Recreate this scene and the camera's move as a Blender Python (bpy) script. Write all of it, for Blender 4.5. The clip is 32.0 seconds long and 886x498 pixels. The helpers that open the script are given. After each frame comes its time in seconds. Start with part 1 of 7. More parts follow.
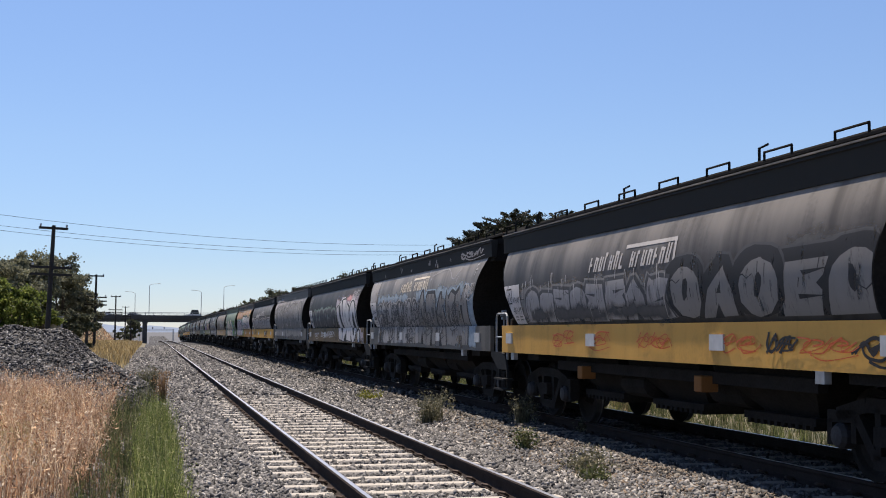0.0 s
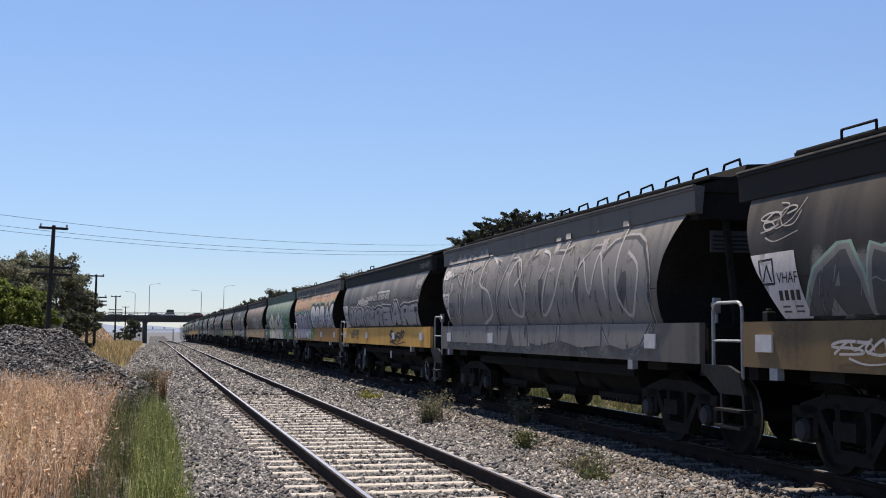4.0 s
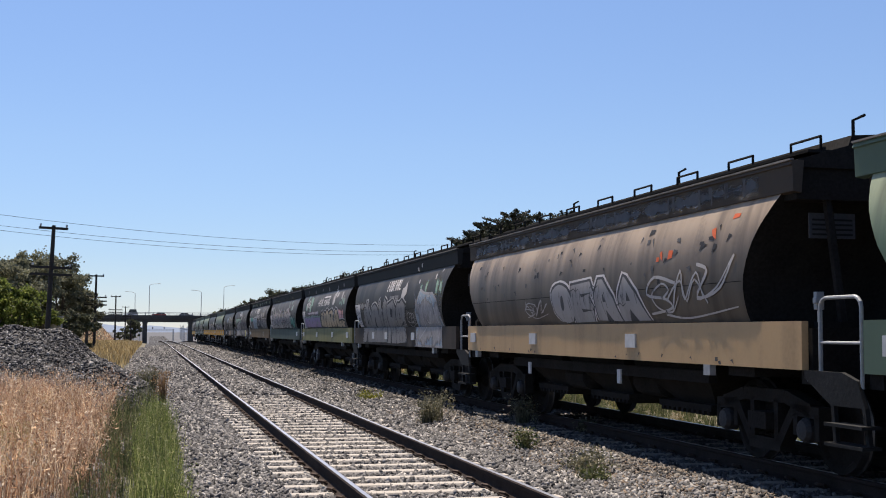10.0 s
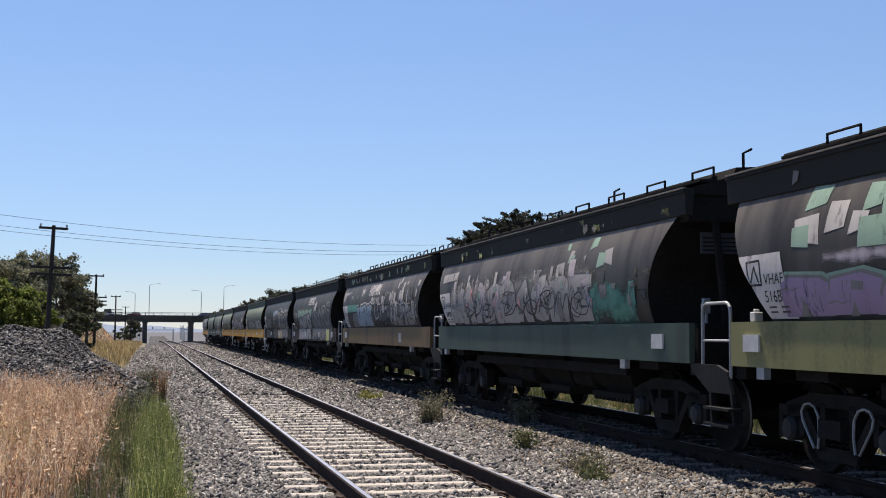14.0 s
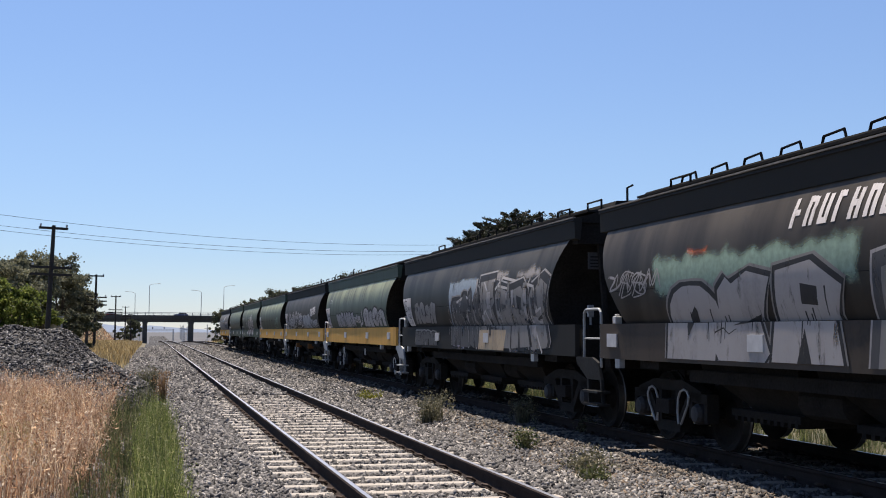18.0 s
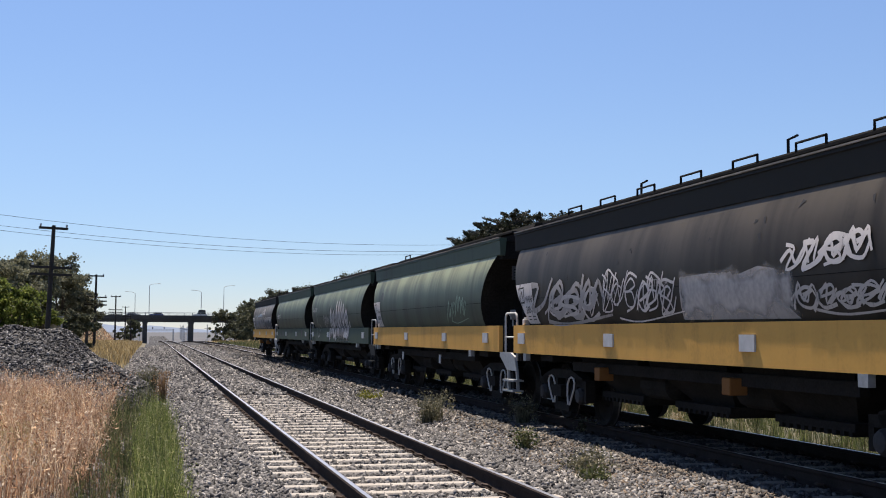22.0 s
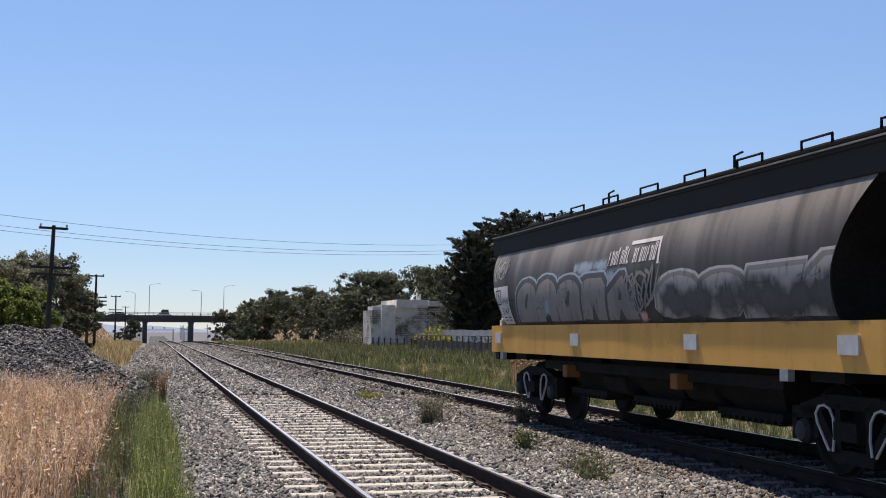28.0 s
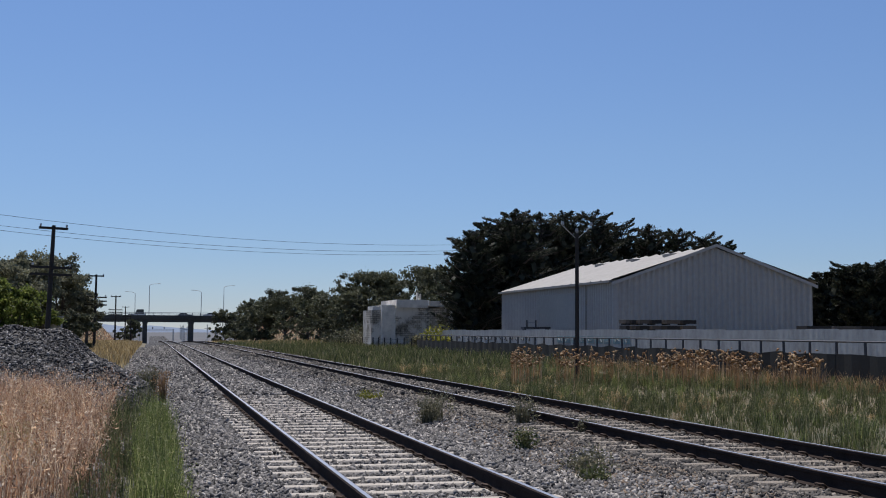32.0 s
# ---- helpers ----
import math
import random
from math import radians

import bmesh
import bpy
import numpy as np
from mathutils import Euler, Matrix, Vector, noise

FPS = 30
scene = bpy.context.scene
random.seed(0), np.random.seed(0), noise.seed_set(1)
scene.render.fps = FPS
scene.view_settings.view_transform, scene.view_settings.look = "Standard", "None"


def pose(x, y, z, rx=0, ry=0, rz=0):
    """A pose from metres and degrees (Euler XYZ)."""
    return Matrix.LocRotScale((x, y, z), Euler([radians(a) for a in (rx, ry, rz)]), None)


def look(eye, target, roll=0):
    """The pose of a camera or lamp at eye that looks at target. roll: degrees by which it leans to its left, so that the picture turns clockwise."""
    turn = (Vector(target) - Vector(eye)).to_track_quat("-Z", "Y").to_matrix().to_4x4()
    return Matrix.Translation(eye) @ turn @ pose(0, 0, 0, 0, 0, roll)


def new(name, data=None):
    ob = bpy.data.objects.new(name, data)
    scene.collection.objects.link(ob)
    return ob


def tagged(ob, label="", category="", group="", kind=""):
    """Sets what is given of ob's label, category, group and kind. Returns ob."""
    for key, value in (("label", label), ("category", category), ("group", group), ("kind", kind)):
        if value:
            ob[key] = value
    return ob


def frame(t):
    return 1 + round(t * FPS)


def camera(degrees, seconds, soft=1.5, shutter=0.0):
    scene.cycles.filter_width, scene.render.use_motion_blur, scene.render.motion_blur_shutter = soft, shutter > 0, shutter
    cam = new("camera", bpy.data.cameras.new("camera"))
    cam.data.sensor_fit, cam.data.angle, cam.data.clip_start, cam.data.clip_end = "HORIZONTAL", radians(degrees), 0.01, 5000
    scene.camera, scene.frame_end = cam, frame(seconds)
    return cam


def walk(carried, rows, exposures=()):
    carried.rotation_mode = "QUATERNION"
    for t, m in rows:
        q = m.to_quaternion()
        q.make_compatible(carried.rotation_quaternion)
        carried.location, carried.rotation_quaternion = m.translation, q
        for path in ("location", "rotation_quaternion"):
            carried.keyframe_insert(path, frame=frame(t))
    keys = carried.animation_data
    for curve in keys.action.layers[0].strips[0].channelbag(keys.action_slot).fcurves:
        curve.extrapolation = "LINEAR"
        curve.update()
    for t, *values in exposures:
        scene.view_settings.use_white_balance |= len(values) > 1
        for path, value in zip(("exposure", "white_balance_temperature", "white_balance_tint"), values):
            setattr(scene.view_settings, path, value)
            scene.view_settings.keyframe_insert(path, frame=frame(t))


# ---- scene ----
EYE = (0.0, 0.0, 1.436)
cam = camera(40.07, 32.0, soft=1.0)
CAM_POSE = look(EYE, (23.2832, 97.0099, 8.2901), 0.3)
walk(cam, [(0.0, CAM_POSE), (32.0, CAM_POSE)],
     [(0.0, 0.6, 6900, 13), (28.2, 0.6, 6900, 13), (29.2, 0.3, 6650, 13), (30.0, 0.12, 6500, 13), (31.0, 0.07, 6300, 12), (32.0, 0.06, 6250, 12)])

# ---- world and sun ----
SUN_EL, SUN_AZ = radians(66), radians(-9)          # azimuth from the track's direction
world = bpy.data.worlds.new("sky")
scene.world = world
world.use_nodes = True
wn = world.node_tree.nodes
sky = wn.new("ShaderNodeTexSky")
sky.sky_type = 'NISHITA'
sky.sun_disc = False
sky.sun_elevation, sky.sun_rotation = SUN_EL, SUN_AZ
sky.air_density, sky.dust_density, sky.ozone_density = 1.0, 0.0, 5.0
wn["Background"].inputs["Strength"].default_value = 0.078
tint = wn.new("ShaderNodeMix")
tint.data_type, tint.blend_type = 'RGBA', 'MULTIPLY'
tint.inputs[0].default_value = 1.0
up, height, hue = wn.new("ShaderNodeTexCoord"), wn.new("ShaderNodeSeparateXYZ"), wn.new("ShaderNodeValToRGB")
world.node_tree.links.new(up.outputs["Generated"], height.inputs[0])
world.node_tree.links.new(height.outputs["Z"], hue.inputs[0])
hue.color_ramp.elements[0].position, hue.color_ramp.elements[0].color = 0.0, (0.73, 0.81, 1.06, 1)
hue.color_ramp.elements[1].position, hue.color_ramp.elements[1].color = 0.3, (1.06, 1.08, 1.19, 1)
for z, c in ((0.06, (0.75, 0.83, 1.04, 1)), (0.15, (0.92, 0.955, 1.08, 1))):
    hue.color_ramp.elements.new(z).color = c
world.node_tree.links.new(hue.outputs[0], tint.inputs[7])
world.node_tree.links.new(sky.outputs[0], tint.inputs[6])
world.node_tree.links.new(tint.outputs[2], wn["Background"].inputs["Color"])
sun = new("sun", bpy.data.lights.new("sun", 'SUN'))
sun.data.energy, sun.data.angle, sun.data.color = 5.0, radians(0.53), (1.0, 0.94, 0.84)
SUN_DIR = Vector((math.sin(SUN_AZ) * math.cos(SUN_EL), math.cos(SUN_AZ) * math.cos(SUN_EL), math.sin(SUN_EL)))
sun.matrix_world = look((0, 0, 60), Vector((0, 0, 60)) - SUN_DIR)

# ---- plan (metres; y along the track, z = 0 on the rail heads) ----
RAIL_HALF = 0.8                                 # from the track's middle to a rail's middle
TRACK_A, TRACK_B = 2.69, 7.74
SPACING = 0.625
PITCH = 13.7


def grade(y):
    """Height of the line along the track: level, then a long dip under the bridge and a climb beyond it."""
    if y < 130:
        return 0.0
    if y < 400:
        return -4.1e-5 * (y - 130) ** 2
    return max(-2.99 - (y - 400) * 0.012, -4.4) if y < 520 else min(-4.4 + (y - 520) * 0.006, -0.6)


# ---- materials ----
def node_mat(name, rough=0.8, metal=0.0):
    m = bpy.data.materials.new(name)
    m.use_nodes = True
    b = m.node_tree.nodes["Principled BSDF"]
    b.inputs["Roughness"].default_value, b.inputs["Metallic"].default_value = rough, metal
    return m, m.node_tree.nodes, m.node_tree.links, b


def ramp(nodes, links, source, stops):
    r = nodes.new("ShaderNodeValToRGB")
    el = r.color_ramp.elements
    while len(el) < len(stops):
        el.new(0.5)
    for e, (p, c) in zip(el, stops):
        e.position, e.color = p, (*c, 1)
    links.new(source, r.inputs[0])
    return r


def tone(c, k):
    return tuple(min(1, v * k) for v in c)


def mottled(name, c, rough=0.8, metal=0.0, scale=3.0, fine=40.0, spread=0.25, bump=0.3, depth=0.01, stops=None, coords="Object"):
    """A surface with two scales of variation and a fine relief."""
    m, n, l, b = node_mat(name, rough, metal)
    tc = n.new("ShaderNodeTexCoord")
    big, small = n.new("ShaderNodeTexNoise"), n.new("ShaderNodeTexNoise")
    big.inputs["Scale"].default_value, small.inputs["Scale"].default_value = scale, fine
    big.inputs["Detail"].default_value, small.inputs["Detail"].default_value = 4, 5
    for t in (big, small):
        l.new(tc.outputs[coords], t.inputs["Vector"])
    mix = n.new("ShaderNodeMath")
    mix.operation = 'ADD'
    half = n.new("ShaderNodeMath")
    half.operation = 'MULTIPLY'
    half.inputs[1].default_value = 0.5
    l.new(big.outputs[0], mix.inputs[0])
    l.new(small.outputs[0], mix.inputs[1])
    l.new(mix.outputs[0], half.inputs[0])
    r = ramp(n, l, half.outputs[0], stops or [(0.32, tone(c, 1 - spread)), (0.5, c), (0.68, tone(c, 1 + spread))])
    l.new(r.outputs[0], b.inputs["Base Color"])
    bp = n.new("ShaderNodeBump")
    bp.inputs["Strength"].default_value, bp.inputs["Distance"].default_value = bump, depth
    l.new(small.outputs[0], bp.inputs["Height"])
    l.new(bp.outputs[0], b.inputs["Normal"])
    return m


def pieces_mat(name, stops, rough=0.85, bump=0.0, fine=60.0, island=True):
    """Loose pieces: each one takes its own tone."""
    m, n, l, b = node_mat(name, rough)
    g = n.new("ShaderNodeNewGeometry") if island else n.new("ShaderNodeObjectInfo")
    r = ramp(n, l, g.outputs["Random Per Island" if island else "Random"], stops)
    if bump:
        t = n.new("ShaderNodeTexNoise")
        t.inputs["Scale"].default_value = fine
        bp = n.new("ShaderNodeBump")
        bp.inputs["Strength"].default_value, bp.inputs["Distance"].default_value = bump, 0.01
        l.new(t.outputs[0], bp.inputs["Height"])
        l.new(bp.outputs[0], b.inputs["Normal"])
        mx = n.new("ShaderNodeMix")
        mx.data_type, mx.blend_type = 'RGBA', 'MULTIPLY'
        mx.inputs[0].default_value = 0.5
        l.new(r.outputs[0], mx.inputs[6])
        rr = ramp(n, l, t.outputs[0], [(0.3, (0.55, 0.55, 0.55)), (0.7, (1, 1, 1))])
        l.new(rr.outputs[0], mx.inputs[7])
        l.new(mx.outputs[2], b.inputs["Base Color"])
    else:
        l.new(r.outputs[0], b.inputs["Base Color"])
    return m


def leafy(name, stops, through_light=0.45, patch_scale=1.4):
    """Thin leaves and blades: each takes its own tone and lets light through."""
    m, n, l, b = node_mat(name, 0.65)
    g = n.new("ShaderNodeNewGeometry")
    r = ramp(n, l, g.outputs["Random Per Island"], stops)
    tc, patch = n.new("ShaderNodeTexCoord"), n.new("ShaderNodeTexNoise")
    patch.inputs["Scale"].default_value, patch.inputs["Detail"].default_value = patch_scale, 4
    l.new(tc.outputs["Object"], patch.inputs["Vector"])
    pr = ramp(n, l, patch.outputs[0], [(0.34, (0.5, 0.5, 0.52)), (0.5, (0.95, 0.95, 0.95)), (0.66, (1.3, 1.28, 1.2))])
    mul = n.new("ShaderNodeMix")
    mul.data_type, mul.blend_type = 'RGBA', 'MULTIPLY'
    mul.inputs[0].default_value = 1.0
    l.new(r.outputs[0], mul.inputs[6])
    l.new(pr.outputs[0], mul.inputs[7])
    l.new(mul.outputs[2], b.inputs["Base Color"])
    b.inputs["Specular IOR Level"].default_value = 0.25
    t = n.new("ShaderNodeBsdfTranslucent")
    l.new(mul.outputs[2], t.inputs["Color"])
    mx = n.new("ShaderNodeMixShader")
    mx.inputs[0].default_value = through_light
    l.new(b.outputs[0], mx.inputs[1])
    l.new(t.outputs[0], mx.inputs[2])
    l.new(mx.outputs[0], n["Material Output"].inputs["Surface"])
    return m


def crushed(name, stops, scale):
    """Packed crushed stone: cells with a tone each and rounded relief."""
    m, n, l, b = node_mat(name, 0.95)
    tc, cell, grain = n.new("ShaderNodeTexCoord"), n.new("ShaderNodeTexVoronoi"), n.new("ShaderNodeTexNoise")
    cell.inputs["Scale"].default_value, grain.inputs["Scale"].default_value = scale, 90
    for t in (cell, grain):
        l.new(tc.outputs["Object"], t.inputs["Vector"])
    grey = n.new("ShaderNodeSeparateColor")
    l.new(cell.outputs["Color"], grey.inputs[0])
    r = ramp(n, l, grey.outputs[0], stops)
    l.new(r.outputs[0], b.inputs["Base Color"])
    bp = n.new("ShaderNodeBump")
    bp.invert = True
    bp.inputs["Strength"].default_value, bp.inputs["Distance"].default_value = 1.0, 0.04
    l.new(cell.outputs["Distance"], bp.inputs["Height"])
    l.new(bp.outputs[0], b.inputs["Normal"])
    return m


# ---- mesh helpers ----
def put(bm, name, material, parent=None, label=""):
    me = bpy.data.meshes.new(name)
    bm.to_mesh(me)
    bm.free()
    for mm in (material if isinstance(material, (list, tuple)) else [material]):
        me.materials.append(mm)
    ob = new(name, me)
    if parent:
        ob.parent = parent
    if label:
        tagged(ob, label)
    return ob


def part(name, bm, material, parent, label=""):
    return put(bm, name, material, parent, label)


def box(bm, x0, x1, y0, y1, z0, z1, m=None):
    vs = [bm.verts.new((x, y, z)) for z in (z0, z1) for y in (y0, y1) for x in (x0, x1)]
    if m is not None:
        for v in vs:
            v.co = m @ v.co
    for f in ((0, 2, 3, 1), (4, 5, 7, 6), (0, 1, 5, 4), (2, 6, 7, 3), (0, 4, 6, 2), (1, 3, 7, 5)):
        bm.faces.new([vs[i] for i in f])
    return bm


def boxes(*dims, bevel=0.0):
    bm = bmesh.new()
    for d in dims:
        box(bm, *d)
    if bevel:
        bmesh.ops.bevel(bm, geom=bm.edges[:], offset=bevel, segments=1, affect='EDGES')
    return bm


def tube(bm, path, r, sides=8, closed=False, taper=None):
    """A round bar along a path of points; taper gives a radius for each point."""
    path = [Vector(p) for p in path]
    rings = []
    for i, p in enumerate(path):
        a = path[i - 1] if i or closed else p
        b = path[(i + 1) % len(path)] if i + 1 < len(path) or closed else p
        d = (b - a).normalized()
        u = d.orthogonal().normalized() if not rings else (rings[-1][1] - d * rings[-1][1].dot(d)).normalized()
        w = d.cross(u)
        rr = taper[i] if taper else r
        rings.append(([bm.verts.new(p + (u * math.cos(k * math.tau / sides) + w * math.sin(k * math.tau / sides)) * rr) for k in range(sides)], u))
    n = len(rings)
    for i in range(n if closed else n - 1):
        A, B = rings[i][0], rings[(i + 1) % n][0]
        for k in range(sides):
            bm.faces.new((A[k], A[(k + 1) % sides], B[(k + 1) % sides], B[k]))
    if not closed:
        bm.faces.new(rings[0][0][::-1])
        bm.faces.new(rings[-1][0])
    return bm


def extrude_profile(bm, pts, y0, y1, caps=True, ys=None):
    """A closed (x, z) outline drawn out along y."""
    ys = ys or [y0, y1]
    rows = [[bm.verts.new((x, y, z)) for x, z in pts] for y in ys]
    n = len(pts)
    for A, B in zip(rows, rows[1:]):
        for i in range(n):
            bm.faces.new((A[i], A[(i + 1) % n], B[(i + 1) % n], B[i]))
    if caps:
        bm.faces.new(rows[0][::-1])
        bm.faces.new(rows[-1])
    return bm


def np_mesh(name, verts, faces, material, parent=None):
    """A mesh from number arrays: verts (n, 3), faces (m, k)."""
    verts, faces = np.asarray(verts, np.float32), np.asarray(faces, np.int32)
    me = bpy.data.meshes.new(name)
    m, k = faces.shape
    me.vertices.add(len(verts))
    me.vertices.foreach_set("co", verts.ravel())
    me.loops.add(m * k)
    me.loops.foreach_set("vertex_index", faces.ravel())
    me.polygons.add(m)
    me.polygons.foreach_set("loop_start", np.arange(0, m * k, k, dtype=np.int32))
    me.update(calc_edges=True)
    me.materials.append(material)
    ob = new(name, me)
    if parent:
        ob.parent = parent
    return ob


rng = np.random.default_rng(7)

# stone template: a squashed, sharp-edged six-cornered lump
BLOCK_F = np.array([(0, 2, 3, 1), (4, 5, 7, 6), (0, 1, 5, 4), (2, 6, 7, 3), (0, 4, 6, 2), (1, 3, 7, 5)])
BLOCK_V = np.array([(x, y, z) for z in (-1, 1) for y in (-1, 1) for x in (-1, 1)], float) * 0.72
STONE_F = np.array([(0, 2, 4), (2, 1, 4), (1, 3, 4), (3, 0, 4), (2, 0, 5), (1, 2, 5), (3, 1, 5), (0, 3, 5)])
STONE_V = np.array([(1, 0, 0), (-1, 0, 0), (0, 1, 0), (0, -1, 0), (0, 0, 1), (0, 0, -1)], float)


def rotations(n):
    q = rng.normal(size=(n, 4))
    q /= np.linalg.norm(q, axis=1)[:, None]
    w, x, y, z = q.T
    return np.stack([np.stack([1 - 2 * (y * y + z * z), 2 * (x * y - z * w), 2 * (x * z + y * w)], -1),
                     np.stack([2 * (x * y + z * w), 1 - 2 * (x * x + z * z), 2 * (y * z - x * w)], -1),
                     np.stack([2 * (x * z - y * w), 2 * (y * z + x * w), 1 - 2 * (x * x + y * y)], -1)], 1)


def stones(name, centres, sizes, material, parent=None, blocky=False):
    n = len(centres)
    base, sides = (BLOCK_V, BLOCK_F) if blocky else (STONE_V, STONE_F)
    v = base[None] * rng.uniform(0.65 if blocky else 0.8, 1.35, (n, len(base), 1)) + rng.uniform(-0.3, 0.3, (n, len(base), 3))
    v = v * np.stack([rng.uniform(0.9, 1.5, n), rng.uniform(0.65, 1.05, n), rng.uniform(0.4, 0.75, n)], -1)[:, None, :] * np.asarray(sizes)[:, None, None]
    v = np.einsum('nij,nkj->nki', rotations(n), v) + np.asarray(centres)[:, None, :]
    f = (sides[None] + len(base) * np.arange(n)[:, None, None]).reshape(-1, sides.shape[1])
    return np_mesh(name, v.reshape(-1, 3), f, material, parent)


def blades(name, roots, heights, widths, lean, material, parent=None, droop=0.3):
    """Grass: each blade is a bent strip of two quads."""
    n = len(roots)
    a = rng.uniform(0, math.tau, n)
    side = np.stack([np.cos(a), np.sin(a), np.zeros(n)], -1)
    b = rng.uniform(0, math.tau, n)
    out = np.stack([np.cos(b), np.sin(b), np.zeros(n)], -1) * (lean * rng.uniform(0.2, 1, n) * heights)[:, None]
    up = np.array([0, 0, 1.0])
    r = np.asarray(roots)
    mid = r + up * (heights * 0.55)[:, None] + out * 0.35
    tip = r + up * (heights * (1 - droop * rng.uniform(0, 1, n) * lean))[:, None] + out
    w = side * np.asarray(widths)[:, None]
    v = np.stack([r - w, r + w, mid + w * 0.8, mid - w * 0.8, tip + w * 0.25, tip - w * 0.25], 1).reshape(-1, 3)
    f = (np.array([(0, 1, 2, 3), (3, 2, 4, 5)])[None] + 6 * np.arange(n)[:, None, None]).reshape(-1, 4)
    return np_mesh(name, v, f, material, parent)



M = {}
# bed far darker than its stones: shade in the gaps is coloured in
M["ballast"] = crushed("ballast", [(0, (0.01, 0.0095, 0.01)), (0.5, (0.035, 0.033, 0.033)), (1, (0.1, 0.093, 0.09))], 24)
M["stone"] = pieces_mat("ballast_stone", [(0, (0.022, 0.021, 0.022)), (0.4, (0.088, 0.083, 0.083)), (0.85, (0.2, 0.187, 0.18)), (1, (0.42, 0.385, 0.35))], 0.85)
M["heap"] = pieces_mat("heap_stone", [(0, (0.012, 0.011, 0.012)), (0.55, (0.04, 0.038, 0.04)), (0.85, (0.11, 0.104, 0.104)), (1, (0.32, 0.3, 0.29))], 0.8)
M["soil"] = mottled("dry_grassy_soil", (0.12, 0.095, 0.06), 0.95, scale=0.08, fine=3, spread=0.5, bump=0.6, depth=0.05,
                    stops=[(0.36, (0.055, 0.06, 0.03)), (0.5, (0.12, 0.1, 0.06)), (0.64, (0.23, 0.175, 0.105))])
M["earth"] = mottled("bare_brown_earth", (0.17, 0.125, 0.09), 0.95, scale=0.3, fine=4, spread=0.4, bump=0.6, depth=0.05)
M["rail"] = mottled("rusty_rail_side", (0.032, 0.024, 0.021), 1.0, 0.0, scale=4, fine=60, spread=0.4)
M["rail"].node_tree.nodes["Principled BSDF"].inputs["Specular IOR Level"].default_value = 0.109
M["railhead"] = mottled("worn_rail_head", (0.42, 0.42, 0.44), 0.38, 1.0, scale=3, fine=90, spread=0.15, bump=0.1)
M["concrete"] = mottled("sleeper_concrete", (0.36, 0.322, 0.28), 0.9, scale=2.5, fine=35, spread=0.3, bump=0.4)
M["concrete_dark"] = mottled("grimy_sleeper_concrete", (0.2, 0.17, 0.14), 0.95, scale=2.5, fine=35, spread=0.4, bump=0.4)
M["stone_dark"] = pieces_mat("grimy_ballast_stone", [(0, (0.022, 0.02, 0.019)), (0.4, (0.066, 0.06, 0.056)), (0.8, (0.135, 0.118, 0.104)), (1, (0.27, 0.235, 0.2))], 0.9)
M["clip"] = mottled("rusty_clip", (0.05, 0.035, 0.028), 0.7, 0.4)
M["black"] = mottled("grimy_black_steel", (0.017, 0.0155, 0.0145), 0.95, 0.0, scale=2, fine=30, spread=0.5)
M["black"].node_tree.nodes["Principled BSDF"].inputs["Specular IOR Level"].default_value = 0.2
M["wheel"] = mottled("oily_wheel_steel", (0.016, 0.0145, 0.0135), 0.85, 0.0, scale=4, fine=40, spread=0.4)
for key in ("wheel", "clip", "black"):
    M[key].node_tree.nodes["Principled BSDF"].inputs["Specular IOR Level"].default_value = 0.12
# paler than the wagon paint: sunlight on the roof edge put into the colour
M["lip"] = mottled("sunlit_roof_edge", (0.2, 0.175, 0.15), 0.7, 0.0, scale=1.2, fine=9, spread=0.5)
M["tread"] = mottled("polished_tread", (0.12, 0.115, 0.112), 0.5, 0.8, bump=0.1)
M["bearing"] = mottled("greasy_bearing_cap", (0.02, 0.0195, 0.022), 0.75, 0.0, scale=6, fine=40, spread=0.4)
M["grey"] = mottled("wagon_grey", (0.3, 0.31, 0.31), 0.6, scale=0.7, fine=8)
M["white"] = mottled("chalky_white_paint", (0.5, 0.49, 0.48), 0.65, scale=3, fine=12, spread=0.12, bump=0.1)
M["dullsteel"] = mottled("dull_grimy_steel", (0.02, 0.02, 0.02), 0.75, 0.1, scale=3, fine=20, spread=0.35)
M["dullsteel"].node_tree.nodes["Principled BSDF"].inputs["Specular IOR Level"].default_value = 0.15
M["timber"] = mottled("weathered_pole_timber", (0.026, 0.022, 0.02), 0.9, scale=2, fine=20, spread=0.4)
M["bridge"] = mottled("stained_bridge_concrete", (0.075, 0.072, 0.07), 0.9, scale=0.2, fine=2, spread=0.35)
M["steelgrey"] = mottled("galvanised_steel", (0.3, 0.31, 0.32), 0.55, 0.3, scale=1, fine=20)
M["leaf_dark"] = leafy("cypress_leaf", [(0, (0.0144, 0.0176, 0.0112)), (0.7, (0.032, 0.0376, 0.024)), (1, (0.068, 0.072, 0.048))], 0.25)
M["leaf_gum"] = leafy("gum_leaf", [(0, (0.06, 0.066, 0.04)), (0.6, (0.115, 0.122, 0.072)), (1, (0.15, 0.152, 0.095))], 0.25, 0.3)
M["leaf_pale"] = leafy("pale_gum_leaf", [(0, (0.1, 0.105, 0.068)), (0.6, (0.18, 0.182, 0.12)), (1, (0.24, 0.235, 0.16))], 0.35, 0.4)
M["leaf_bright"] = leafy("bright_leaf", [(0, (0.07, 0.095, 0.02)), (0.6, (0.15, 0.19, 0.045)), (1, (0.26, 0.29, 0.09))], 0.5)
M["leaf_yellow"] = leafy("yellow_flower_leaf", [(0, (0.096, 0.112, 0.016)), (0.6, (0.24, 0.24, 0.04)), (1, (0.4, 0.36, 0.064))], 0.4)
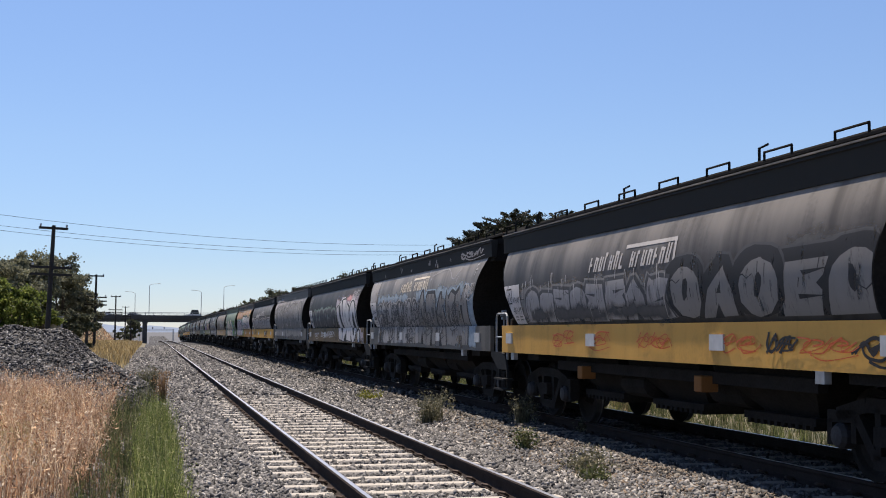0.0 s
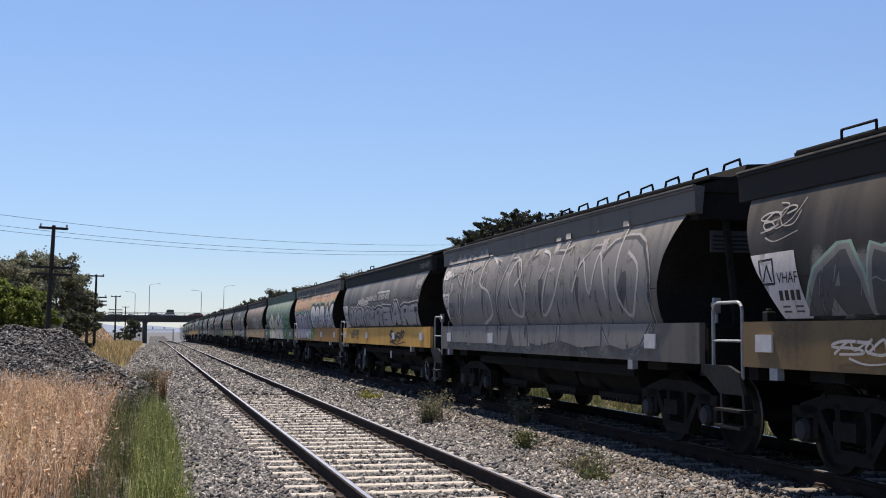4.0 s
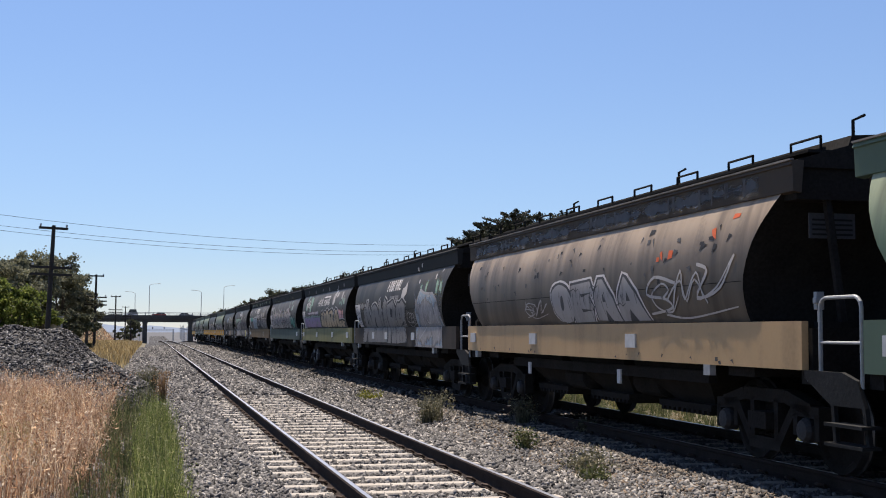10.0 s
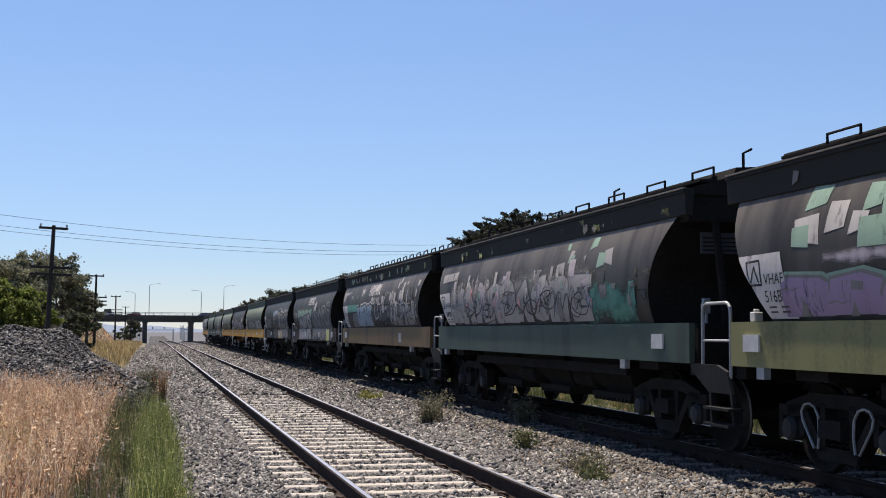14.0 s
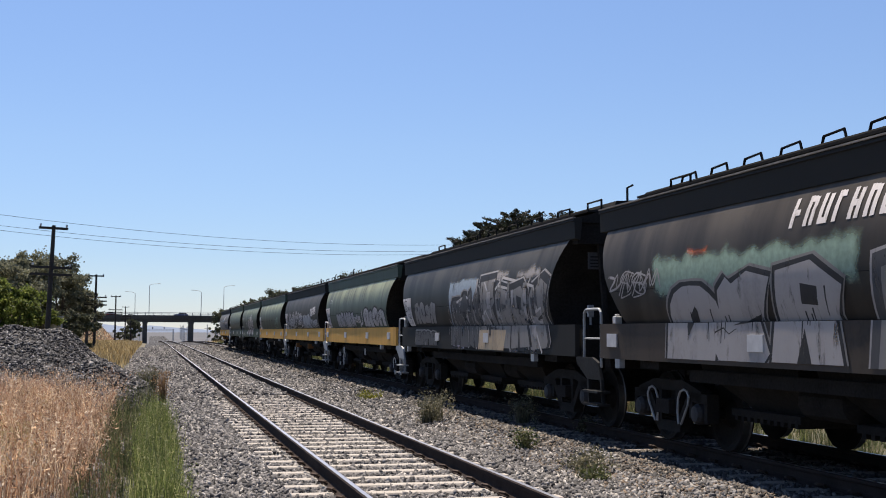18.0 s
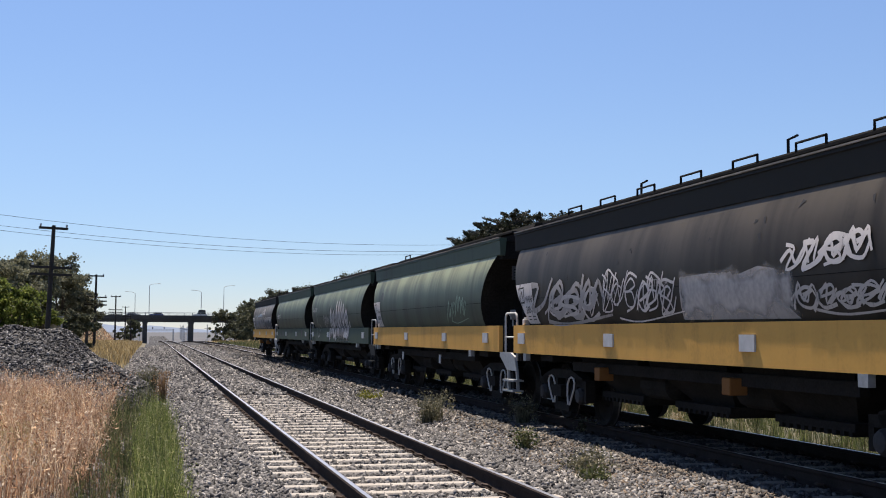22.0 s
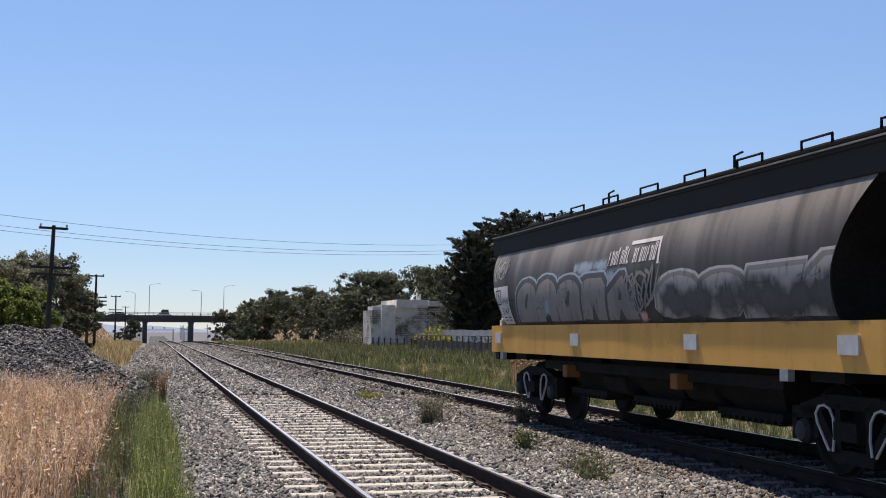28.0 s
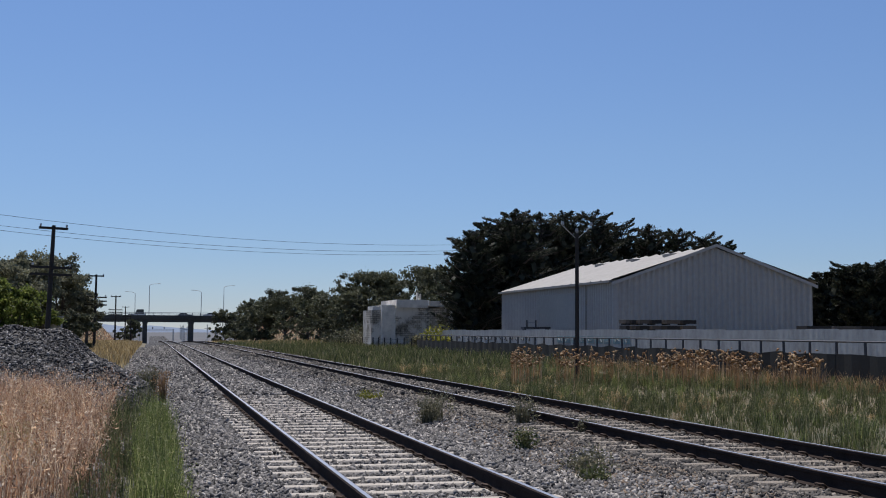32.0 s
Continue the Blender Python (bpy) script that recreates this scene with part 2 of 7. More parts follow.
M["leaf_grey"] = leafy("grey_weed_leaf", [(0, (0.072, 0.072, 0.0429)), (0.6, (0.168, 0.16, 0.101)), (1, (0.336, 0.304, 0.218))], 0.4)
M["bark"] = mottled("rough_bark", (0.1, 0.08, 0.065), 0.95, scale=2, fine=20, spread=0.4, bump=0.8)
M["dry"] = leafy("dry_grass_blade", [(0, (0.2, 0.095, 0.055)), (0.4, (0.46, 0.275, 0.17)), (0.75, (0.7, 0.5, 0.34)), (1, (0.85, 0.74, 0.58))], 0.5, 2.2)
M["straw"] = leafy("straw_grass_blade", [(0, (0.24, 0.164, 0.072)), (0.5, (0.4, 0.296, 0.144)), (1, (0.544, 0.429, 0.245))], 0.45)
M["green"] = leafy("green_grass_blade", [(0, (0.075, 0.1, 0.03)), (0.6, (0.17, 0.21, 0.065)), (1, (0.42, 0.41, 0.2))], 0.5)
M["verge"] = leafy("verge_grass_blade", [(0, (0.042, 0.056, 0.022)), (0.4, (0.085, 0.106, 0.04)), (0.75, (0.15, 0.158, 0.07)), (1, (0.32, 0.28, 0.17))], 0.4)
M["thistle"] = leafy("dry_thistle", [(0, (0.187, 0.0996, 0.048)), (0.5, (0.357, 0.216, 0.104)), (1, (0.527, 0.398, 0.256))], 0.3)
M["shed_wall"] = mottled("grey_sheet_wall", (0.34, 0.325, 0.315), 0.5, 0.0, scale=0.3, fine=3, spread=0.12, bump=0.1)
M["shed_roof"] = mottled("pale_sheet_roof", (0.2, 0.186, 0.174), 0.5, 0.0, scale=0.3, fine=3, spread=0.15, bump=0.1)
M["fence_white"] = mottled("pale_fence_sheet", (0.31, 0.31, 0.305), 0.6, scale=0.4, fine=3, spread=0.3)
M["teal_wash"] = mottled("faded_teal_wash", (0.17, 0.25, 0.26), 0.7, scale=0.8, fine=6, spread=0.35)
M["cloth"] = mottled("dark_shade_cloth", (0.012, 0.013, 0.013), 0.95, scale=0.5, fine=10, spread=0.4)
M["post"] = mottled("dark_fence_post", (0.06, 0.062, 0.07), 0.7, 0.2)
M["ruin_pale"] = mottled("pale_rendered_concrete", (0.66, 0.62, 0.56), 0.9, scale=0.4, fine=2, spread=0.3)
# distance haze is mixed into this grey; the air itself stays clear
M["far_ground"] = mottled("far_hazy_ground", (0.1, 0.1, 0.105), 1.0, scale=0.02, fine=0.3, spread=0.3, bump=0)
# distance haze as a bluish glow of the material, near the horizon sky's tone
M["haze"] = mottled("glowing_hazy_land", (0.02, 0.02, 0.02), 1.0, scale=0.01, fine=0.1, spread=0.1, bump=0)
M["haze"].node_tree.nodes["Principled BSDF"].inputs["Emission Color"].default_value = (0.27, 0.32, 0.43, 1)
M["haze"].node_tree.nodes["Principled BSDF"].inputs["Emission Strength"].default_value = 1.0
M["glass"] = mottled("dark_car_glass", (0.03, 0.035, 0.04), 0.15, 0.0, bump=0)
for key, c in (("car_white", (0.7, 0.7, 0.7)), ("car_grey", (0.15, 0.16, 0.17)), ("car_red", (0.3, 0.04, 0.03)), ("car_blue", (0.05, 0.08, 0.2))):
    M[key] = mottled("car_paint_" + key[4:], c, 0.35, 0.2, spread=0.06, bump=0)

# ---- ground and track ----
def heap_height(x, y):
    """Long spoil heap of ballast beside the line."""
    h = 1.85 * math.exp(-(((x + 3.7) / (2.1 if x > -3.7 else 4.6)) ** 2) - ((y - 47) / 7.0) ** 2)
    h += 0.95 * math.exp(-(((x + 1.35) / 1.25) ** 2) - ((y - 35) / 5.0) ** 2)
    h += 0.7 * math.exp(-(((x + 5.8) / 2.6) ** 2) - ((y - 39.5) / 5.0) ** 2)
    return h * (1 + 0.12 * math.sin(x * 2.3 + y * 0.9) * math.sin(y * 1.1 - x))


def ground_z(x, y):
    z = -0.5 + grade(y) + 0.06 * math.sin(x * 0.7 + y * 0.23) * (1 if abs(x - 5) > 6 else 0)
    if x < -0.5:
        z += 0.16 * min(1, (-0.5 - x) / 3)
    if x > 14:
        z += 0.25 * min(1, (x - 14) / 10)
    if 355 < y < 425 and (x < -9 or x > 27):
        z += 8.9 * min(1, max(0, (-9 - x if x < 0 else x - 27)) / 9) * min(1, (y - 355) / 16, (425 - y) / 16)
    return z


def lines(*spans):
    out = []
    for a, b, n in spans:
        out += [a + (b - a) * i / n for i in range(n)]
    return out + [spans[-1][1]]


xs = lines((-1500, -200, 6), (-200, -30, 12), (-30, 30, 60), (30, 200, 20), (200, 1500, 6))
ys = lines((-120, 0, 8), (0, 80, 60), (80, 460, 76), (460, 900, 22), (900, 4200, 12))
verts = [(x, y, ground_z(x, y)) for y in ys for x in xs]
nx = len(xs)
faces = [(j * nx + i, j * nx + i + 1, (j + 1) * nx + i + 1, (j + 1) * nx + i) for j in range(len(ys) - 1) for i in range(nx - 1)]
ground = np_mesh("ground", verts, faces, M["soil"])
ground.data.materials.append(M["far_ground"])
for f in ground.data.polygons:
    f.material_index = 1 if f.center[1] > 440 else 0
tagged(ground, "dry summer ground with straw-coloured soil", "ground", kind="structure")

BED = [(-3.4, -0.62), (-1.4, -0.52), (-0.1, -0.46), (0.75, -0.27), (1.1, -0.215), (4.2, -0.215), (4.75, -0.29), (5.5, -0.3), (6.1, -0.215), (9.15, -0.215), (9.6, -0.27), (10.5, -0.62)]
bed_y = lines((-30, 0, 10), (0, 120, 80), (120, 460, 70), (460, 900, 30))
verts = [(x, y, z + grade(y)) for y in bed_y for x, z in BED]
nb = len(BED)
faces = [(j * nb + i, j * nb + i + 1, (j + 1) * nb + i + 1, (j + 1) * nb + i) for j in range(len(bed_y) - 1) for i in range(nb - 1)]
bed = np_mesh("track_bed", verts, faces, M["ballast"])
tagged(bed, "grey crushed-stone ballast bed under two tracks", "ballast", kind="structure")


def bed_z(x):
    for (x0, z0), (x1, z1) in zip(BED, BED[1:]):
        if x0 <= x <= x1:
            return z0 + (z1 - z0) * (x - x0) / (x1 - x0)
    return -0.62


RAIL = [(x * 1.12, z * 1.07) for x, z in [(-0.07, -0.172), (0.07, -0.172), (0.07, -0.155), (0.02, -0.135), (0.011, -0.12), (0.011, -0.05), (0.034, -0.038), (0.036, -0.01),
        (0.02, -0.001), (-0.02, -0.001), (-0.036, -0.01), (-0.034, -0.038), (-0.011, -0.05), (-0.011, -0.12), (-0.02, -0.135), (-0.07, -0.155)]]


def make_track(centre, name, label):
    track = tagged(new(name), label, "railway track", kind="structure")
    for side in (-1, 1):
        x = centre + side * RAIL_HALF
        bm = bmesh.new()
        rows = [[bm.verts.new((x + px, y, pz + grade(y))) for px, pz in RAIL] for y in [-30, 0, 60, 130] + list(range(150, 900, 25))]
        for A, B in zip(rows, rows[1:]):
            for i in range(len(RAIL)):
                f = bm.faces.new((A[i], A[(i + 1) % 16], B[(i + 1) % 16], B[i]))
                f.material_index = 1 if i == 8 else 0
        part("rail", bm, [M["rail"], M["railhead"]], track, "rusty steel rail with a polished head")
    return track


track_a = make_track(TRACK_A, "track_1", "empty track on pale concrete sleepers")
track_b = make_track(TRACK_B, "track_2", "track on concrete sleepers that carries the train")

# ---- the train ----
BODY_PROFILE = [(1.57, 1.405, 5.54, 5.22), (1.66, 1.44, 5.6, 5.22), (1.78, 1.472, 5.69, 5.23), (1.92, 1.495, 5.8, 5.24), (2.06, 1.505, 5.94, 5.27), (2.2, 1.504, 6.05, 5.33),
                (2.3, 1.498, 6.11, 5.38), (2.4, 1.486, 6.17, 5.43), (2.53, 1.463, 6.24, 5.52), (2.63, 1.438, 6.28, 5.6), (2.76, 1.394, 6.33, 5.7), (2.9, 1.332, 6.38, 5.8)]   # z, half width, far end, near end


def side_x(z):
    if z < BODY_PROFILE[0][0]:
        return 1.468
    for (z0, x0, _, _), (z1, x1, _, _) in zip(BODY_PROFILE, BODY_PROFILE[1:]):
        if z <= z1:
            return x0 + (x1 - x0) * (z - z0) / (z1 - z0)
    return 1.405


def side_normal(z):
    """The way the curved side sheet faces at a height."""
    if z < 1.57 or z > 2.88:
        return (-1.0, 0.0, 0.0)
    d = (side_x(min(2.88, z + 0.1)) - side_x(max(1.571, z - 0.1))) / (min(2.88, z + 0.1) - max(1.571, z - 0.1))
    n = Vector((-1, 0, -d)).normalized()
    return tuple(n)


def paint(name, c, dirt=(0.03, 0.028, 0.026), amount=0.5, rough=0.52, shine=0.33, low_shade=None):
    """Old wagon paint: grime in clouds, rain streaks down the side, fine scratches. The optional last colour is the
    darker one below the upper sheet, whose chalkiness and sunlight are both painted in.
    """
    m, n, l, b = node_mat(name, rough)
    b.inputs["Specular IOR Level"].default_value = shine
    tc = n.new("ShaderNodeTexCoord")
    mp = n.new("ShaderNodeMapping")
    mp.inputs["Scale"].default_value = (1, 2.1, 0.16)
    l.new(tc.outputs["Object"], mp.inputs["Vector"])
    streak, cloud, fine = (n.new("ShaderNodeTexNoise") for _ in range(3))
    streak.inputs["Scale"].default_value, cloud.inputs["Scale"].default_value, fine.inputs["Scale"].default_value = 1.6, 0.7, 22
    streak.inputs["Detail"].default_value = cloud.inputs["Detail"].default_value = fine.inputs["Detail"].default_value = 6
    l.new(mp.outputs[0], streak.inputs["Vector"])
    for t in (cloud, fine):
        l.new(tc.outputs["Object"], t.inputs["Vector"])
    s1 = n.new("ShaderNodeMath")
    s1.operation = 'ADD'
    l.new(streak.outputs[0], s1.inputs[0])
    l.new(cloud.outputs[0], s1.inputs[1])
    s2 = n.new("ShaderNodeMath")
    s2.operation = 'MULTIPLY_ADD'
    l.new(fine.outputs[0], s2.inputs[0])
    s2.inputs[1].default_value = 0.35
    l.new(s1.outputs[0], s2.inputs[2])
    r = ramp(n, l, s2.outputs[0], [(0.0, tone(c, 1.12)), (0.5, c), (0.8, tuple(a * (1 - amount) + d * amount for a, d in zip(c, dirt))), (1.0, tuple(a * (1 - amount) ** 2 + d * (1 - (1 - amount) ** 2) for a, d in zip(c, dirt)))])
    mr = n.new("ShaderNodeMapRange")
    mr.inputs["From Min"].default_value, mr.inputs["From Max"].default_value = 0.75, 1.65
    l.new(s2.outputs[0], mr.inputs["Value"])
    l.new(mr.outputs[0], r.inputs[0])
    shade = r.outputs[0]
    if low_shade:
        deep = ramp(n, l, mr.outputs[0], [(0.0, tone(low_shade, 1.2)), (0.5, low_shade), (1.0, tone(low_shade, 0.6))])
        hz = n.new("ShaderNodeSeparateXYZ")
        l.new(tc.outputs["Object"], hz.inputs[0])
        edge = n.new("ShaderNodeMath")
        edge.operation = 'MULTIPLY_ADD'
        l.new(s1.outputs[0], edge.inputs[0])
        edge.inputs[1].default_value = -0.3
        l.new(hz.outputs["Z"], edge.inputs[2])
        # height mask: chalking and the sunlit band share this painted fade
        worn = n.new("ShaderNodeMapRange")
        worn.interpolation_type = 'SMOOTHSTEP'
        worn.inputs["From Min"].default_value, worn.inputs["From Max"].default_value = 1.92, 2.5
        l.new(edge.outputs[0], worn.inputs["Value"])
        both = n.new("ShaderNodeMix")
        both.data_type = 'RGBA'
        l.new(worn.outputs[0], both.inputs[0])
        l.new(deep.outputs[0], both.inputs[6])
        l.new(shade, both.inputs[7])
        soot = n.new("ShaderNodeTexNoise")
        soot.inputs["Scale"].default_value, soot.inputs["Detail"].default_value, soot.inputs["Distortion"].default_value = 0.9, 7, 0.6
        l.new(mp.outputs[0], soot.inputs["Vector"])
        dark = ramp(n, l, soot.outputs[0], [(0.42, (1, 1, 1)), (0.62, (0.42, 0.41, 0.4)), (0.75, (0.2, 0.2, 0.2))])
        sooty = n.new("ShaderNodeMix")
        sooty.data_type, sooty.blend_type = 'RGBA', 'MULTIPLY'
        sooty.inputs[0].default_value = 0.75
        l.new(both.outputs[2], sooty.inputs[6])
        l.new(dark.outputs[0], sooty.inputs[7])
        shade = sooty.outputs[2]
    l.new(shade, b.inputs["Base Color"])
    bp = n.new("ShaderNodeBump")
    bp.inputs["Strength"].default_value, bp.inputs["Distance"].default_value = 0.25, 0.01
    l.new(cloud.outputs[0], bp.inputs["Height"])
    l.new(bp.outputs[0], b.inputs["Normal"])
    return m


def scuffed(m):
    """Sprayed paint that has worn off in specks and rubbed streaks."""
    n, l = m.node_tree.nodes, m.node_tree.links
    tc, mp, rub = n.new("ShaderNodeTexCoord"), n.new("ShaderNodeMapping"), n.new("ShaderNodeTexNoise")
    mp.inputs["Scale"].default_value = (1, 1.6, 0.55)
    rub.inputs["Scale"].default_value, rub.inputs["Detail"].default_value, rub.inputs["Roughness"].default_value = 3.4, 9, 0.72
    l.new(tc.outputs["Object"], mp.inputs["Vector"])
    l.new(mp.outputs[0], rub.inputs["Vector"])
    mr = n.new("ShaderNodeMapRange")
    mr.inputs["From Min"].default_value, mr.inputs["From Max"].default_value, mr.inputs["To Min"].default_value = 0.33, 0.44, 0.3
    l.new(rub.outputs[0], mr.inputs["Value"])
    l.new(mr.outputs[0], n["Principled BSDF"].inputs["Alpha"])
    return m


def soft_spray(key, c):
    """Overspray: the paint thins out towards the edge of the cloud."""
    m, n, l, b = node_mat("overspray_" + key, 0.7)
    tc, noise, fine = n.new("ShaderNodeTexCoord"), n.new("ShaderNodeTexNoise"), n.new("ShaderNodeTexNoise")
    noise.inputs["Scale"].default_value, noise.inputs["Detail"].default_value = 2.6, 5
    fine.inputs["Scale"].default_value = 14
    for t in (noise, fine):
        l.new(tc.outputs["Object"], t.inputs["Vector"])
    r = ramp(n, l, fine.outputs[0], [(0.3, tone(c, 0.82)), (0.7, tone(c, 1.12))])
    l.new(r.outputs[0], b.inputs["Base Color"])
    ends = []
    for layer in ("across", "upright"):
        u, sp = n.new("ShaderNodeUVMap"), n.new("ShaderNodeSeparateXYZ")
        u.uv_map = layer
        l.new(u.outputs[0], sp.inputs[0])
        ends += [sp.outputs[0], sp.outputs[1]]
    d = ends[0]
    for e in ends[1:]:
        mn = n.new("ShaderNodeMath")
        mn.operation = 'MINIMUM'
        l.new(d, mn.inputs[0])
        l.new(e, mn.inputs[1])
        d = mn.outputs[0]
    cl = n.new("ShaderNodeClamp")
    l.new(d, cl.inputs[0])
    ad = n.new("ShaderNodeMath")
    ad.operation = 'MULTIPLY_ADD'
    l.new(noise.outputs[0], ad.inputs[0])
    ad.inputs[1].default_value = 1.7
    l.new(cl.outputs[0], ad.inputs[2])
    mr = n.new("ShaderNodeMapRange")
    mr.interpolation_type = 'SMOOTHSTEP'
    mr.inputs["From Min"].default_value, mr.inputs["From Max"].default_value, mr.inputs["To Max"].default_value = 1.15, 1.85, 0.92
    l.new(ad.outputs[0], mr.inputs["Value"])
    l.new(mr.outputs[0], b.inputs["Alpha"])
    return m


SHARED = {}


def shared(key, build, material, parent, name, label="", per_object=None):
    """A part whose mesh is built once; per_object gives this one its own paint."""
    if key not in SHARED:
        me = bpy.data.meshes.new(name)
        bm = build()
        bm.to_mesh(me)
        bm.free()
        for mm in (material if isinstance(material, (list, tuple)) else [material]):
            me.materials.append(mm)
        SHARED[key] = me
    ob = new(name, SHARED[key])
    ob.parent = parent
    if per_object:
        ob.material_slots[0].link = 'OBJECT'
        ob.material_slots[0].material = per_object
    if label:
        tagged(ob, label)
    return ob


def bm_body():
    """Curved side sheets, end sheets that slope inwards, lid and floor."""
    bm = bmesh.new()
    for s in (-1, 1):
        rows = [[bm.verts.new((s * hx, y, z)) for y in (-near, far)] for z, hx, far, near in BODY_PROFILE]
        for A, B in zip(rows, rows[1:]):
            bm.faces.new((A[0], A[1], B[1], B[0])).smooth = True
        # end sheets take the black material: their deep shade is in the colour
        rows = [[bm.verts.new((x * hx, far if s > 0 else -near, z)) for x in (-1, 1)] for z, hx, far, near in BODY_PROFILE]
        for A, B in zip(rows, rows[1:]):
            bm.faces.new((A[0], A[1], B[1], B[0])).material_index = 1
    for z, hx, far, near in (BODY_PROFILE[0], BODY_PROFILE[-1]):
        bm.faces.new([bm.verts.new((x * hx, y, z)) for x, y in ((-1, -near), (1, -near), (1, far), (-1, far))]).material_index = 1
    return bm


def bm_cantrail(side):
    pts = [(1.28, 2.86), (1.362, 2.875), (1.37, 3.135), (1.388, 3.145), (1.37, 3.19), (1.25, 3.19)]
    bm = extrude_profile(bmesh.new(), [(side * x, z) for x, z in (pts if side > 0 else pts[::-1])], -6.06, 6.62)
    return bm


def bm_roof():
    pts = [(-1.33, 3.12), (1.33, 3.12), (1.3, 3.2), (0.78, 3.36), (0.74, 3.47), (0.3, 3.5), (-0.3, 3.5), (-0.74, 3.47), (-0.78, 3.36), (-1.3, 3.2)]
    return extrude_profile(bmesh.new(), pts, -6.04, 6.58)


def bm_sill(side):
    x0, x1 = sorted((side * 1.40, side * 1.465))
    bm = boxes((x0, x1, -6.37, 6.36, 1.09, 1.565))
    return bm


def bm_hoop():
    return tube(bmesh.new(), [(0, 0, 0), (0, 0, 0.18), (0, -0.62, 0.18), (0, -0.62, 0.02)], 0.016, 6)


def bm_hopper():
    bm = bmesh.new()
    top = [(-1.3, -1.28, 1.56), (1.3, -1.28, 1.56), (1.3, 1.28, 1.56), (-1.3, 1.28, 1.56)]
    mid = [(-1.2, -1.1, 1.0), (1.2, -1.1, 1.0), (1.2, 1.1, 1.0), (-1.2, 1.1, 1.0)]
    low = [(-0.85, -0.55, 0.56), (0.85, -0.55, 0.56), (0.85, 0.55, 0.56), (-0.85, 0.55, 0.56)]
    rows = [[bm.verts.new(p) for p in q] for q in (low, mid, top)]
    for A, B in zip(rows, rows[1:]):
        for k in range(4):
            bm.faces.new((A[k], A[(k + 1) % 4], B[(k + 1) % 4], B[k]))
    bm.faces.new(rows[0][::-1])
    return bm


def bm_gate():
    """Sliding discharge gate with its toothed rack."""
    bm = bmesh.new()
    pts = [(-0.75, 0.41), (-0.75, 0.33)]
    for k in range(10):
        pts += [(-0.7 + k * 0.15, 0.33), (-0.7 + k * 0.15, 0.28), (-0.63 + k * 0.15, 0.28), (-0.63 + k * 0.15, 0.33)]
    pts += [(0.8, 0.33), (0.8, 0.41)]
    A, B = [[bm.verts.new((x, y, z)) for y, z in pts] for x in (-1.0, 1.0)]
    n = len(pts)
    for k in range(n):
        bm.faces.new((A[k], A[(k + 1) % n], B[(k + 1) % n], B[k]))
    bm.faces.new(A[::-1])
    bm.faces.new(B)
    return bm


def bm_tank():
    bm = bmesh.new()
    tube(bm, [(-0.9, -0.5, 0.75), (-0.9, -0.42, 0.75), (-0.9, 0.42, 0.75), (-0.9, 0.5, 0.75)], 0.2, 12, taper=[0.08, 0.2, 0.2, 0.08])
    return bm


def bm_end_frame(s):
    bm = bmesh.new()
    for x in (-0.95, -0.35, 0.35, 0.95):
        tube(bm, [(x, s * 6.2, 1.5), (x, 6.4 if s > 0 else -5.9, 2.95)], 0.045, 6)
    box(bm, -1.3, 1.3, *((6.1, 6.5) if s > 0 else (-6.0, -5.6)), 2.8, 3.15)
    box(bm, -1.25, 1.25, min(s * 5.6, s * 6.3), max(s * 5.6, s * 6.3), 1.5, 1.56)
    return bm


def bm_coupler(s):
    bm = bmesh.new()
    box(bm, -0.11, 0.11, min(s * 6.3, s * 6.72), max(s * 6.3, s * 6.72), 0.78, 1.0)
    box(bm, -0.17, 0.17, min(s * 6.66, s * 6.85), max(s * 6.66, s * 6.85), 0.74, 1.04)
    tube(bm, [(0.3, s * 6.4, 0.95), (0.3, s * 6.6, 0.6), (0.25, s * 6.8, 0.58)], 0.03, 6)
    return bm


def bm_ladder():
    """A bracket plate below the platform's corner and two hangers that lean outwards."""
    x = -1.46
    bm = bmesh.new()
    for pts in ([(-6.4, 1.09), (-6.4, 1.02), (-6.86, 0.78), (-7.42, 0.78), (-7.3, 1.02), (-7.05, 1.09)], [(-6.86, 0.78), (-6.9, 0.42), (-6.95, 0.42), (-6.91, 0.78)], [(-7.37, 0.78), (-7.43, 0.42), (-7.48, 0.42), (-7.42, 0.78)]):
        A, B = [[bm.verts.new((x + d, yy, z)) for yy, z in pts] for d in (0, 0.04)]
        n = len(pts)
        for k in range(n):
            bm.faces.new((A[k], B[k], B[(k + 1) % n], A[(k + 1) % n]))
        bm.faces.new(A)
        bm.faces.new(B[::-1])
    return bm


def bm_step():
    return boxes((-1.54, -1.36, -7.5, -6.88, 0, 0.03))


def bm_handrail():
    x = -1.42
    bm = tube(bmesh.new(), [(x, -6.4, 1.0), (x, -6.63, 0.98), (x, -6.63, 1.68), (x, -6.645, 1.73), (x, -6.68, 1.765), (x, -6.73, 1.78), (x, -7.22, 1.78), (x, -7.27, 1.765), (x, -7.305, 1.73), (x, -7.32, 1.68), (x, -7.32, 0.95)], 0.019, 8)
    tube(bm, [(x, -6.63, 1.36), (x, -7.32, 1.36)], 0.015, 8)
    return bm


def bm_bracket():
    return boxes((-1.47, -1.4, -0.08, 0.08, 0.97, 1.09))


def bm_bolster():
    return boxes((-1.0, 1.0, -0.28, 0.28, 0.5, 0.78), (-0.3, 0.3, -0.3, 0.3, 0.78, 1.0), (-1.2, 1.2, -0.2, 0.2, 0.42, 0.6))


